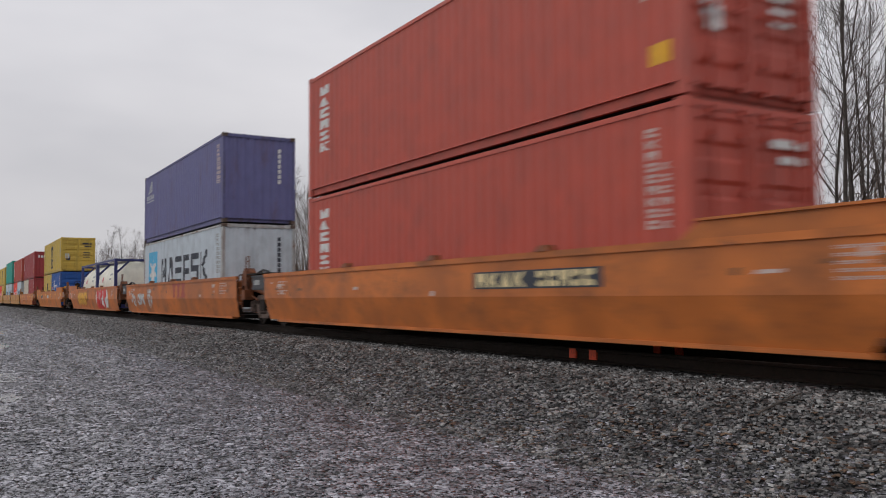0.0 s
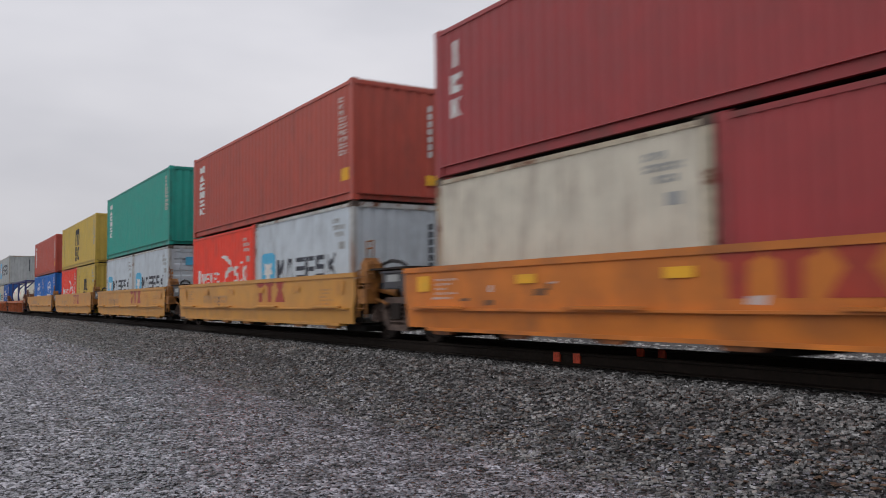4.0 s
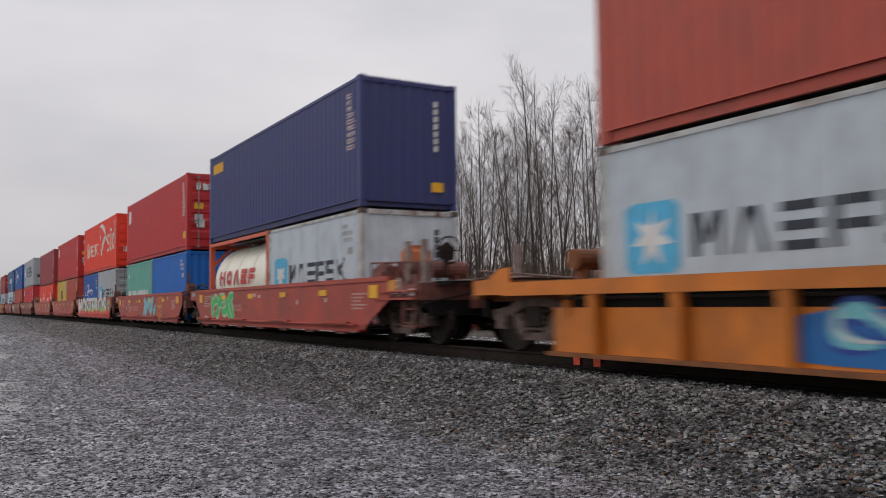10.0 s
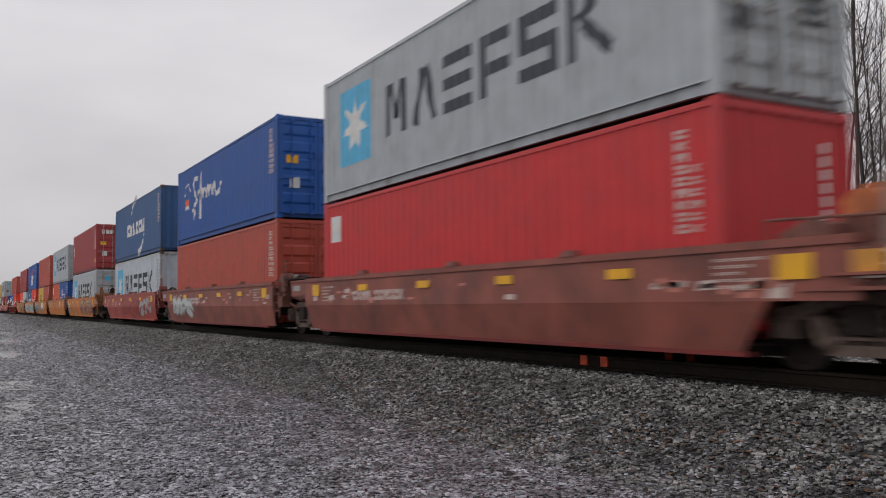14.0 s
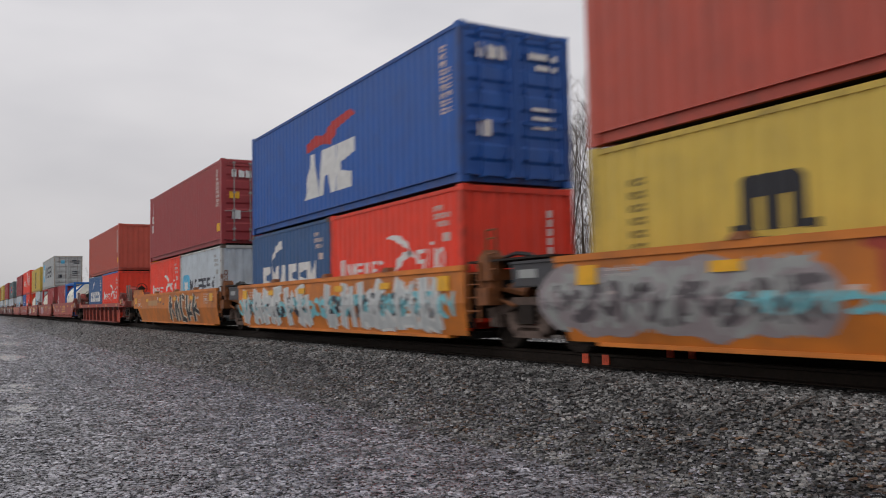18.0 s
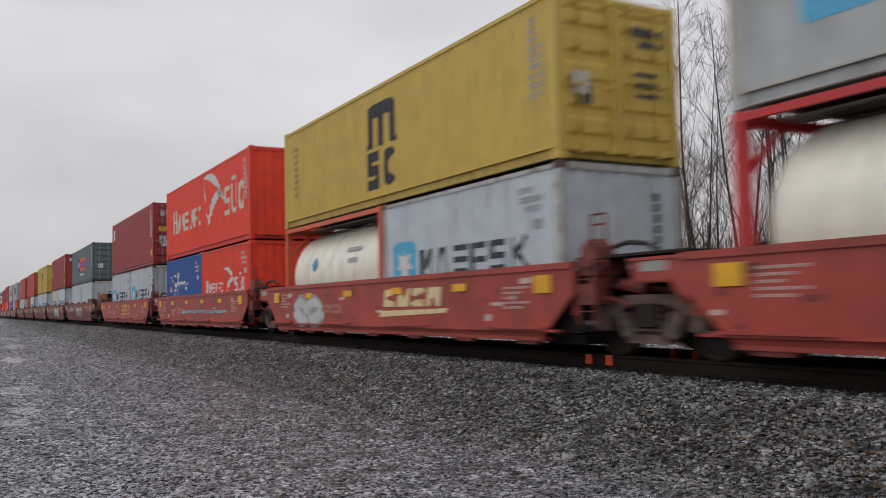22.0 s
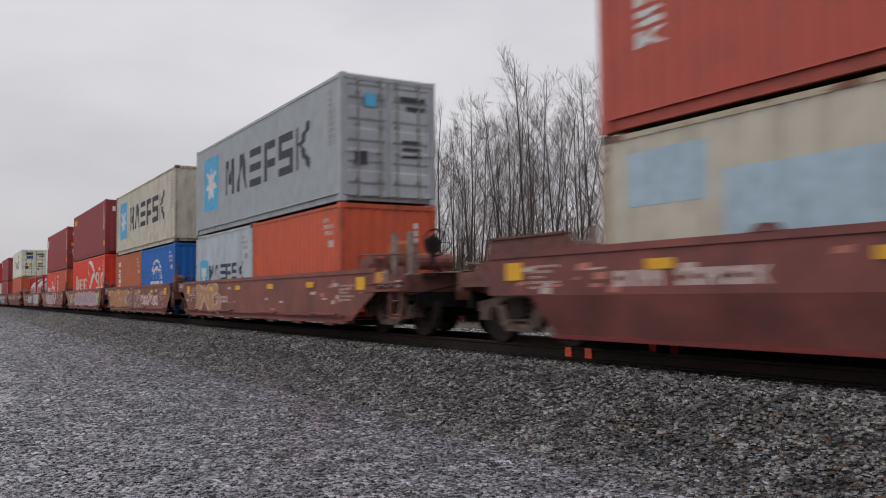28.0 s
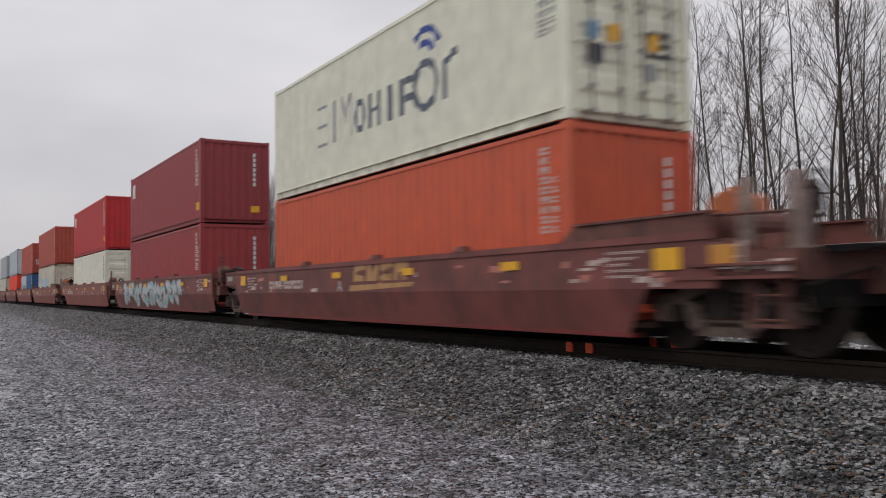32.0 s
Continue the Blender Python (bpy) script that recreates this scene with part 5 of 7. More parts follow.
            def hose(bm):
                pts = [(-0.85, 0.3, 0.72), (-0.6, 0.32, 0.5), (-0.3, 0.3, 0.36), (-0.02, 0.22, 0.34)]
                for a, b in zip(pts, pts[1:]):
                    rod(bm, a, b, 0.03, 7)
            put("air_hose", mesh_of("air_hose", hose), BLACK, d)
            truck(ob, xg - end * 2.2)
        else:
            def joint(bm):
                quad_box(bm, -margin - 0.1, -0.05, -0.42, 0.42, 0.55, 1.0)
                quad_box(bm, -margin - 0.1, -0.45, -1.2, 1.2, 1.0, 1.12)
                slab(bm, [(-margin - 0.08, -1.28, 1.12), (-0.25, -0.9, 1.12), (-0.25, 0.9, 1.12), (-margin - 0.08, 1.28, 1.12)], (0, 0, 0.07))
            j = put("articulated_joint", mesh_of(("articulated_joint", margin), joint), STEEL if kind != "ledge" else STEEL, ob, m)

            def gear(bm):
                quad_box(bm, -0.9, -0.62, -1.36, -1.16, 1.0, 1.34)
                rod(bm, (-0.72, -1.38, 1.2), (-0.72, -1.38, 1.95), 0.02, 6)
                rod(bm, (-0.45, -1.38, 1.2), (-0.45, -1.38, 1.95), 0.02, 6)
                for z in (1.3, 1.55, 1.8, 1.94):
                    rod(bm, (-0.72, -1.38, z), (-0.45, -1.38, z), 0.015, 6)
                rod(bm, (-0.85, -1.2, 1.02), (0.0, -0.55, 0.86), 0.05, 7)
            put("grab_ladder", mesh_of("joint_ladder", gear), GRIMY[paint], j)

            def arch(bm):
                pts = [(-0.95, -1.0, 1.25), (-0.8, -0.98, 1.5), (-0.5, -0.95, 1.56), (-0.15, -0.92, 1.52), (0.0, -0.9, 1.45)]
                for a, b in zip(pts, pts[1:]):
                    rod(bm, a, b, 0.035, 7)
            put("brake_hose", mesh_of("joint_hose", arch), BLACK, j)

            def lugs(bm):
                slab(bm, [(-0.98, -1.42, 1.12), (-0.55, -1.42, 1.12), (-0.6, -1.42, 1.5), (-0.75, -1.42, 1.62), (-0.93, -1.42, 1.5)], (0, 0.3, 0))
                quad_box(bm, -0.95, -0.6, -1.46, -1.2, 0.72, 1.0)
            put("end_lug", mesh_of("joint_lug", lugs), GRIMY[paint], j)
            # added dark sheet gives the darkness behind the cut end and hides the container
            def web(bm):
                quad_box(bm, -margin - 1.2, -margin + 0.02, -OUT + 0.17, -OUT + 0.19, 0.34, top - 0.12)
                quad_box(bm, -margin - 0.02, -margin + 0.03, -OUT + 0.2, -0.45, 0.5, top - 0.12)
            put("end_web", mesh_of(("end_web", kind), web), STEEL, j)
            if end < 0:
                truck(ob, xg)

                def cover(bm):
                    slab(bm, [(-margin - 0.01, -OUT + 0.03, 0.70), (-margin + 0.22, -OUT + 0.03, 0.98), (-0.16, -OUT + 0.03, 0.98), (-0.10, -OUT + 0.03, top - 0.06), (-margin - 0.01, -OUT + 0.03, top - 0.06)], (0, 0.015, 0))
                    quad_box(bm, -margin - 0.01, -0.1, -OUT + 0.005, -OUT + 0.06, top - 0.06, top - 0.02)
                    quad_box(bm, -margin + 0.2, -0.16, -OUT + 0.01, -OUT + 0.029, 1.0, 1.03)
                grey = kind == "ledge" or paint in ("amber", "orange")
                for sy in (1, -1):
                    c = put("end_cover", mesh_of(("end_cover", kind), cover), SLATE_PLATE if grey else col, j, Matrix.Diagonal((1, -sy, 1, 1)), "dark plate over the shared truck")

                def label_plate(bm):
                    quad_box(bm, 0.3, 0.75, -OUT + 0.024, -OUT + 0.0295, 1.12, 1.25)
                put("number_plate", mesh_of(("joint_number_plate", kind), label_plate), INK["smoke"], ob, pose(xg, 0, 0), "pale plate")
            else:
                def walk_plate(bm):
                    quad_box(bm, -margin - 0.05, 1.0, -1.40, 1.30, top + 0.02, top + 0.055)
                    for x in (-margin + 0.1, -0.1, 0.8):
                        quad_box(bm, x - 0.03, x + 0.03, -1.3, 1.2, top - 0.05, top + 0.0199)
                put("walkway_plate", mesh_of(("walkway_plate", kind), walk_plate), IRON, j)

                def rung(bm):
                    for z in (0.62, 0.84, 1.06, 1.24):
                        quad_box(bm, -margin + 0.06, -margin + 0.40, -1.47, -1.45, z, z + 0.018)
                    for x in (-margin + 0.05, -margin + 0.41):
                        quad_box(bm, x - 0.016, x + 0.016, -1.47, -1.44, 0.45, top + 0.02)
                put("ladder", mesh_of(("joint_rungs", kind), rung), GRIMY[paint], j)

                def gear_box(bm):
                    quad_box(bm, -margin + 0.12, -0.55, -1.3, -0.9, 0.95, 1.3)
                    rod(bm, (-0.75, -1.15, 1.05), (-0.1, -1.0, 0.92), 0.09, 8)
                    rod(bm, (-0.9, -1.25, 0.9), (-0.2, -1.2, 0.7), 0.03, 6)
                put("brake_gear", mesh_of(("joint_gear", kind), gear_box), GRIMY[paint], j)
    car_marks(ob, kind, paint, fx, rx, fc, rc, top, fold, low, marks)
    return ob


def car_marks(ob, kind, paint, fx, rx, fc, rc, top, fold, low, marks):
    """Reflectors, stencils and painted shapes on the near side."""
    _, _, _, inward, margin = KIND[kind]
    a, b = (rx + 2.2 if rc else rx + margin + 0.25), (fx - 2.2 if fc else fx - margin - 0.25)
    y = -OUT - 0.004

    def shape(name, key, ink_name, draw, x=0.0, z=0.0, proud=0.0):
        def build(bm):
            draw(bm)
            for v in bm.verts:
                v.co.y = y - proud
                if kind == "plain" and v.co.z + z < fold:
                    v.co.y += inward * (fold - v.co.z - z) / (fold - low)
        o = put(name, mesh_of(key, build), INK[ink_name], ob, pose(x, 0, z))
        if name in ("stencil", "number_lettering"):
            tagged(o, kind="stuff")

    if kind != "ribbed" and paint != "orange":
        yl = {"yellow": "gold", "amber": "yellow"}.get(paint, "yellow")
        zr = top - 0.34
        n = 6
        for k in range(n):
            x = a + 0.25 + (b - a - 0.9) * k / (n - 1)
            if k in (0, n - 1):
                shape("reflector", ("reflector_square", kind), yl, lambda bm: bar(bm, 0, 0.42, 0, 0.26), x, zr - 0.08, 0.021)
            else:
                shape("reflector", ("reflector_strip", kind), yl, lambda bm: bar(bm, 0, 0.46, 0, 0.13), x, zr, 0.021)
    if kind == "ribbed" and paint == "red":
        for k in range(5):
            shape("reflector", "reflector_chord", "gold", lambda bm: bar(bm, 0, 0.5, 0, 0.11), a + 0.6 + (b - a - 1.6) * k / 4, top - 0.15, 0.05)
    dark = paint in ("yellow",)
    pen = "ochre" if dark else "faded"

    def stencil(bm):
        for k in range(5):
            blocks(bm, 0, -0.075 * k, "zckuzckuzc"[:9 - 2 * (k % 3)], 0.034, 0.06, 0.018)

    def number(bm):
        blocks(bm, 0, 0, "ckuu", 0.2, 0.17, 0.05)
        blocks(bm, 1.05, 0, "zcuzck", 0.2, 0.17, 0.05)
    if kind != "ribbed":
        shape("stencil", ("stencil", kind, pen), pen, stencil, b - 1.5, top - 0.34 if kind != "plain" else top - 0.2)
        shape("stencil", ("stencil", kind, pen), pen, stencil, a + 0.8, top - 0.25)
        if paint not in ("orange", "amber"):
            hue = "rose" if paint in ("red", "oxide") else pen
            shape("number_lettering", ("number", kind, hue), hue, number, a + 2.6, (top + fold) / 2 - 0.22)
    rnd = random.Random(int(abs(fx * 100)) + len(marks) * 7 + int(abs(rx) * 31))
    if kind != "ribbed" and paint != "yellow":
        old = paint in ("brown", "dark_brown")
        for hue in (("rose", "faded") if old else ("maroon" if paint in ("red", "oxide") else "umber", "faded")):
            bm = bmesh.new()
            for k in range(16 if old else 8):
                end = rnd.random() < 0.6
                x = (rnd.choice((a + rnd.uniform(0.1, 2.6), b - rnd.uniform(0.3, 2.8))) if end else rnd.uniform(a, b - 0.6))
                w, h = rnd.uniform(0.08, 0.36), rnd.uniform(0.03, 0.12)
                z = rnd.uniform(fold + 0.02, top - 0.26)
                c = rnd.uniform(0.02, 0.05)
                poly(bm, [(x, z), (x + w * rnd.uniform(0.85, 1), z + rnd.uniform(-0.01, 0.01)), (x + w, z + h), (x + c, z + h * rnd.uniform(0.85, 1.0))])
            for v in bm.verts:
                v.co.y = y + 0.0015
            tagged(part("stencil_patch", bm, INK[hue], ob), kind="stuff")
    layers = 0
    for mk in marks:
        what, *arg = mk
        if what == "rail_blocks":        # the owner's name as slanting blocks with an underline
            x, colr = arg

            def row(bm):
                blocks(bm, 0, 0, "cvzu", 0.34, 0.5, 0.1, lean=0.25)
                poly(bm, [(-0.2, -0.2), (2.5, -0.12), (2.6, -0.04), (-0.15, -0.08)])
            shape("logo", ("rail_blocks", kind, colr), colr, row, x, (top + fold) / 2 - 0.1)
        elif what == "tee_blocks":
            x, colr = arg

            def row(bm):
                for k in range(2):
                    poly(bm, [(0.18 + k * 0.66, 0), (0.42 + k * 0.66, 0), (0.44 + k * 0.66, 0.38), (0.6 + k * 0.66, 0.44), (0.6 + k * 0.66, 0.58), (k * 0.66, 0.58), (k * 0.66, 0.44), (0.16 + k * 0.66, 0.38)])
                poly(bm, [(1.34, 0), (2.0, 0), (1.8, 0.29), (2.0, 0.57), (1.34, 0.57), (1.54, 0.29)])
            shape("logo", ("tee_blocks", kind, colr), colr, row, x, (top + fold) / 2 - 0.28 if kind == "plain" else fold + 0.14)
        elif what == "crest":
            x, colr = arg

            def ring(bm):
                ribbon(bm, [(0.42 * math.cos(t), 0.5 * math.sin(t)) for t in (k * math.tau / 20 for k in range(21))], 0.1)
                ribbon(bm, [(-0.3, 0), (0.3, 0)], 0.12)
                ribbon(bm, [(0, -0.4), (0, 0.4)], 0.1)
            shape("crest", ("crest", kind, colr), colr, ring, x, (top + low) / 2)
        elif what == "letter":
            x, ch = arg
            cu = bpy.data.curves.new("unit_letter", "FONT")
            cu.body, cu.size = ch, 0.34
            tmp = bpy.data.objects.new("unit_letter", cu)
            me = bpy.data.meshes.new_from_object(tmp)
            bpy.data.objects.remove(tmp)
            me.transform(Matrix.Rotation(radians(90), 4, "X"))
            me.materials.clear()
            me.materials.append(INK["charcoal" if dark else "pale_grey"])
            o = new("unit_letter", me)
            o.parent = ob
            o.matrix_basis = pose(x, y - 0.004, (top + fold) / 2 - 0.3)
        elif what == "fringe":
            x0, x1, colr, zf = arg
            bm = bmesh.new()
            x = x0
            while x < x1:
                w = rnd.uniform(0.35, 0.7)
                h = rnd.uniform(0.5, 1.0) * zf
                poly(bm, [(x, low), (x + w, low), (x + w * 0.9, low + h * 0.7), (x + w * 0.5, low + h), (x + w * 0.1, low + h * 0.75)])
                x += w * 0.95
            for v in bm.verts:
                v.co.y = y - (0.0475 if colr == "lime" else 0.051)
            tagged(part("graffiti", bm, INK[colr], ob, "spray-painted graffiti fringe"), kind="stuff")
        elif what == "numbers":
            def nums(bm):
                blocks(bm, 0, 0, "uktk", 0.22, 0.26, 0.08)
                blocks(bm, 1.6, 0, "zcuzc", 0.22, 0.2, 0.06)
            shape("number_lettering", ("numbers", kind), "cream", nums, arg[0], (top + fold) / 2 - 0.175, 0.004)
        elif what == "field":            # a sprayed ground colour
            x0, x1, colr, z0, z1 = arg
            bm = bmesh.new()
            n = 14
            lower = [(x0 + (x1 - x0) * k / n + rnd.uniform(-0.12, 0.12), z0 + rnd.uniform(0, 0.05)) for k in range(n + 1)]
            upper_edge = [(x0 + (x1 - x0) * k / n + rnd.uniform(-0.12, 0.12), z1 - rnd.uniform(0, 0.12)) for k in range(n + 1)]
            for k in range(n):
                poly(bm, [lower[k], lower[k + 1], upper_edge[k + 1], upper_edge[k]])
            for v in bm.verts:
                v.co.y = y + (0.127 if kind == "ribbed" else 0.002)
                if kind == "plain" and v.co.z < fold:
                    v.co.y += inward * (fold - v.co.z) / (fold - low)
            tagged(part("graffiti", bm, INK[colr], ob, "sprayed ground of a graffiti piece"), kind="stuff")
        elif what == "cloud":            # a sprayed ground with a lumpy round outline
            x0, x1, colr, z0, z1 = arg
            bm = bmesh.new()
            n = max(10, round((x1 - x0) / 0.16))
            rows = []
            layers += 1
            wob = [rnd.uniform(0, 6.28) for _ in range(4)]
            for k in range(n + 1):
                u = k / n
                dome = min(1.0, (12 * min(u, 1 - u) + 0.12) ** 0.5)
                under = 0.82 + 0.1 * math.sin(17 * u + wob[0]) + 0.08 * math.sin(41 * u + wob[1])
                over = 0.84 + 0.1 * math.sin(13 * u + wob[2]) + 0.06 * math.sin(37 * u + wob[3])
                mid_z, half = (z0 + z1) / 2, (z1 - z0) / 2
                rows.append((x0 + (x1 - x0) * u, mid_z - half * dome * under * rnd.uniform(0.95, 1.0), mid_z + half * dome * over * rnd.uniform(0.95, 1.0)))
            for p, q in zip(rows, rows[1:]):
                cut = [fold] if kind == "plain" and min(p[1], q[1]) < fold < max(p[2], q[2]) else []
                if cut and p[1] < fold < p[2] and q[1] < fold < q[2]:
                    poly(bm, [(p[0], p[1]), (q[0], q[1]), (q[0], fold), (p[0], fold)])
                    poly(bm, [(p[0], fold), (q[0], fold), (q[0], q[2]), (p[0], p[2])])
                else:
                    poly(bm, [(p[0], p[1]), (q[0], q[1]), (q[0], q[2]), (p[0], p[2])])
            for v in bm.verts:
                v.co.y = y + 0.002 - 0.0018 * layers
                if kind == "plain" and v.co.z < fold:
                    v.co.y += inward * (fold - v.co.z) / (fold - low)
            tagged(part("graffiti", bm, INK[colr], ob, "sprayed ground of a graffiti piece"), kind="stuff")
        elif what == "slabs":            # tall block graffiti: straight fat strokes with an outline, leaning and crossed by short bars
            x0, x1, rim, fill, n = arg
            w = (x1 - x0) / n
            zs, ze = low + 0.04, top - 0.13
            strokes = []
            for k in range(n):
                a = x0 + w * (k + 0.1)
                lean = rnd.uniform(-0.1, 0.14)
                pts = lambda f, g: (a + w * 0.78 * f + lean * (g - 0.5), zs + (ze - zs) * g)
                strokes.append(([pts(rnd.uniform(0.0, 0.3), 0.02), pts(rnd.uniform(0.0, 0.3), 0.5), pts(rnd.uniform(0.0, 0.4), 0.97)], rnd.uniform(0.2, 0.3) * w))
                for _ in range(2):
                    g = rnd.uniform(0.1, 0.95)
                    strokes.append(([pts(rnd.uniform(0.0, 0.5), g), pts(rnd.uniform(0.7, 1.05), min(max(g + rnd.uniform(-0.5, 0.4), 0.04), 0.95))], rnd.uniform(0.13, 0.22) * w))
                if rnd.random() < 0.6:
                    strokes.append(([pts(0.9, 0.04), pts(rnd.uniform(0.75, 1.0), 0.5), pts(0.85, rnd.uniform(0.7, 0.96))], rnd.uniform(0.16, 0.26) * w))
            for layer, colr in enumerate((rim, fill)):
                bm = bmesh.new()
                for k, (line, thick) in enumerate(strokes):
                    was = len(bm.verts)
                    fine = [(p[0] + (q[0] - p[0]) * i / 3, p[1] + (q[1] - p[1]) * i / 3) for p, q in zip(line, line[1:]) for i in range(3)] + [line[-1]]
                    ribbon(bm, fine, thick * (1.75 if layer == 0 else 1.0))
                    bm.verts.ensure_lookup_table()
                    for v in bm.verts[was:]:
                        v.co.y = -0.0006 * (k % 7)
                for v in bm.verts:
                    v.co.z = min(max(v.co.z, low + 0.01), top - 0.095)
                    v.co.y += y - 0.003 - 0.006 * layer
                    if kind == "plain" and v.co.z < fold:
                        v.co.y += inward * (fold - v.co.z) / (fold - low)
                tagged(part("graffiti", bm, INK[colr], ob, "spray-painted block graffiti"), kind="stuff")
        elif what == "plate":
            x, colr, w, h = arg
            shape("panel", ("panel", kind, colr, w, h), colr, lambda bm: bar(bm, 0, w, 0, h), x, (top + fold) / 2 - 0.2)
        elif what == "word":
            x, text, colr, size = arg
            cu = bpy.data.curves.new("graffiti", "FONT")
            cu.body, cu.size, cu.offset = text, size, 0.03 * size
            tmp = bpy.data.objects.new("graffiti", cu)
            me = bpy.data.meshes.new_from_object(tmp)
            bpy.data.objects.remove(tmp)
            me.transform(Matrix.Rotation(radians(90), 4, "X") @ Matrix.Diagonal((1.62, 1, 1, 1)))
            me.materials.clear()
            me.materials.append(INK[colr])
            o = new("graffiti", me)
            o.parent = ob
            o.matrix_basis = pose(x, y - 0.045, low + 0.13)
            tagged(o, "spray-painted graffiti letters")
        elif what == "tag":              # graffiti: overlapping fat strokes, an outline colour, a fill and shine
            x0, x1, colrs, strength = arg
            width = x1 - x0
            n = max(1, round(width / (0.8 if len(colrs) > 1 else 0.42)))
            hgt = (top - low - 0.06) * strength
            base = low + (top - low - hgt) * 0.4
            w = width / n
            strokes = []
            for k in range(n):
                cx = x0 + w * k
                form = rnd.randrange(4)
                flip = rnd.random() < 0.5
                spot = lambda a, b: (cx + w * ((1.1 - a if flip else a - 0.1) + rnd.uniform(-0.12, 0.12)), base + hgt * min(max(b + rnd.uniform(-0.08, 0.08), 0.08), 0.92))
                if form == 0:        # a hook with a barb
                    strokes += [curve(spot(-0.1, 0.25), spot(0.5, 1.2), spot(1.1, 0.55), 6), curve(spot(1.05, 0.6), spot(0.9, 0.2), spot(0.45, 0.3), 5), curve(spot(0.1, 0.1), spot(0.6, 0.05), spot(1.25, 0.3), 5)]
                elif form == 1:      # slashes
                    strokes += [curve(spot(-0.1, 0.1), spot(0.35, 0.4), spot(0.55, 0.95), 5), curve(spot(0.3, 0.05), spot(0.8, 0.35), spot(1.2, 0.9), 5), curve(spot(-0.1, 0.8), spot(0.3, 0.95), spot(0.9, 0.6), 5)]
                elif form == 2:      # a swirl and a spike
                    strokes += [curve(spot(0.2, 0.5), spot(0.5, 1.1), spot(0.95, 0.7), 6), curve(spot(0.95, 0.7), spot(1.1, 0.1), spot(0.4, 0.2), 6), curve(spot(-0.1, 0.9), spot(0.1, 0.4), spot(0.0, 0.08), 5)]
                else:                # a wave
                    strokes += [curve(spot(-0.2, 0.6), spot(0.2, 0.1), spot(0.6, 0.45), 5), curve(spot(0.6, 0.45), spot(0.95, 0.9), spot(1.3, 0.5), 5), curve(spot(0.3, 0.9), spot(0.6, 0.7), spot(1.1, 0.92), 5)]
            fat = 0.34 * min(w, hgt)
            for layer, colr in enumerate(colrs):
                bm = bmesh.new()
                thick = fat * (0.9 if len(colrs) == 1 else (1.5, 0.85, 0.3, 0.22)[layer])
                for k, line in enumerate(strokes):
                    if layer >= 2 and k % 2 == layer % 2:
                        continue
                    was = len(bm.verts)
                    shift = 0 if layer < 2 else 0.12 * fat
                    line = [(x + shift, z + shift) for x, z in line]
                    m = len(line)
                    ribbon(bm, line, [thick * (0.3 + 0.75 * math.sin(math.pi * (i + 0.3) / (m - 0.4)) + rnd.uniform(-0.08, 0.08)) for i in range(m)])
                    bm.verts.ensure_lookup_table()
                    for v in bm.verts[was:]:
                        v.co.y = -0.0007 * (k % 7)
                for v in bm.verts:
                    v.co.z = min(max(v.co.z, low + 0.02), top - 0.1)
                    v.co.y += y - 0.003 - 0.0055 * layer
                    if kind == "plain" and v.co.z < fold:
                        v.co.y += inward * (fold - v.co.z) / (fold - low)
                    if kind == "ribbed":
                        v.co.y += 0.125
                tagged(part("graffiti", bm, INK[colr], ob, "spray-painted graffiti strokes"), kind="stuff")


# ---- the train ----
# x of the leading container edge at the start, the set it belongs to, upper box, lower boxes from the front, marks on the side
def box(size, colour, logo="", doors=False, *more):
    return ("box", size, colour, logo, doors, *more)


def tank(frame_paint, shell="cream", logo="hazard"):
    return ("tank", frame_paint, shell, logo)


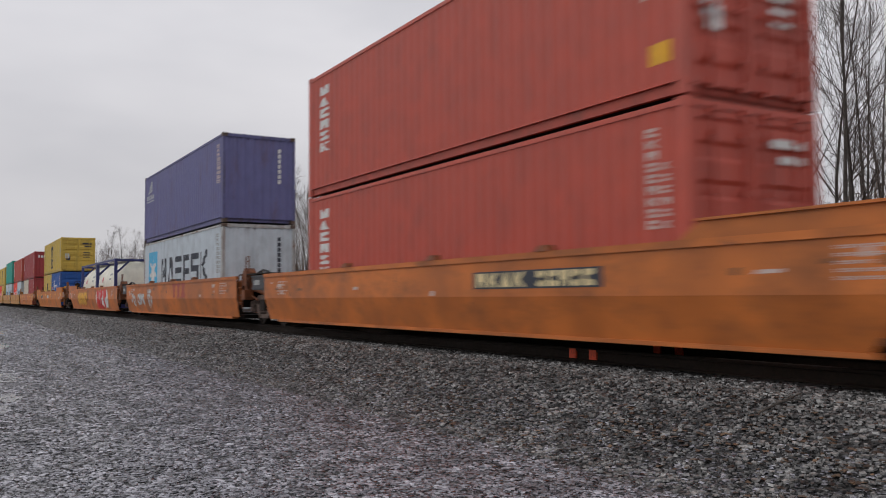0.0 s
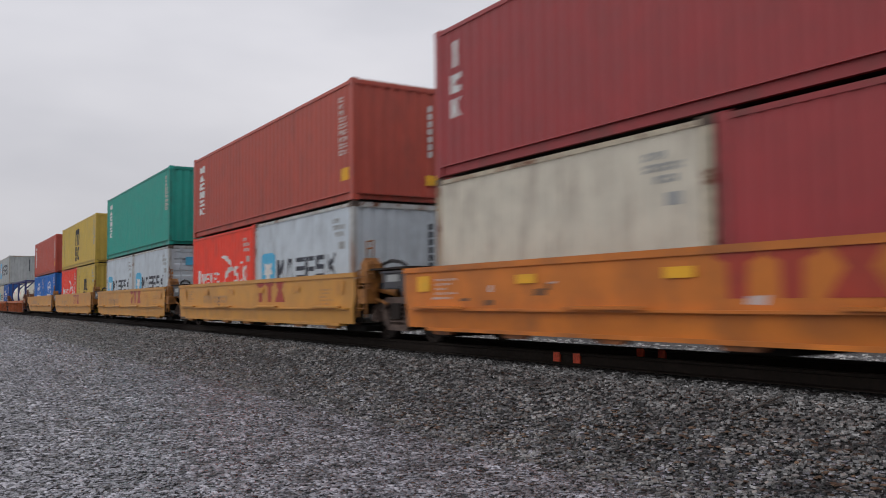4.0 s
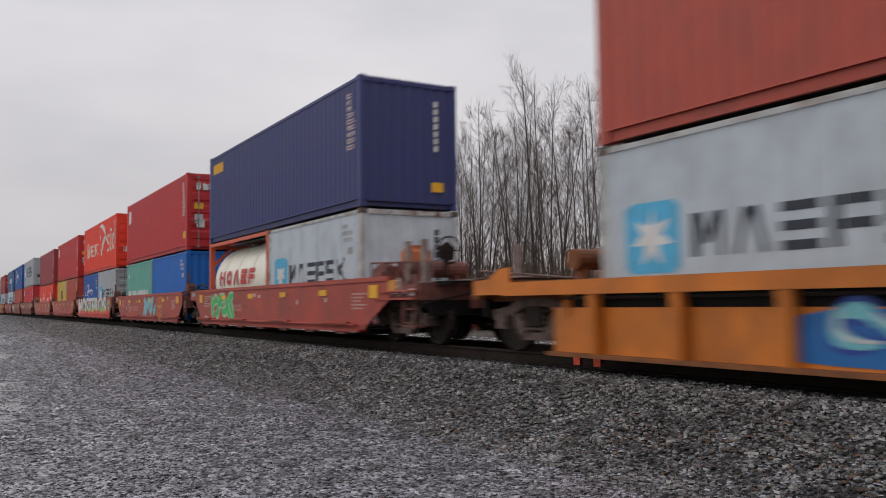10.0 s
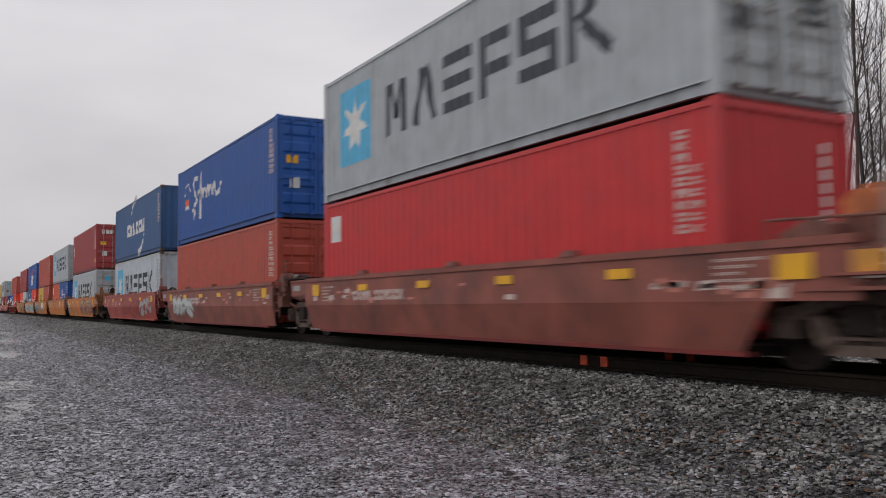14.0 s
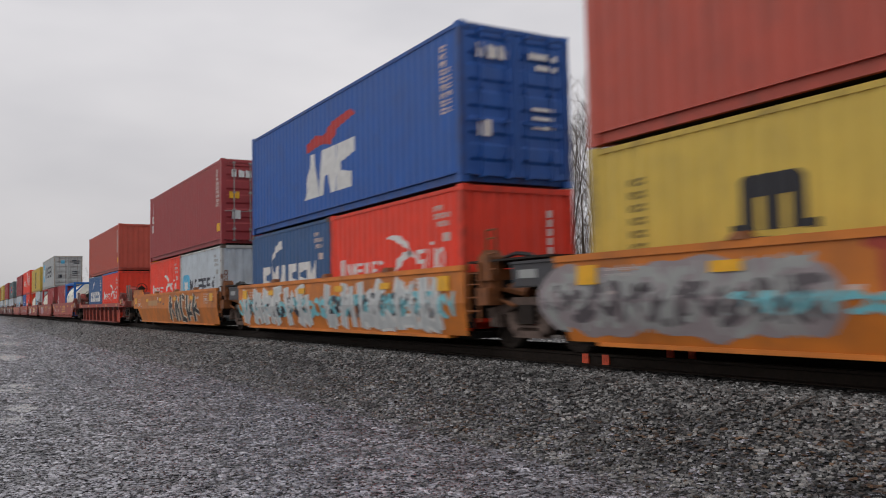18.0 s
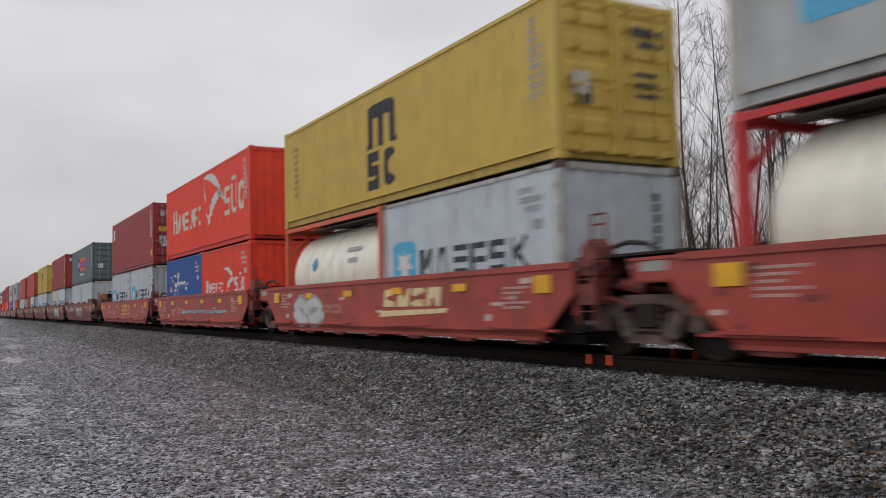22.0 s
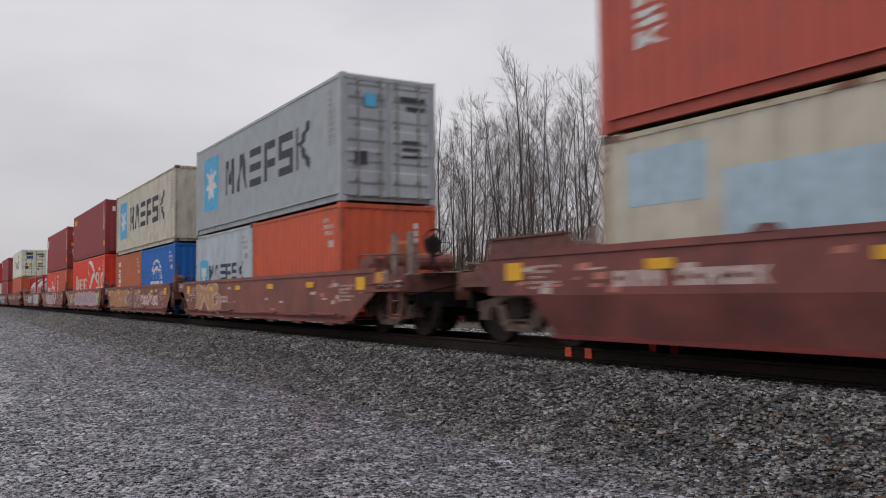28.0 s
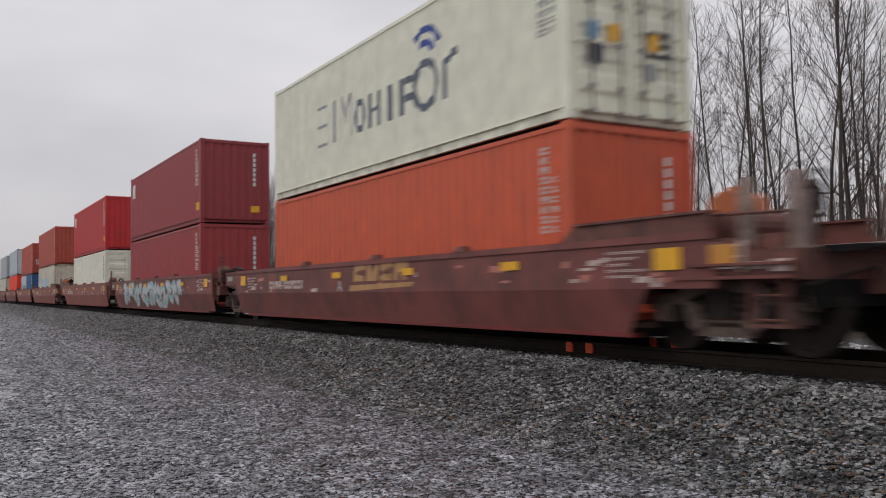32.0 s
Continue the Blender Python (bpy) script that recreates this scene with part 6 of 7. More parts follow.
TRAIN = [
    (-7.15, "plain", "orange", "F", box("40h", "brick", "upright", True), [box("40h", "brick", "upright", True)], [("plate", 1.75, "charcoal", 3.1, 0.27), ("numbers", 1.85)]),
    (-26.77, "plain", "orange", "", box("40h", "faded_navy", "slant"), [box("40h", "pale", "star")], [("tee_blocks", 0.53, "rust_red"), ("tag", -7.3, -6.5, ["pale_grey"], 0.55), ("tag", -6.0, -4.6, ["pale_grey"], 0.5), ("tag", -3.9, -3.1, ["pale_grey"], 0.8)]),
    (-46.5, "plain", "orange", "R", None, [tank("navy"), tank("navy")], [("tag", -5.4, -1.5, ["gold", "yellow"], 0.75), ("cloud", 1.9, 5.9, "white", 0.22, 1.3), ("slabs", 2.1, 5.7, "flame", "flame", 3)]),
    (-70.13, "plain", "amber", "FR", box("40s", "yellow", "comb", True), [box("20s", "royal", "script", True), box("20s", "yellow", "comb")], [("plate", -0.3, "pale_grey", 1.1, 0.22), ("plate", -5.4, "charcoal", 1.4, 0.25)]),
    (-91.97, "ledge", "amber", "F", box("40s", "maroon", "triple"), [box("20s", "maroon", ""), box("20s", "beige", "")], [("tee_blocks", 0.2, "rust_red")]),
    (-107.53, "ledge", "yellow", "", box("40s", "brick", "upright"), [box("20s", "pale", "star"), box("20s", "scarlet", "bird")], [("tee_blocks", 0.95, "rust_red"), ("letter", -2.35, "E")]),
    (-122.96, "ledge", "yellow", "", box("40h", "green", "upright"), [box("20s", "pale", "star", True), box("20s", "pale", "star")], [("tee_blocks", 0.85, "rust_red"), ("letter", -2.6, "D")]),
    (-138.43, "ledge", "yellow", "", box("40s", "yellow", "comb"), [box("20s", "yellow", "comb"), box("20s", "scarlet", "bird")], [("tee_blocks", 0.9, "rust_red"), ("letter", -2.4, "C")]),
    (-153.84, "ledge", "yellow", "R", box("40s", "brick", "upright"), [box("20s", "blue", "globe"), box("20s", "blue", "globe")], [("letter", -0.6, "B"), ("plate", -4.0, "ochre", 2.4, 0.26)]),
    (-173.5, "ribbed", "rust", "F", None, [tank("navy"), tank("navy")], []),
    (-189.42, "ribbed", "rust", "", box("40h", "worn_silver", "star"), [box("20s", "royal", "script"), box("20s", "beige", "star")], []),
    (-205.53, "ribbed", "amber", "R", box("40s", "yellow", "comb", True), [box("20s", "brick", "upright"), box("20s", "pale", "star")], []),
    (-225.47, "ribbed", "amber", "FR", box("40h", "brick", "", True), [box("20s", "royal", "script"), box("20s", "pale", "star")], [("field", -2.9, 3.3, "azure", 0.1, 0.7), ("tag", -2.7, 3.0, ["blue", "aqua", "pale_grey"], 0.6)]),
    (-245.42, "foot", "oxide", "F", box("40h", "navy", "label"), [box("20s", "pale", "star"), tank("orange", "cream", "letters")], [("tag", -4.6, -2.4, ["mint", "green"], 0.85)]),
    (-260.87, "foot", "oxide", "", box("40h", "red", "square", True), [box("20s", "blue", ""), box("20s", "teal", "tealrow")], [("letter", -3.7, "C"), ("crest", 2.9, "gold"), ("tag", -0.2, 2.0, ["smoke", "aqua"], 0.85)]),
    (-276.3, "foot", "oxide", "", box("40h", "scarlet", "bird", True), [box("20s", "silver", "star", True), box("20s", "royal", "script")], [("tag", -6.1, 6.2, ["charcoal", "smoke"], 0.95), ("word", -5.9, "MOSTEROS", "white", 1.36), ("fringe", -6.0, 6.2, "flame", 0.6), ("fringe", -5.4, 6.0, "lime", 0.66)]),
    (-291.71, "foot", "oxide", "", box("40h", "red", "square", True), [box("20s", "brick", "", True), box("20s", "yellow", "comb")], [("letter", -4.3, "E"), ("tag", 1.9, 3.5, ["rust_red"], 0.6)]),
    (-307.28, "foot", "oxide", "R", box("40h", "wine", ""), [box("20s", "scarlet", "bird"), box("20s", "scarlet", "bird")], [("letter", -2.2, "A"), ("crest", 3.0, "gold")]),
    (-327.11, "plain", "brown", "F", box("40h", "silver", "star", True), [box("40h", "red", "square")], []),
    (-342.79, "plain", "brown", "", box("40h", "royal", "script", True), [box("40h", "brick", "", True)], [("tag", -5.4, -2.4, ["smoke", "pale_grey"], 0.6)]),
    (-358.31, "plain", "red", "R", box("40h", "petrol", "swoosh"), [box("40h", "pale", "star")], [("letter", -4.0, "A"), ("tag", -1.6, 2.4, ["maroon", "rust_red"], 0.7), ("tag", 3.0, 5.4, ["rust_red", "smoke"], 0.75)]),
    (-378.21, "plain", "amber", "F", box("40h", "maroon", "triple", True), [box("40h", "silver", "star", True)], [("cloud", 0.75, 6.8, "purple", 0.24, 1.3), ("slabs", 0.95, 6.2, "lime", "rust_red", 6), ("tag", -6.5, -5.2, ["charcoal", "pale_grey"], 0.8)]),
    (-393.86, "plain", "amber", "", box("40h", "silver", "star", True), [box("20s", "royal", "script"), box("20s", "orange", "square")], [("tee_blocks", -2.4, "rust_red"), ("plate", 2.6, "cream", 0.5, 0.5)]),
    (-409.57, "plain", "amber", "", box("40h", "brick", "", True), [box("20s", "brick", "", True), box("20s", "yellow", "comb")], [("cloud", -7.0, -2.1, "ash", 0.22, 1.3), ("tag", -6.8, -2.3, ["smoke"], 0.9), ("tag", -6.7, -2.4, ["slate"], 0.55), ("tag", -3.4, -1.0, ["aqua"], 0.25), ("tee_blocks", -1.85, "rust_red"), ("cloud", 0.55, 3.9, "aqua", 0.55, 1.3), ("cloud", 0.6, 3.7, "ivory", 0.72, 1.298)]),
    (-425.23, "plain", "amber", "", box("40h", "royal", "eagle", True), [box("20s", "scarlet", "bird"), box("20s", "petrol", "swoosh")], [("tag", -6.6, -0.4, ["aqua"], 0.5), ("slabs", -6.2, -0.6, "white", "pale_grey", 6), ("tag", -5.8, -0.9, ["charcoal"], 0.5), ("tag", -0.4, 6.1, ["aqua"], 0.5), ("slabs", 0.2, 5.8, "white", "pale_grey", 6), ("tag", 0.4, 5.6, ["charcoal"], 0.5)]),
    (-440.90, "plain", "amber", "R", box("40h", "maroon", "triple", True), [box("20s", "pale", "star"), box("20s", "scarlet", "bird")], [("slabs", -0.75, 4.2, "ivory", "black", 5), ("plate", -5.0, "ochre", 2.0, 0.22)]),
    (-461.97, "ribbed", "red", "FR", box("40s", "brick", ""), [box("20s", "scarlet", "bird", False, "tarp"), box("20s", "petrol", "swoosh")], []),
    (-482.75, "foot", "red", "F", None, [tank("blue", "cream", "plain"), box("20s", "maroon", "triple")], [("rail_blocks", 0.4, "gold"), ("letter", -2.4, "A")]),
    (-498.54, "foot", "red", "", box("40h", "worn_silver", "star", True), [box("20s", "maroon", "", True), tank("red", "cream", "plain")], [("cloud", -3.7, -1.3, "pale_grey", 0.3, 1.12), ("tag", -3.5, -1.5, ["smoke", "lilac"], 0.7), ("plate", 1.4, "gold", 0.6, 0.5)]),
    (-513.95, "foot", "red", "", box("40s", "yellow", "comb", True), [box("20s", "pale", "star"), tank("orange", "cream", "plain")], [("rail_blocks", 0.6, "cream"), ("tag", -4.6, -2.8, ["smoke", "pale_grey"], 0.8)]),
    (-529.40, "foot", "red", "", box("40h", "scarlet", "bird"), [box("20s", "scarlet", "bird"), box("20s", "royal", "script")], [("letter", -3.6, "C"), ("tag", -1.9, 4.4, ["aqua"], 0.12)]),
    (-544.68, "foot", "red", "R", box("40h", "maroon", "square", True), [box("20s", "pale", "star"), box("20s", "pale", "star")], [("rail_blocks", -0.8, "gold"), ("letter", -3.4, "B")]),
    (-565.66, "plain", "dark_brown", "F", box("40s", "slate", "twobox", True), [box("20s", "pale", ""), box("20s", "pale", "")], [("tag", -0.6, 2.8, ["pale_grey"], 0.7)]),
    (-583.50, "plain", "dark_brown", "", box("40h", "maroon", "triple"), [box("20s", "pale", "star"), box("20s", "beige", "star")], [("tag", -0.4, 3.6, ["smoke", "pale_grey"], 0.75)]),
    (-601.56, "plain", "dark_brown", "", box("40h", "yellow", "comb"), [box("20s", "pale", "star"), box("20s", "pale", "star")], []),
    (-619.73, "plain", "dark_brown", "", box("40h", "brick", ""), [box("20s", "pale", "star"), box("20s", "maroon", "")], [("plate", -2.4, "rust_red", 0.5, 0.7)]),
    (-637.44, "plain", "dark_brown", "R", box("40h", "brick", "upright", True), [box("40s", "beige", "patches")], []),
    (-658.20, "foot", "brown", "F", box("40h", "silver", "star", True), [box("20s", "orange", ""), box("20s", "pale", "star")], [("tag", -4.8, -2.2, ["pink", "ochre"], 0.95)]),
    (-673.44, "foot", "brown", "", box("40h", "beige", "star"), [box("20s", "blue", "globe"), box("20s", "rusty_orange", "upright")], [("field", -6.0, -1.7, "ochre", 0.27, 1.22), ("tag", -5.8, -2.2, ["tan"], 0.8), ("slabs", -1.8, 1.4, "faded", "brick", 4), ("tag", 1.6, 4.6, ["blush"], 0.5)]),
    (-689.01, "foot", "brown", "", box("40h", "wine", "label"), [box("40h", "scarlet", "bird")], [("cloud", -3.2, 5.6, "lilac", 0.28, 1.23), ("slabs", -3.0, 5.4, "blush", "lilac", 8), ("tag", -2.6, 5.0, ["sea"], 0.5), ("tag", -5.0, -3.9, ["mint"], 0.8), ("tag", 5.0, 6.0, ["mint"], 0.8)]),
    (-704.45, "foot", "brown", "", box("40h", "maroon", "square", True), [box("20s", "orange", "upright"), box("20s", "scarlet", "bird")], [("tag", -3.8, 2.6, ["pale_grey", "pink", "smoke"], 0.9)]),
    (-719.95, "foot", "brown", "R", None, [tank("red", "silver", "letters"), tank("red", "silver", "letters")], [("field", 1.26, 5.26, "pale_grey", 0.27, 1.24), ("tag", 1.4, 3.6, ["aqua"], 0.8), ("tag", -3.4, -0.4, ["ochre", "pale_grey"], 0.8)]),
    (-741.59, "plain", "dark_brown", "F", box("40h", "reefer_white", "monitor", True), [box("40h", "orange", "")], [("letter", -1.4, "A"), ("rail_blocks", -0.6, "ochre")]),
    (-761.24, "plain", "dark_brown", "", box("40h", "wine", "square"), [box("40h", "maroon", "")], [("tag", -6.0, 4.6, ["smoke", "pale_grey", "aqua"], 0.95)]),
    (-780.44, "plain", "brown", "R", box("40h", "red", "square"), [box("40h", "cream", "", True)], []),
    (-803.45, "plain", "brown", "F", box("40h", "brick", ""), [box("40h", "beige", "patches")], []),
    (-821.65, "plain", "brown", "", box("40h", "brick", "", True), [box("20s", "petrol", ""), box("20s", "pale", "star")], []),
    (-839.65, "plain", "dark_brown", "", box("40h", "pale", ""), [box("40h", "scarlet", "")], []),
    (-857.65, "plain", "dark_brown", "R", box("40h", "silver", "", True), [box("40h", "beige", "")], []),
]

CAR_SAYS = {"plain": "smooth-sided", "ledge": "ledge-sided", "foot": "ledge-sided", "ribbed": "rib-sided"}
CAR_TONE = {"orange": "stained orange", "amber": "amber orange", "yellow": "yellow", "rust": "rusty orange", "oxide": "oxide-red", "red": "red",
            "brown": "grimy brown", "dark_brown": "dark brown"}


def make_train():
    for k, (lead, kind, paint, ends, upper, lower, marks) in enumerate(TRAIN):
        mid = lead - 6.096
        ahead = TRAIN[k - 1][0] - 12.192 if k else lead + 11.6
        behind = TRAIN[k + 1][0] if k + 1 < len(TRAIN) else lead - 12.192 - 8
        fx, rx = (lead + ahead) / 2 - mid, (lead - 12.192 + behind) / 2 - mid
        tone = CAR_TONE[paint]
        painted = any(m[0] in ("tag", "word") for m in marks)
        load = "under stacked containers" if upper else "under two tank containers" if all(b[0] == "tank" for b in lower) else "under a tank and a box"
        car = well_car(kind, paint, fx, rx, "F" in ends, "R" in ends, f"{tone} {CAR_SAYS[kind]} well car{' with graffiti' if painted else ''} {load}", marks)
        MOVING.append((car, mid, TRACK, RAIL))
        x, z, h = lead, RAIL + FLOOR, 0
        for b in lower:
            if b[0] == "tank":
                ob, L, H = tank_container(b[1], b[2], b[3], "in a well car")
            else:
                ob, L, H = container(b[1], b[2], b[3], b[4], "in a well car", len(b) > 5)
            MOVING.append((ob, x - L / 2, TRACK, z))
            x -= L + 0.076
            h = max(h, H)
        if upper:
            ob, L, H = container(upper[1], upper[2], upper[3], upper[4], "stacked on top")
            MOVING.append((ob, mid, TRACK, z + h + 0.03))


make_train()


# ---- ground, track and woods ----
def smooth_step(a, b, x):
    t = min(max((x - a) / (b - a), 0), 1)
    return t * t * (3 - 2 * t)


BED = RAIL - 0.21     # ballast between the ties


def ground_height(x, y):
    """The lot, the ballast bank and the land behind the track."""
    h = 0.0
    near = smooth_step(4.9, 7.0, y)
    h += near * BED
    far = smooth_step(10.7, 12.6, y)
    h -= far * (BED - 0.1)
    h += 0.5 * smooth_step(15, 40, y)
    if -120 < x < 15 and -6 < y < 7:
        h += 0.012 * noise.noise((x * 0.5, y * 0.8, 0)) * (1 - smooth_step(5.5, 7, y))
    return h


def ground_material():
    m = bpy.data.materials.new("wet_gravel")
    m.use_nodes = True
    n, l = m.node_tree.nodes, m.node_tree.links
    b = n["Principled BSDF"]
    geo = n.new("ShaderNodeNewGeometry")
    cells = n.new("ShaderNodeTexVoronoi")
    cells.inputs["Scale"].default_value = 24
    l.new(geo.outputs["Position"], cells.inputs["Vector"])
    tint = n.new("ShaderNodeValToRGB")
    e = tint.color_ramp.elements
    e[0].position, e[0].color = 0.0, (0.006, 0.006, 0.006, 1)
    e[1].position, e[1].color = 1.0, (0.20, 0.195, 0.20, 1)
    e.new(0.6).color = (0.030, 0.030, 0.031, 1)
    sep = n.new("ShaderNodeSeparateColor")
    l.new(cells.outputs["Color"], sep.inputs[0])
    l.new(sep.outputs[0], tint.inputs[0])
    broad = n.new("ShaderNodeTexNoise")
    broad.inputs["Scale"].default_value, broad.inputs["Detail"].default_value = 0.35, 6
    l.new(geo.outputs["Position"], broad.inputs["Vector"])
    mud = n.new("ShaderNodeMapRange")
    mud.inputs[1].default_value, mud.inputs[2].default_value, mud.inputs[4].default_value = 0.45, 0.75, 0.5
    l.new(broad.outputs[0], mud.inputs[0])
    mix = n.new("ShaderNodeMix")
    mix.data_type = "RGBA"
    l.new(mud.outputs[0], mix.inputs[0])
    l.new(tint.outputs[0], mix.inputs[6])
    mix.inputs[7].default_value = (0.05, 0.047, 0.043, 1)
    axes = n.new("ShaderNodeSeparateXYZ")
    l.new(geo.outputs["Position"], axes.inputs[0])
    edge = n.new("ShaderNodeMapRange")
    edge.inputs[1].default_value, edge.inputs[2].default_value = 19.0, 22.0
    l.new(axes.outputs[1], edge.inputs[0])
    litter = n.new("ShaderNodeMix")
    litter.data_type = "RGBA"
    l.new(edge.outputs[0], litter.inputs[0])
    l.new(mix.outputs[2], litter.inputs[6])
    litter.inputs[7].default_value = (0.085, 0.062, 0.042, 1)
    bed = n.new("ShaderNodeMath")      # oiled grime between and beside the rails, with the train's shade painted in
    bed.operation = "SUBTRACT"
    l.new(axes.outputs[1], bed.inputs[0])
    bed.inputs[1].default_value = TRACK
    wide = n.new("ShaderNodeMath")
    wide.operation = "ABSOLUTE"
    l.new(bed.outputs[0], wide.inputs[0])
    oil_shade = n.new("ShaderNodeMapRange")
    oil_shade.inputs[1].default_value, oil_shade.inputs[2].default_value = 1.55, 1.05
    l.new(wide.outputs[0], oil_shade.inputs[0])
    oily_shade = n.new("ShaderNodeMix")
    oily_shade.data_type = "RGBA"
    l.new(oil_shade.outputs[0], oily_shade.inputs[0])
    l.new(litter.outputs[2], oily_shade.inputs[6])
    oily_shade.inputs[7].default_value = (0.011, 0.010, 0.009, 1)
    l.new(oily_shade.outputs[2], b.inputs["Base Color"])
    wet = n.new("ShaderNodeMapRange")
    wet.inputs[1].default_value, wet.inputs[2].default_value = 0.35, 0.65
    wet.inputs[3].default_value, wet.inputs[4].default_value = 0.75, 0.42
    l.new(broad.outputs[0], wet.inputs[0])
    l.new(wet.outputs[0], b.inputs["Roughness"])
    fine = n.new("ShaderNodeTexNoise")
    fine.inputs["Scale"].default_value, fine.inputs["Detail"].default_value = 60, 3
    l.new(geo.outputs["Position"], fine.inputs["Vector"])
    add = n.new("ShaderNodeMath")
    add.operation = "MULTIPLY_ADD"
    add.inputs[1].default_value = -1.0
    l.new(cells.outputs["Distance"], add.inputs[0])
    l.new(fine.outputs[0], add.inputs[2])
    bp = n.new("ShaderNodeBump")
    bp.inputs["Strength"].default_value, bp.inputs["Distance"].default_value = 0.9, 0.03
    l.new(add.outputs[0], bp.inputs["Height"])
    l.new(bp.outputs[0], b.inputs["Normal"])
    return m


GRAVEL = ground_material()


def make_ground():
    xs = [-2500, -1200, -600, -400, -300, -240] + list(np.arange(-200, -60, 4.0)) + list(np.arange(-60, 12, 0.8)) + [14, 20, 30, 60, 120, 300, 800, 2500]
    ys = [-2500, -800, -300, -120, -60, -30] + list(np.arange(-20, 4, 1.0)) + list(np.arange(4, 13.2, 0.3)) + [14, 15, 17, 20, 25, 30, 40, 60, 120, 300, 800, 2500]
    verts, faces = [], []
    for y in ys:
        for x in xs:
            z = ground_height(x, y)
            verts.append((x, y, z))
    w = len(xs)
    for j in range(len(ys) - 1):
        for i in range(w - 1):
            a = j * w + i
            faces.append((a, a + 1, a + w + 1, a + w))
    me = bpy.data.meshes.new("ground")
    me.from_pydata(verts, [], faces)
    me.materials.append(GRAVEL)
    for p in me.polygons:
        p.use_smooth = True
    return tagged(new("ground", me), "wet grey gravel lot rising to the ballast bank", "ground", kind="structure")


make_ground()


def stone_material(name, ramp, rough):
    m = bpy.data.materials.new(name)
    m.use_nodes = True
    n, l = m.node_tree.nodes, m.node_tree.links
    b = n["Principled BSDF"]
    geo = n.new("ShaderNodeNewGeometry")
    tint = n.new("ShaderNodeValToRGB")
    e = tint.color_ramp.elements
    e[0].position, e[0].color = 0.0, (*ramp[0], 1)
    e[1].position, e[1].color = 1.0, (*ramp[-1], 1)
    for k, c in enumerate(ramp[1:-1]):
        e.new((k + 1) / (len(ramp) - 1)).color = (*c, 1)
    l.new(geo.outputs["Random Per Island"], tint.inputs[0])
    mottle = n.new("ShaderNodeTexNoise")
    mottle.inputs["Scale"].default_value, mottle.inputs["Detail"].default_value, mottle.inputs["Roughness"].default_value = 2.2, 5, 0.65
    l.new(geo.outputs["Position"], mottle.inputs["Vector"])
    damp = n.new("ShaderNodeMapRange")
    damp.inputs[1].default_value, damp.inputs[2].default_value, damp.inputs[3].default_value, damp.inputs[4].default_value = 0.36, 0.64, 0.52, 1.5
    l.new(mottle.outputs[0], damp.inputs[0])
    shade = n.new("ShaderNodeVectorMath")
    shade.operation = "SCALE"
    l.new(tint.outputs[0], shade.inputs[0])
    l.new(damp.outputs[0], shade.inputs["Scale"])
    l.new(shade.outputs[0], b.inputs["Base Color"])
    soak = n.new("ShaderNodeMapRange")
    soak.inputs[3].default_value, soak.inputs[4].default_value = rough + 0.2, max(rough - 0.1, 0.04)
    soak.inputs[1].default_value, soak.inputs[2].default_value = 0.3, 0.7
    l.new(mottle.outputs[0], soak.inputs[0])
    l.new(soak.outputs[0], b.inputs["Roughness"])
    fine = n.new("ShaderNodeTexNoise")
    fine.inputs["Scale"].default_value = 90
    l.new(geo.outputs["Position"], fine.inputs["Vector"])
    bp = n.new("ShaderNodeBump")
    bp.inputs["Strength"].default_value, bp.inputs["Distance"].default_value = 0.25, 0.004
    l.new(fine.outputs[0], bp.inputs["Height"])
    l.new(bp.outputs[0], b.inputs["Normal"])
    return m


BALLAST = stone_material("wet_ballast", ((0.012, 0.012, 0.012), (0.122, 0.120, 0.116), (0.205, 0.201, 0.195), (0.315, 0.310, 0.30)), 0.22)
PEBBLE = stone_material("wet_lot_gravel", ((0.012, 0.012, 0.013), (0.148, 0.147, 0.164), (0.27, 0.268, 0.298), (0.42, 0.417, 0.455)), 0.16)
# PALE: colour raised to paint in the sky's sheen on the wet verge
PALE = stone_material("pale_verge_gravel", ((0.10, 0.10, 0.10), (0.34, 0.335, 0.325), (0.46, 0.455, 0.44), (0.62, 0.61, 0.59)), 0.3)
LITTER = stone_material("dead_leaf_litter", ((0.03, 0.018, 0.012), (0.07, 0.04, 0.025), (0.11, 0.065, 0.04), (0.16, 0.10, 0.06)), 0.5)


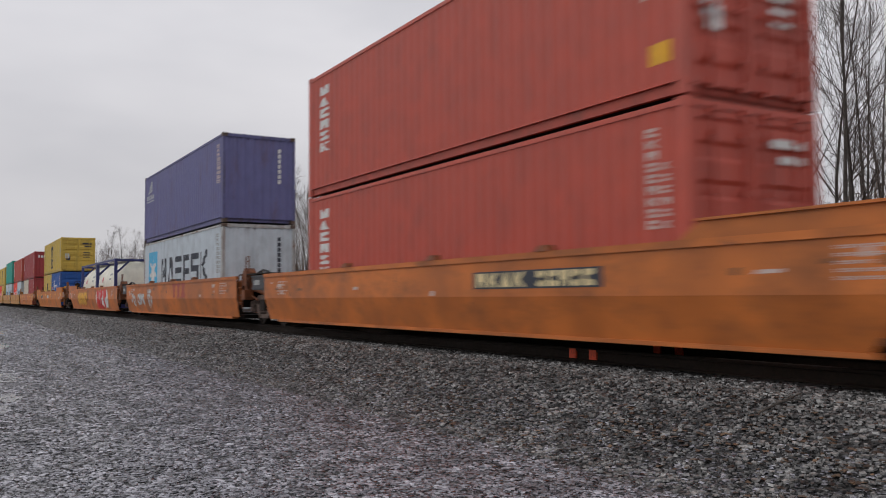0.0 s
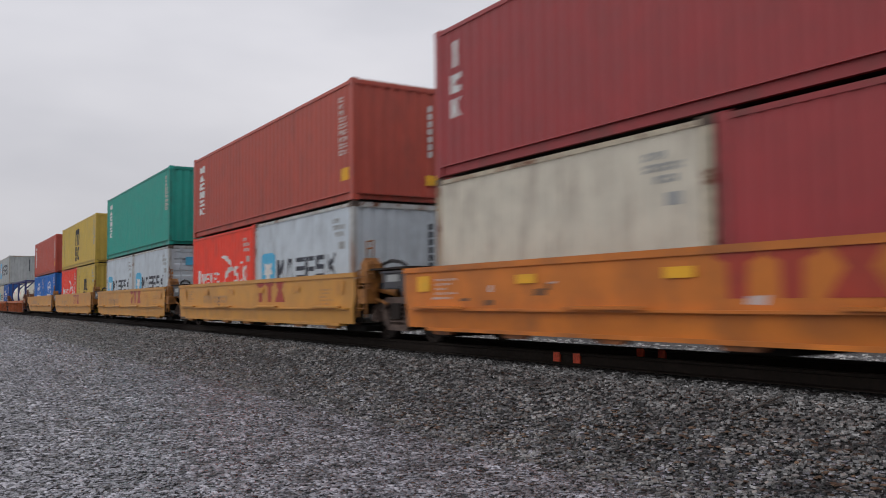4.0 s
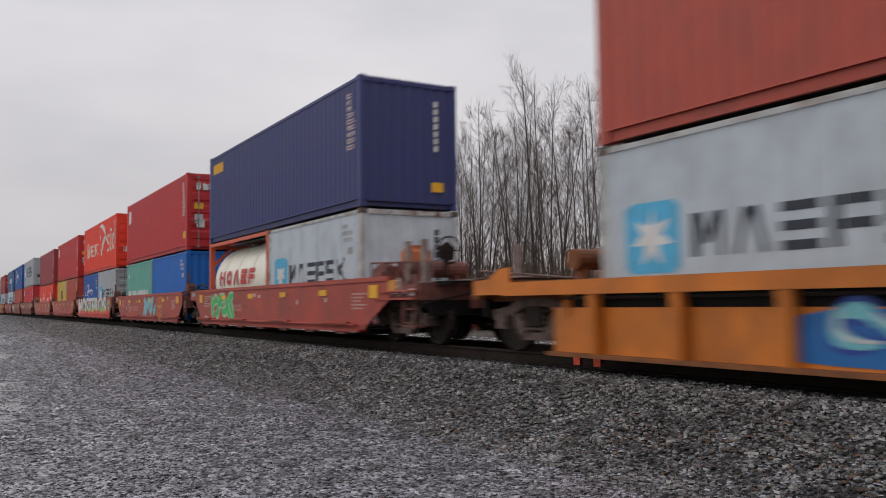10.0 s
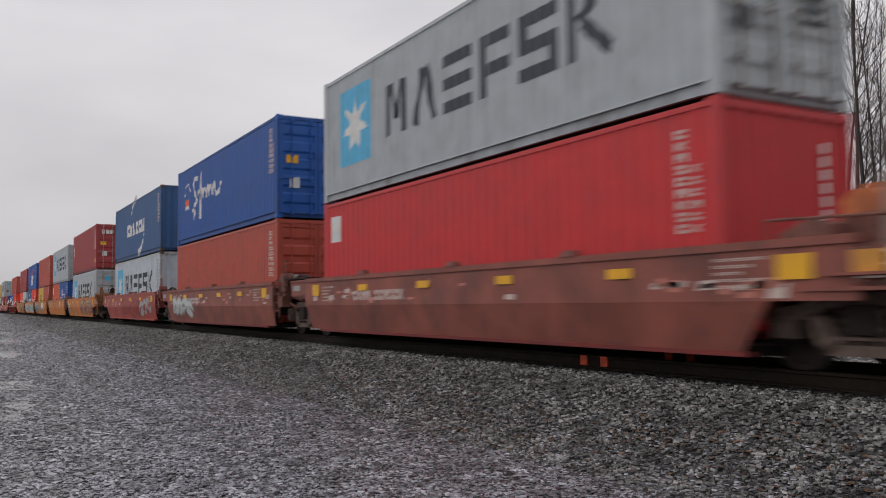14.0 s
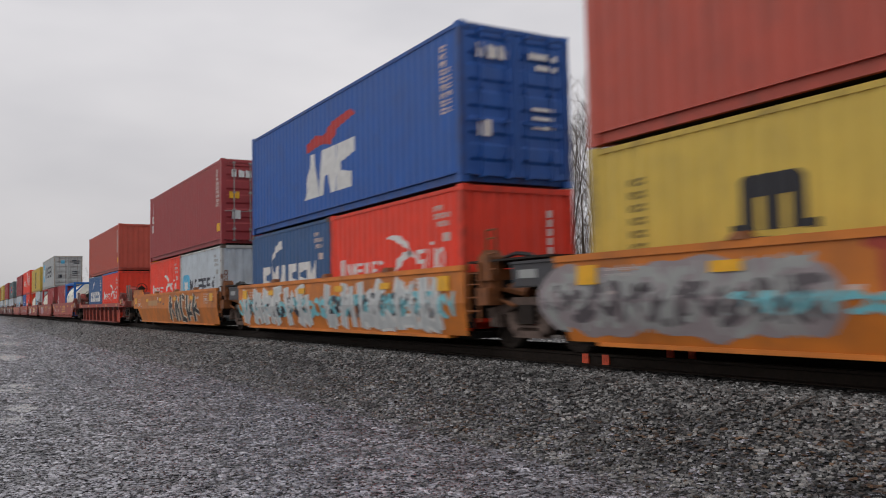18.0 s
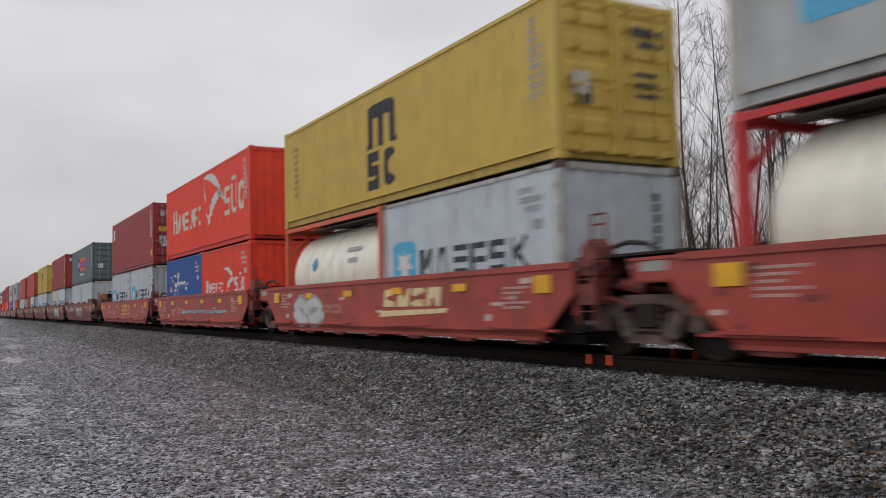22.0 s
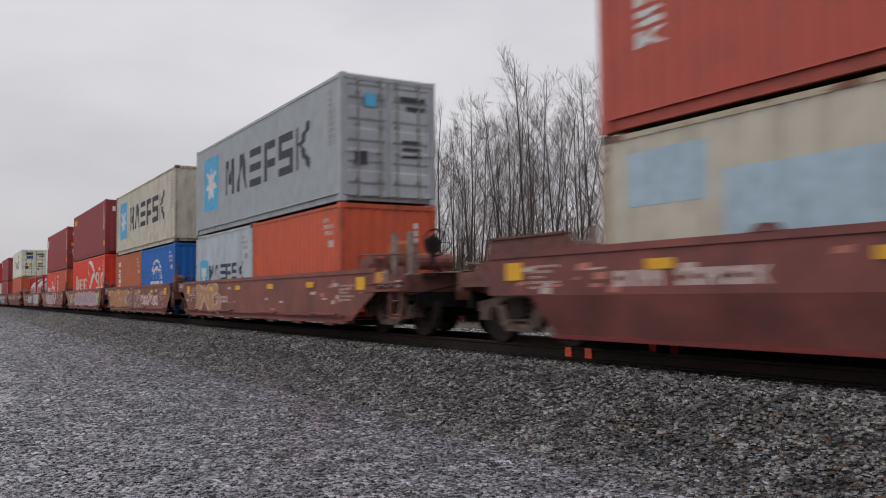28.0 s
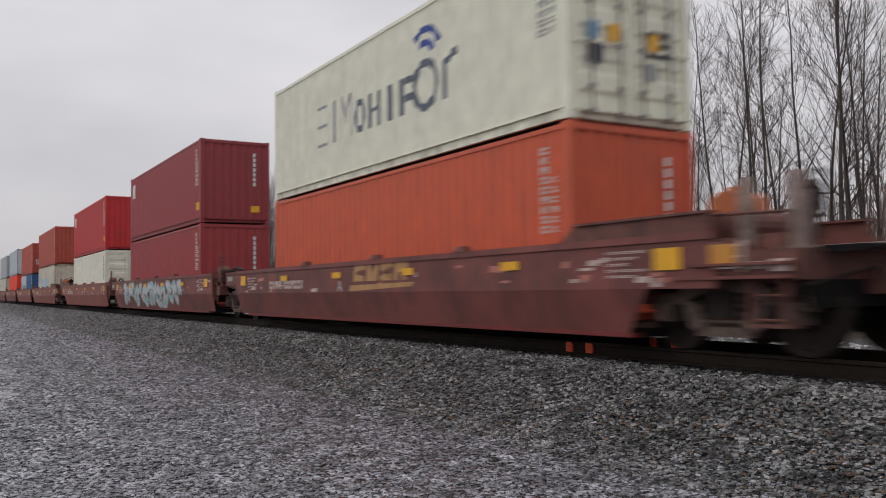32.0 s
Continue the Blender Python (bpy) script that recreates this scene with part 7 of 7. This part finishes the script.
def scatter(name, label, spots, sizes, rng, mat, chips, flat_by=0.42):
    """Broken stones as one mesh: each a skewed lump of eight corners or, as chips, a flat flake of seven."""
    n = len(spots)
    if chips:
        base = np.array([(-1, -1, -1), (1, -1, -1), (1, 1, -1), (-1, 1, -1), (-0.9, -0.8, 1), (0.9, -0.9, 1), (0.1, 0.9, 1)], float) * 0.5
        shell = ((4, 5, 6), (0, 1, 5, 4), (1, 2, 6, 5), (2, 3, 6), (3, 0, 4, 6))
    else:
        base = np.array([(-1, -1, -1), (1, -1, -1), (1, 1, -1), (-1, 1, -1), (-1, -1, 1), (1, -1, 1), (1, 1, 1), (-1, 1, 1)], float) * 0.5
        shell = ((4, 5, 6, 7), (0, 1, 5, 4), (1, 2, 6, 5), (2, 3, 7, 6), (3, 0, 4, 7))
    c = len(base)
    v = base[None] * np.array([1.25, 0.8, 1.0]) * rng.uniform(0.45, 1.0, (n, c, 3)) * np.array([1, 1, flat_by])
    ang = rng.uniform(0, math.tau, n)
    tip = rng.uniform(-0.2, 0.2, n) if chips else rng.uniform(-0.45, 0.45, n)
    ca, sa, ct, st = np.cos(ang), np.sin(ang), np.cos(tip), np.sin(tip)
    x, y, z = v[..., 0], v[..., 1], v[..., 2]
    y, z = y * ct[:, None] - z * st[:, None], y * st[:, None] + z * ct[:, None]
    x, y = x * ca[:, None] - y * sa[:, None], x * sa[:, None] + y * ca[:, None]
    v = np.stack([x, y, z], -1) * sizes[:, None, None] * 1.5 + spots[:, None, :]
    flat = np.array([i for f in shell for i in f])
    starts = np.cumsum([0] + [len(f) for f in shell])
    f = (flat[None] + c * np.arange(n)[:, None]).reshape(-1)
    me = bpy.data.meshes.new(name)
    me.vertices.add(c * n)
    me.vertices.foreach_set("co", v.reshape(-1))
    me.loops.add(len(f))
    me.loops.foreach_set("vertex_index", f.astype(np.int32))
    me.polygons.add(len(shell) * n)
    me.polygons.foreach_set("loop_start", (starts[:-1][None] + starts[-1] * np.arange(n)[:, None]).reshape(-1).astype(np.int32))
    me.update(calc_edges=True)
    me.shade_flat()
    me.materials.append(mat)
    return tagged(new(name, me), label, "gravel", kind="stuff")


def make_stones():
    """Loose stones over the ground before the track, fewer to the square metre as they lie farther off."""
    rng = np.random.default_rng(5)
    hv = np.vectorize(ground_height)
    n = 66000
    x = -2.2 - 62 * rng.uniform(0.0, 1.0, n) ** 1.6
    x[:7000] = rng.uniform(-140, -60, 7000)
    y = 7.74 - 2.7 * rng.uniform(0, 1, n) ** 1.1
    spots = np.stack([x, y, hv(x, y) + rng.uniform(0.0, 0.022, n)], -1)
    scatter("ballast_stones", "wet dark grey crushed ballast stones on the bank", spots, rng.uniform(0.014, 0.036, n) * (1 - x / 90), rng, BALLAST, False, 0.5)
    n = 270000
    far = rng.uniform(5.5 ** 0.45, 62 ** 0.45, n) ** (1 / 0.45)
    way = np.radians(rng.uniform(-1.0, 60, n))
    x, y = -far * np.cos(way), far * np.sin(way)
    keep = y < 6.4 - 1.6 * rng.uniform(0, 1, n)
    x, y, far = x[keep], y[keep], far[keep]
    x = np.concatenate([x, rng.uniform(-170, -58, 16000)])
    y = np.concatenate([y, rng.uniform(-1.5, 6.0, 16000)])
    far = np.hypot(x, y)
    spots = np.stack([x, y, hv(x, y) + rng.uniform(0.0, 0.012, len(x))], -1)
    scatter("lot_gravel", "flat wet grey gravel flakes on the lot", spots, rng.uniform(0.012, 0.046, len(x)) * (0.85 + far / 40), rng, PEBBLE, True, 0.17)
    n = 2600
    x = -3 - 55 * rng.uniform(0, 1, n) ** 1.4
    y = rng.normal(5.75, 0.3, n) + 0.25 * np.sin(x * 0.9)
    spots = np.stack([x, y, hv(x, y) + 0.02], -1)
    scatter("leaf_litter", "brown dead leaves and bark caught at the foot of the bank", spots, rng.uniform(0.015, 0.05, n), rng, LITTER, True, 0.2)
    n = 9000
    x = 3 - 75 * rng.uniform(0, 1, n) ** 1.3
    y = rng.uniform(10.4, 19.5, n)
    spots = np.stack([x, y, hv(x, y) + 0.01], -1)
    scatter("verge_gravel", "pale gravel beyond the track, the sky's sheen in its colour", spots, rng.uniform(0.04, 0.13, n), rng, PALE, True, 0.35)

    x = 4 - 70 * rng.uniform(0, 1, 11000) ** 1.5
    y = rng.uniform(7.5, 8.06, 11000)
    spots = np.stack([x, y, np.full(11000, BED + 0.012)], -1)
    scatter("oily_ballast", "oiled ballast stones beside the rail, train's shade in their colour", spots, rng.uniform(0.02, 0.042, 11000), rng, OILY_SHADE, False)


# near-black tones hold the shade beneath the train besides oiled grime
OILY_SHADE = stone_material("oily_ballast", ((0.005, 0.005, 0.005), (0.010, 0.009, 0.009), (0.02, 0.018, 0.017), (0.06, 0.055, 0.05)), 0.6)
make_stones()
# bed sheet whose dark colour is oiled grime plus shade from the cars
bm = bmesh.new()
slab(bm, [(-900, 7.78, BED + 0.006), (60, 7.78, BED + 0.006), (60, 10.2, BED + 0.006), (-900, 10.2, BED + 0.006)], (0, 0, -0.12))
tagged(part("ballast_bed", bm, surface("oily_shaded_bed", (0.011, 0.010, 0.009), 0.85, grain=0.4, grain_size=30, stain=(0.03, 0.027, 0.024), stain_amount=0.5, stain_size=0.2,
                                       bump=0.8, gloss=0.15)), "oiled ballast bed under the track, train's shade in its colour", "track bed", kind="structure")

WATER = bpy.data.materials.new("rain_water")
WATER.use_nodes = True
WATER.node_tree.nodes["Principled BSDF"].inputs["Base Color"].default_value = (0.09, 0.085, 0.08, 1)
WATER.node_tree.nodes["Principled BSDF"].inputs["Roughness"].default_value = 0.16


def puddle(cx, cy, rx, ry, seed):
    rnd = random.Random(seed)
    bm = bmesh.new()
    n = 40
    off = [rnd.uniform(0, 9) for _ in range(3)]
    pts = []
    for k in range(n):
        a = math.tau * k / n
        r = 1 + 0.25 * math.sin(2 * a + off[0]) + 0.18 * math.sin(5 * a + off[1]) + 0.1 * math.sin(9 * a + off[2])
        x, y = cx + rx * r * math.cos(a), cy + ry * r * math.sin(a)
        pts.append((x, y, 0.0095))
    slab(bm, pts, (0, 0, -0.05))
    ob = part("puddle", bm, WATER, None)
    tagged(ob, "shallow rain puddle on the gravel lot", "puddle", "puddles on the lot", "structure")


for i, (cx, cy, rx, ry) in enumerate(((-19.6, 1.0, 0.9, 0.45), (-15.6, 0.9, 0.5, 0.28), (-33, 1.6, 2.0, 0.5), (-46, 2.2, 3.4, 0.5), (-13.9, 0.7, 0.4, 0.2), (-60, 2.6, 4.5, 0.5))):
    puddle(cx, cy, rx, ry, i)

WOOD = surface("tarred_tie_wood", (0.014, 0.012, 0.011), 0.85, gloss=0.2, grain=0.3, grain_size=20, stain=(0.03, 0.026, 0.024), stain_amount=0.7, stain_size=0.2)
RAILSTEEL = surface("brown_rail_steel", (0.022, 0.015, 0.011), 0.8, 0.0, gloss=0.2, grain=0.25, grain_size=20, stain=(0.04, 0.03, 0.026), stain_amount=0.6, stain_size=0.4)
ORANGE = surface("orange_marking_paint", (0.75, 0.09, 0.03), 0.6, grain=0.2, grain_size=30, vary=0.0)


def make_track():
    for k, sy in enumerate((-1, 1)):
        bm = bmesh.new()
        y = TRACK + sy * 0.7525
        x0, x1 = -900, 60
        prof = [(-0.075, RAIL - 0.186), (0.075, RAIL - 0.186), (0.075, RAIL - 0.172), (0.012, RAIL - 0.155), (0.010, RAIL - 0.05), (0.037, RAIL - 0.038), (0.037, RAIL - 0.008), (0.025, RAIL),
                (-0.025, RAIL), (-0.037, RAIL - 0.008), (-0.037, RAIL - 0.038), (-0.010, RAIL - 0.05), (-0.012, RAIL - 0.155), (-0.075, RAIL - 0.172)]
        slab(bm, [(x0, y + a, z) for a, z in prof], (x1 - x0, 0, 0))
        rail = part(f"rail", bm, RAILSTEEL)
        tagged(rail, "rust-brown steel rail with orange paint marks", "rail", "rails of the track", "structure")
        for cx in ((-9.90, -9.45) if sy < 0 else (-9.70, -9.25)):
            bm = bmesh.new()
            quad_box(bm, cx - 0.075, cx + 0.075, y - 0.041, y - 0.0105, RAIL - 0.155, RAIL - 0.012)
            part("paint_mark", bm, ORANGE, rail, "bright orange paint mark")
    bm = bmesh.new()
    tie = mesh_of("tie", lambda b: quad_box(b, -0.11, 0.11, -1.3, 1.3, -0.17, 0))
    track = tagged(new("track_ties"), "dark tarred wooden ties half sunk in ballast", "railway ties", kind="structure")
    x = 3.0
    n = 0
    while x > -150:
        if n < 240:
            put("tie", tie, WOOD, track, pose(x, TRACK, RAIL - 0.186 - 0.004))
        else:
            quad_box(bm, x - 0.11, x + 0.11, TRACK - 1.3, TRACK + 1.3, RAIL - 0.36, RAIL - 0.19)
        x -= 0.52
        n += 1
    far = part("far_ties", bm, WOOD, track)
    tagged(far, kind="stuff")


make_track()

BARK = surface("wet_grey_bark", (0.085, 0.072, 0.062), 0.85, grain=0.3, grain_size=6, stain=(0.04, 0.034, 0.03), stain_amount=0.7, stain_size=0.5, streak=3, vary=0.2)
TWIG = surface("bare_twigs", (0.10, 0.078, 0.068), 0.85, grain=0.2, grain_size=4, vary=0.25)
BRUSH = surface("dead_brush", (0.13, 0.088, 0.06), 0.9, grain=0.3, grain_size=3, vary=0.25)


def limb(V, F, p, q, r0, r1, n):
    d = (q - p)
    if d.length < 1e-6:
        return
    d = d.normalized()
    s = d.orthogonal().normalized()
    u = d.cross(s)
    i = len(V)
    for c, r in ((p, r0), (q, r1)):
        for k in range(n):
            a = math.tau * k / n
            V.append(c + r * (math.cos(a) * s + math.sin(a) * u))
    for k in range(n):
        F.append((i + k, i + (k + 1) % n, i + n + (k + 1) % n, i + n + k))


def grow(seed, height, lean, stems):
    """A slender bare tree: straight trunks, boughs that sweep upwards, fine upright twigs."""
    rnd = random.Random(seed)
    TV, TF, BV, BF = [], [], [], []
    up = Vector((0, 0, 1))

    def bent(d, a):
        v = Vector((rnd.gauss(0, 1), rnd.gauss(0, 1), rnd.gauss(0, 1)))
        v -= v.dot(d) * d
        return (d * math.cos(a) + v.normalized() * math.sin(a)).normalized()

    def tip(p, q, r):
        """A twig that runs out to a point."""
        d = (q - p).normalized()
        s = d.orthogonal().normalized()
        u = d.cross(s)
        i = len(BV)
        for k in range(3):
            a = math.tau * k / 3
            BV.append(p + r * (math.cos(a) * s + math.sin(a) * u))
        BV.append(q)
        for k in range(3):
            BF.append((i + k, i + (k + 1) % 3, i + 3))

    def spray(p, d, length, r, rise):
        """A small branch of three lengths with twigs along it."""
        for k in range(3):
            d = (bent(d, rnd.uniform(0.03, 0.16)) + up * rise).normalized()
            q = p + d * length / 3
            limb(BV, BF, p, q, r, r * 0.75, 3)
            e = (bent(d, rnd.uniform(0.3, 0.7)) + up * 0.16).normalized()
            a = p.lerp(q, rnd.random())
            c = a + e * rnd.uniform(0.5, 1.2)
            tip(a, c, 0.0072)
            if k:
                f = (bent(e, rnd.uniform(0.3, 0.6)) + up * 0.15).normalized()
                o = a.lerp(c, rnd.uniform(0.3, 0.6))
                tip(o, o + f * rnd.uniform(0.25, 0.6), 0.0062)
            p, r = q, r * 0.75
        tip(p, p + d * rnd.uniform(0.4, 0.8), max(r, 0.0075))

    def bough(p, d, length, r):
        """A bough that leaves the trunk at a slant and sweeps upwards."""
        n = 5
        for k in range(n):
            d = (bent(d, rnd.uniform(0.02, 0.1)) + up * 0.11).normalized()
            q = p + d * length / n
            limb(BV, BF, p, q, r, r * 0.8, 3)
            for _ in range((0, 1, 1, 1, 2)[k]):
                e = (bent(d, rnd.uniform(0.45, 0.85)) + up * 0.08).normalized()
                spray(p.lerp(q, rnd.random()), e, length * rnd.uniform(0.28, 0.5) * (1 - 0.06 * k), r * 0.5, 0.03)
            p, r = q, r * 0.8
        spray(p, d, length * 0.25, r * 0.8, 0.08)

    def stem(p, d, tall, r):
        n = 12
        for k in range(n):
            d = (bent(d, rnd.uniform(0.0, 0.055)) + up * 0.03).normalized()
            q = p + d * tall / n
            limb(TV, TF, p, q, r, r * 0.86, 7)
            t = (k + 1) / n
            if t > 0.26:
                for _ in range(1 if t < 0.45 and rnd.random() < 0.5 else 2):
                    e = (bent(d, rnd.uniform(0.6, 1.0)) + up * 0.04).normalized()
                    bough(p.lerp(q, rnd.random()), e, tall * (0.29 * (1.05 - t) ** 0.6 + 0.045) * rnd.uniform(0.65, 1.15), max(r * 0.42, 0.014))
            p, r = q, r * 0.86
        spray(p, d, tall * 0.06, max(r, 0.014), 0.05)
    if stems == 1:
        stem(Vector((0, 0, -0.3)), bent(up, lean), height, 0.15)
    else:
        for k in range(stems):
            a = math.tau * (k + rnd.random() * 0.5) / stems
            t = rnd.uniform(0.06, 0.17)
            stem(Vector((0.15 * math.cos(a), 0.15 * math.sin(a), -0.3)), Vector((math.sin(t) * math.cos(a), math.sin(t) * math.sin(a), math.cos(t))), height * rnd.uniform(0.82, 1.0), 0.115)
    return TV, TF, BV, BF


def mesh_from(name, V, F, mat):
    me = bpy.data.meshes.new(name)
    me.from_pydata([tuple(v) for v in V], [], F)
    me.materials.append(mat)
    return me


TREES = []
for seed, (hgt, lean, stems) in enumerate(((15.6, 0.01, 1), (14.6, 0.03, 2), (15.0, 0.0, 3), (14.2, 0.06, 1), (14.8, 0.0, 2), (12.6, 0.03, 1), (13.2, 0.05, 2))):
    TV, TF, BV, BF = grow(seed + 3, hgt, lean, stems)
    TREES.append((mesh_from("trunk", TV, TF, BARK), mesh_from("bare_crown", BV, BF, TWIG), hgt))


def tree(kind, x, y, size, turn):
    a, b, h = TREES[kind]
    ob = tagged(new("bare_tree"), "tall leafless winter tree with thin grey branches behind the track", "tree", "trees behind the track")
    ob.matrix_basis = pose(x, y, ground_height(x, y), 0, 0, turn) @ Matrix.Diagonal((size, size, size, 1))
    for name, me in (("trunk", a), ("crown", b)):
        o = new(name, me)
        o.parent = ob


def make_woods():
    rnd = random.Random(11)
    for kind, x, y, size in ((0, -28.9, 30, 1.0), (1, -25.8, 30, 1.02), (2, -23.3, 29, 1.05), (4, -21.2, 30, 1.04), (3, -30.8, 31, 1.05), (0, -19.4, 29.5, 1.0),
                             (0, -33.3, 30, 0.95), (4, -35.2, 31, 0.95), (2, -38.9, 30, 0.95), (3, -41.1, 30.5, 1.05), (1, -43.8, 31, 1.0)):
        tree(kind, x, y, size, rnd.uniform(0, 360))
    x = -6.0
    while x > -330:
        step = 2.1 if x > -45 else 1.0 if x > -130 else 2.6 if x > -200 else 5.0
        x -= step * rnd.uniform(0.5, 1.5)
        y = rnd.uniform(27.5, 33) if rnd.random() < 0.36 else rnd.uniform(33, 50)
        tree(rnd.randrange(7), x, y, rnd.uniform(0.82, 1.0) * (1.0 if y < 34 else 1.1), rnd.uniform(0, 360))


make_woods()


def make_brush():
    """Tangles of dead undergrowth at the wood's edge, and thin saplings behind."""
    rnd = random.Random(23)
    forms = []
    for s in range(4):
        V, F = [], []
        for _ in range(80):
            p = Vector((rnd.gauss(0, 0.9), rnd.gauss(0, 0.7), -0.1))
            d = Vector((rnd.gauss(0, 0.35), rnd.gauss(0, 0.35), 1)).normalized()
            r = rnd.uniform(0.008, 0.02)
            for k in range(3):
                q = p + d * rnd.uniform(0.35, 0.9)
                limb(V, F, p, q, r, r * 0.7, 3)
                d = (d + Vector((rnd.gauss(0, 0.35), rnd.gauss(0, 0.35), rnd.gauss(0, 0.2)))).normalized()
                p, r = q, r * 0.7
        forms.append(mesh_from("brush_stems", V, F, BRUSH))
    x = -6.0
    while x > -160:
        x -= rnd.uniform(0.45, 1.1) * (1 if x > -80 else 2.4)
        y = rnd.uniform(23, 33)
        o = tagged(new("brush_clump", rnd.choice(forms)), "tangle of brown leafless undergrowth behind the track", "brush", kind="stuff")
        k = rnd.uniform(1.0, 1.9)
        o.matrix_basis = pose(x, y, ground_height(x, y), 0, 0, rnd.uniform(0, 360)) @ Matrix.Diagonal((k, k, k, 1))
    V, F = [], []
    for _ in range(5000):            # the wood's depth: poles and whips standing close behind one another
        x = -10 - 260 * rnd.random() ** 1.2
        y = rnd.uniform(48, 105)
        h = rnd.uniform(4.0, 9.5)
        p = Vector((x, y, ground_height(x, y) - 0.1))
        d = Vector((rnd.gauss(0, 0.07), rnd.gauss(0, 0.07), 1)).normalized()
        r = rnd.uniform(0.03, 0.09)
        q = p + d * h
        limb(V, F, p, q, r, r * 0.35, 3)
        for _ in range(5):
            a = p.lerp(q, rnd.uniform(0.1, 1.0))
            b = a + Vector((rnd.gauss(0, 0.8), rnd.gauss(0, 0.5), rnd.uniform(0.3, 1.3)))
            limb(V, F, a, b, r * 0.38, 0.016, 3)
    tagged(new("wood_depth", mesh_from("wood_depth", V, F, TWIG)), "grey-brown mass of bare poles deep in the wood", "wood", kind="stuff")
    V, F = [], []
    for _ in range(4200):
        x = -4 - 190 * rnd.random() ** 1.3
        y = rnd.uniform(31, 62)
        h = rnd.uniform(2.5, 8.0)
        p = Vector((x, y, ground_height(x, y) - 0.1))
        d = Vector((rnd.gauss(0, 0.12), rnd.gauss(0, 0.12), 1)).normalized()
        r = rnd.uniform(0.018, 0.05)
        for k in range(3):
            q = p + d * h / 3
            limb(V, F, p, q, r, r * 0.7, 3)
            for _ in range(2):
                a = p.lerp(q, rnd.random())
                b = a + Vector((rnd.gauss(0, 0.5), rnd.gauss(0, 0.5), rnd.uniform(0.3, 1.0)))
                limb(V, F, a, b, r * 0.4, r * 0.2, 3)
            d = (d + Vector((rnd.gauss(0, 0.1), rnd.gauss(0, 0.1), 0))).normalized()
            p, r = q, r * 0.7
    tagged(new("sapling_thicket", mesh_from("sapling_thicket", V, F, BRUSH)), "dense thicket of thin leafless saplings", "thicket", kind="stuff")


make_brush()

bm = bmesh.new()
for (x0, y0), (x1, y1), r in (((-5.21, 6.36), (-5.17, 6.62), 0.013), ((-5.17, 6.62), (-5.20, 6.94), 0.010), ((-5.17, 6.62), (-5.06, 6.76), 0.006)):
    rod(bm, (x0, y0, ground_height(x0, y0) + 0.05), (x1, y1, ground_height(x1, y1) + 0.05), r, 7, r * 0.75)
tagged(part("fallen_stick", bm, BARK), "dark wet fallen stick lying on the ballast stones", "stick")


# ---- motion ----
def motions():
    for thing, x, y, z in MOVING:
        walk(thing, [(t, pose(x + gone(t), y, z)) for t in RIDE])


motions()
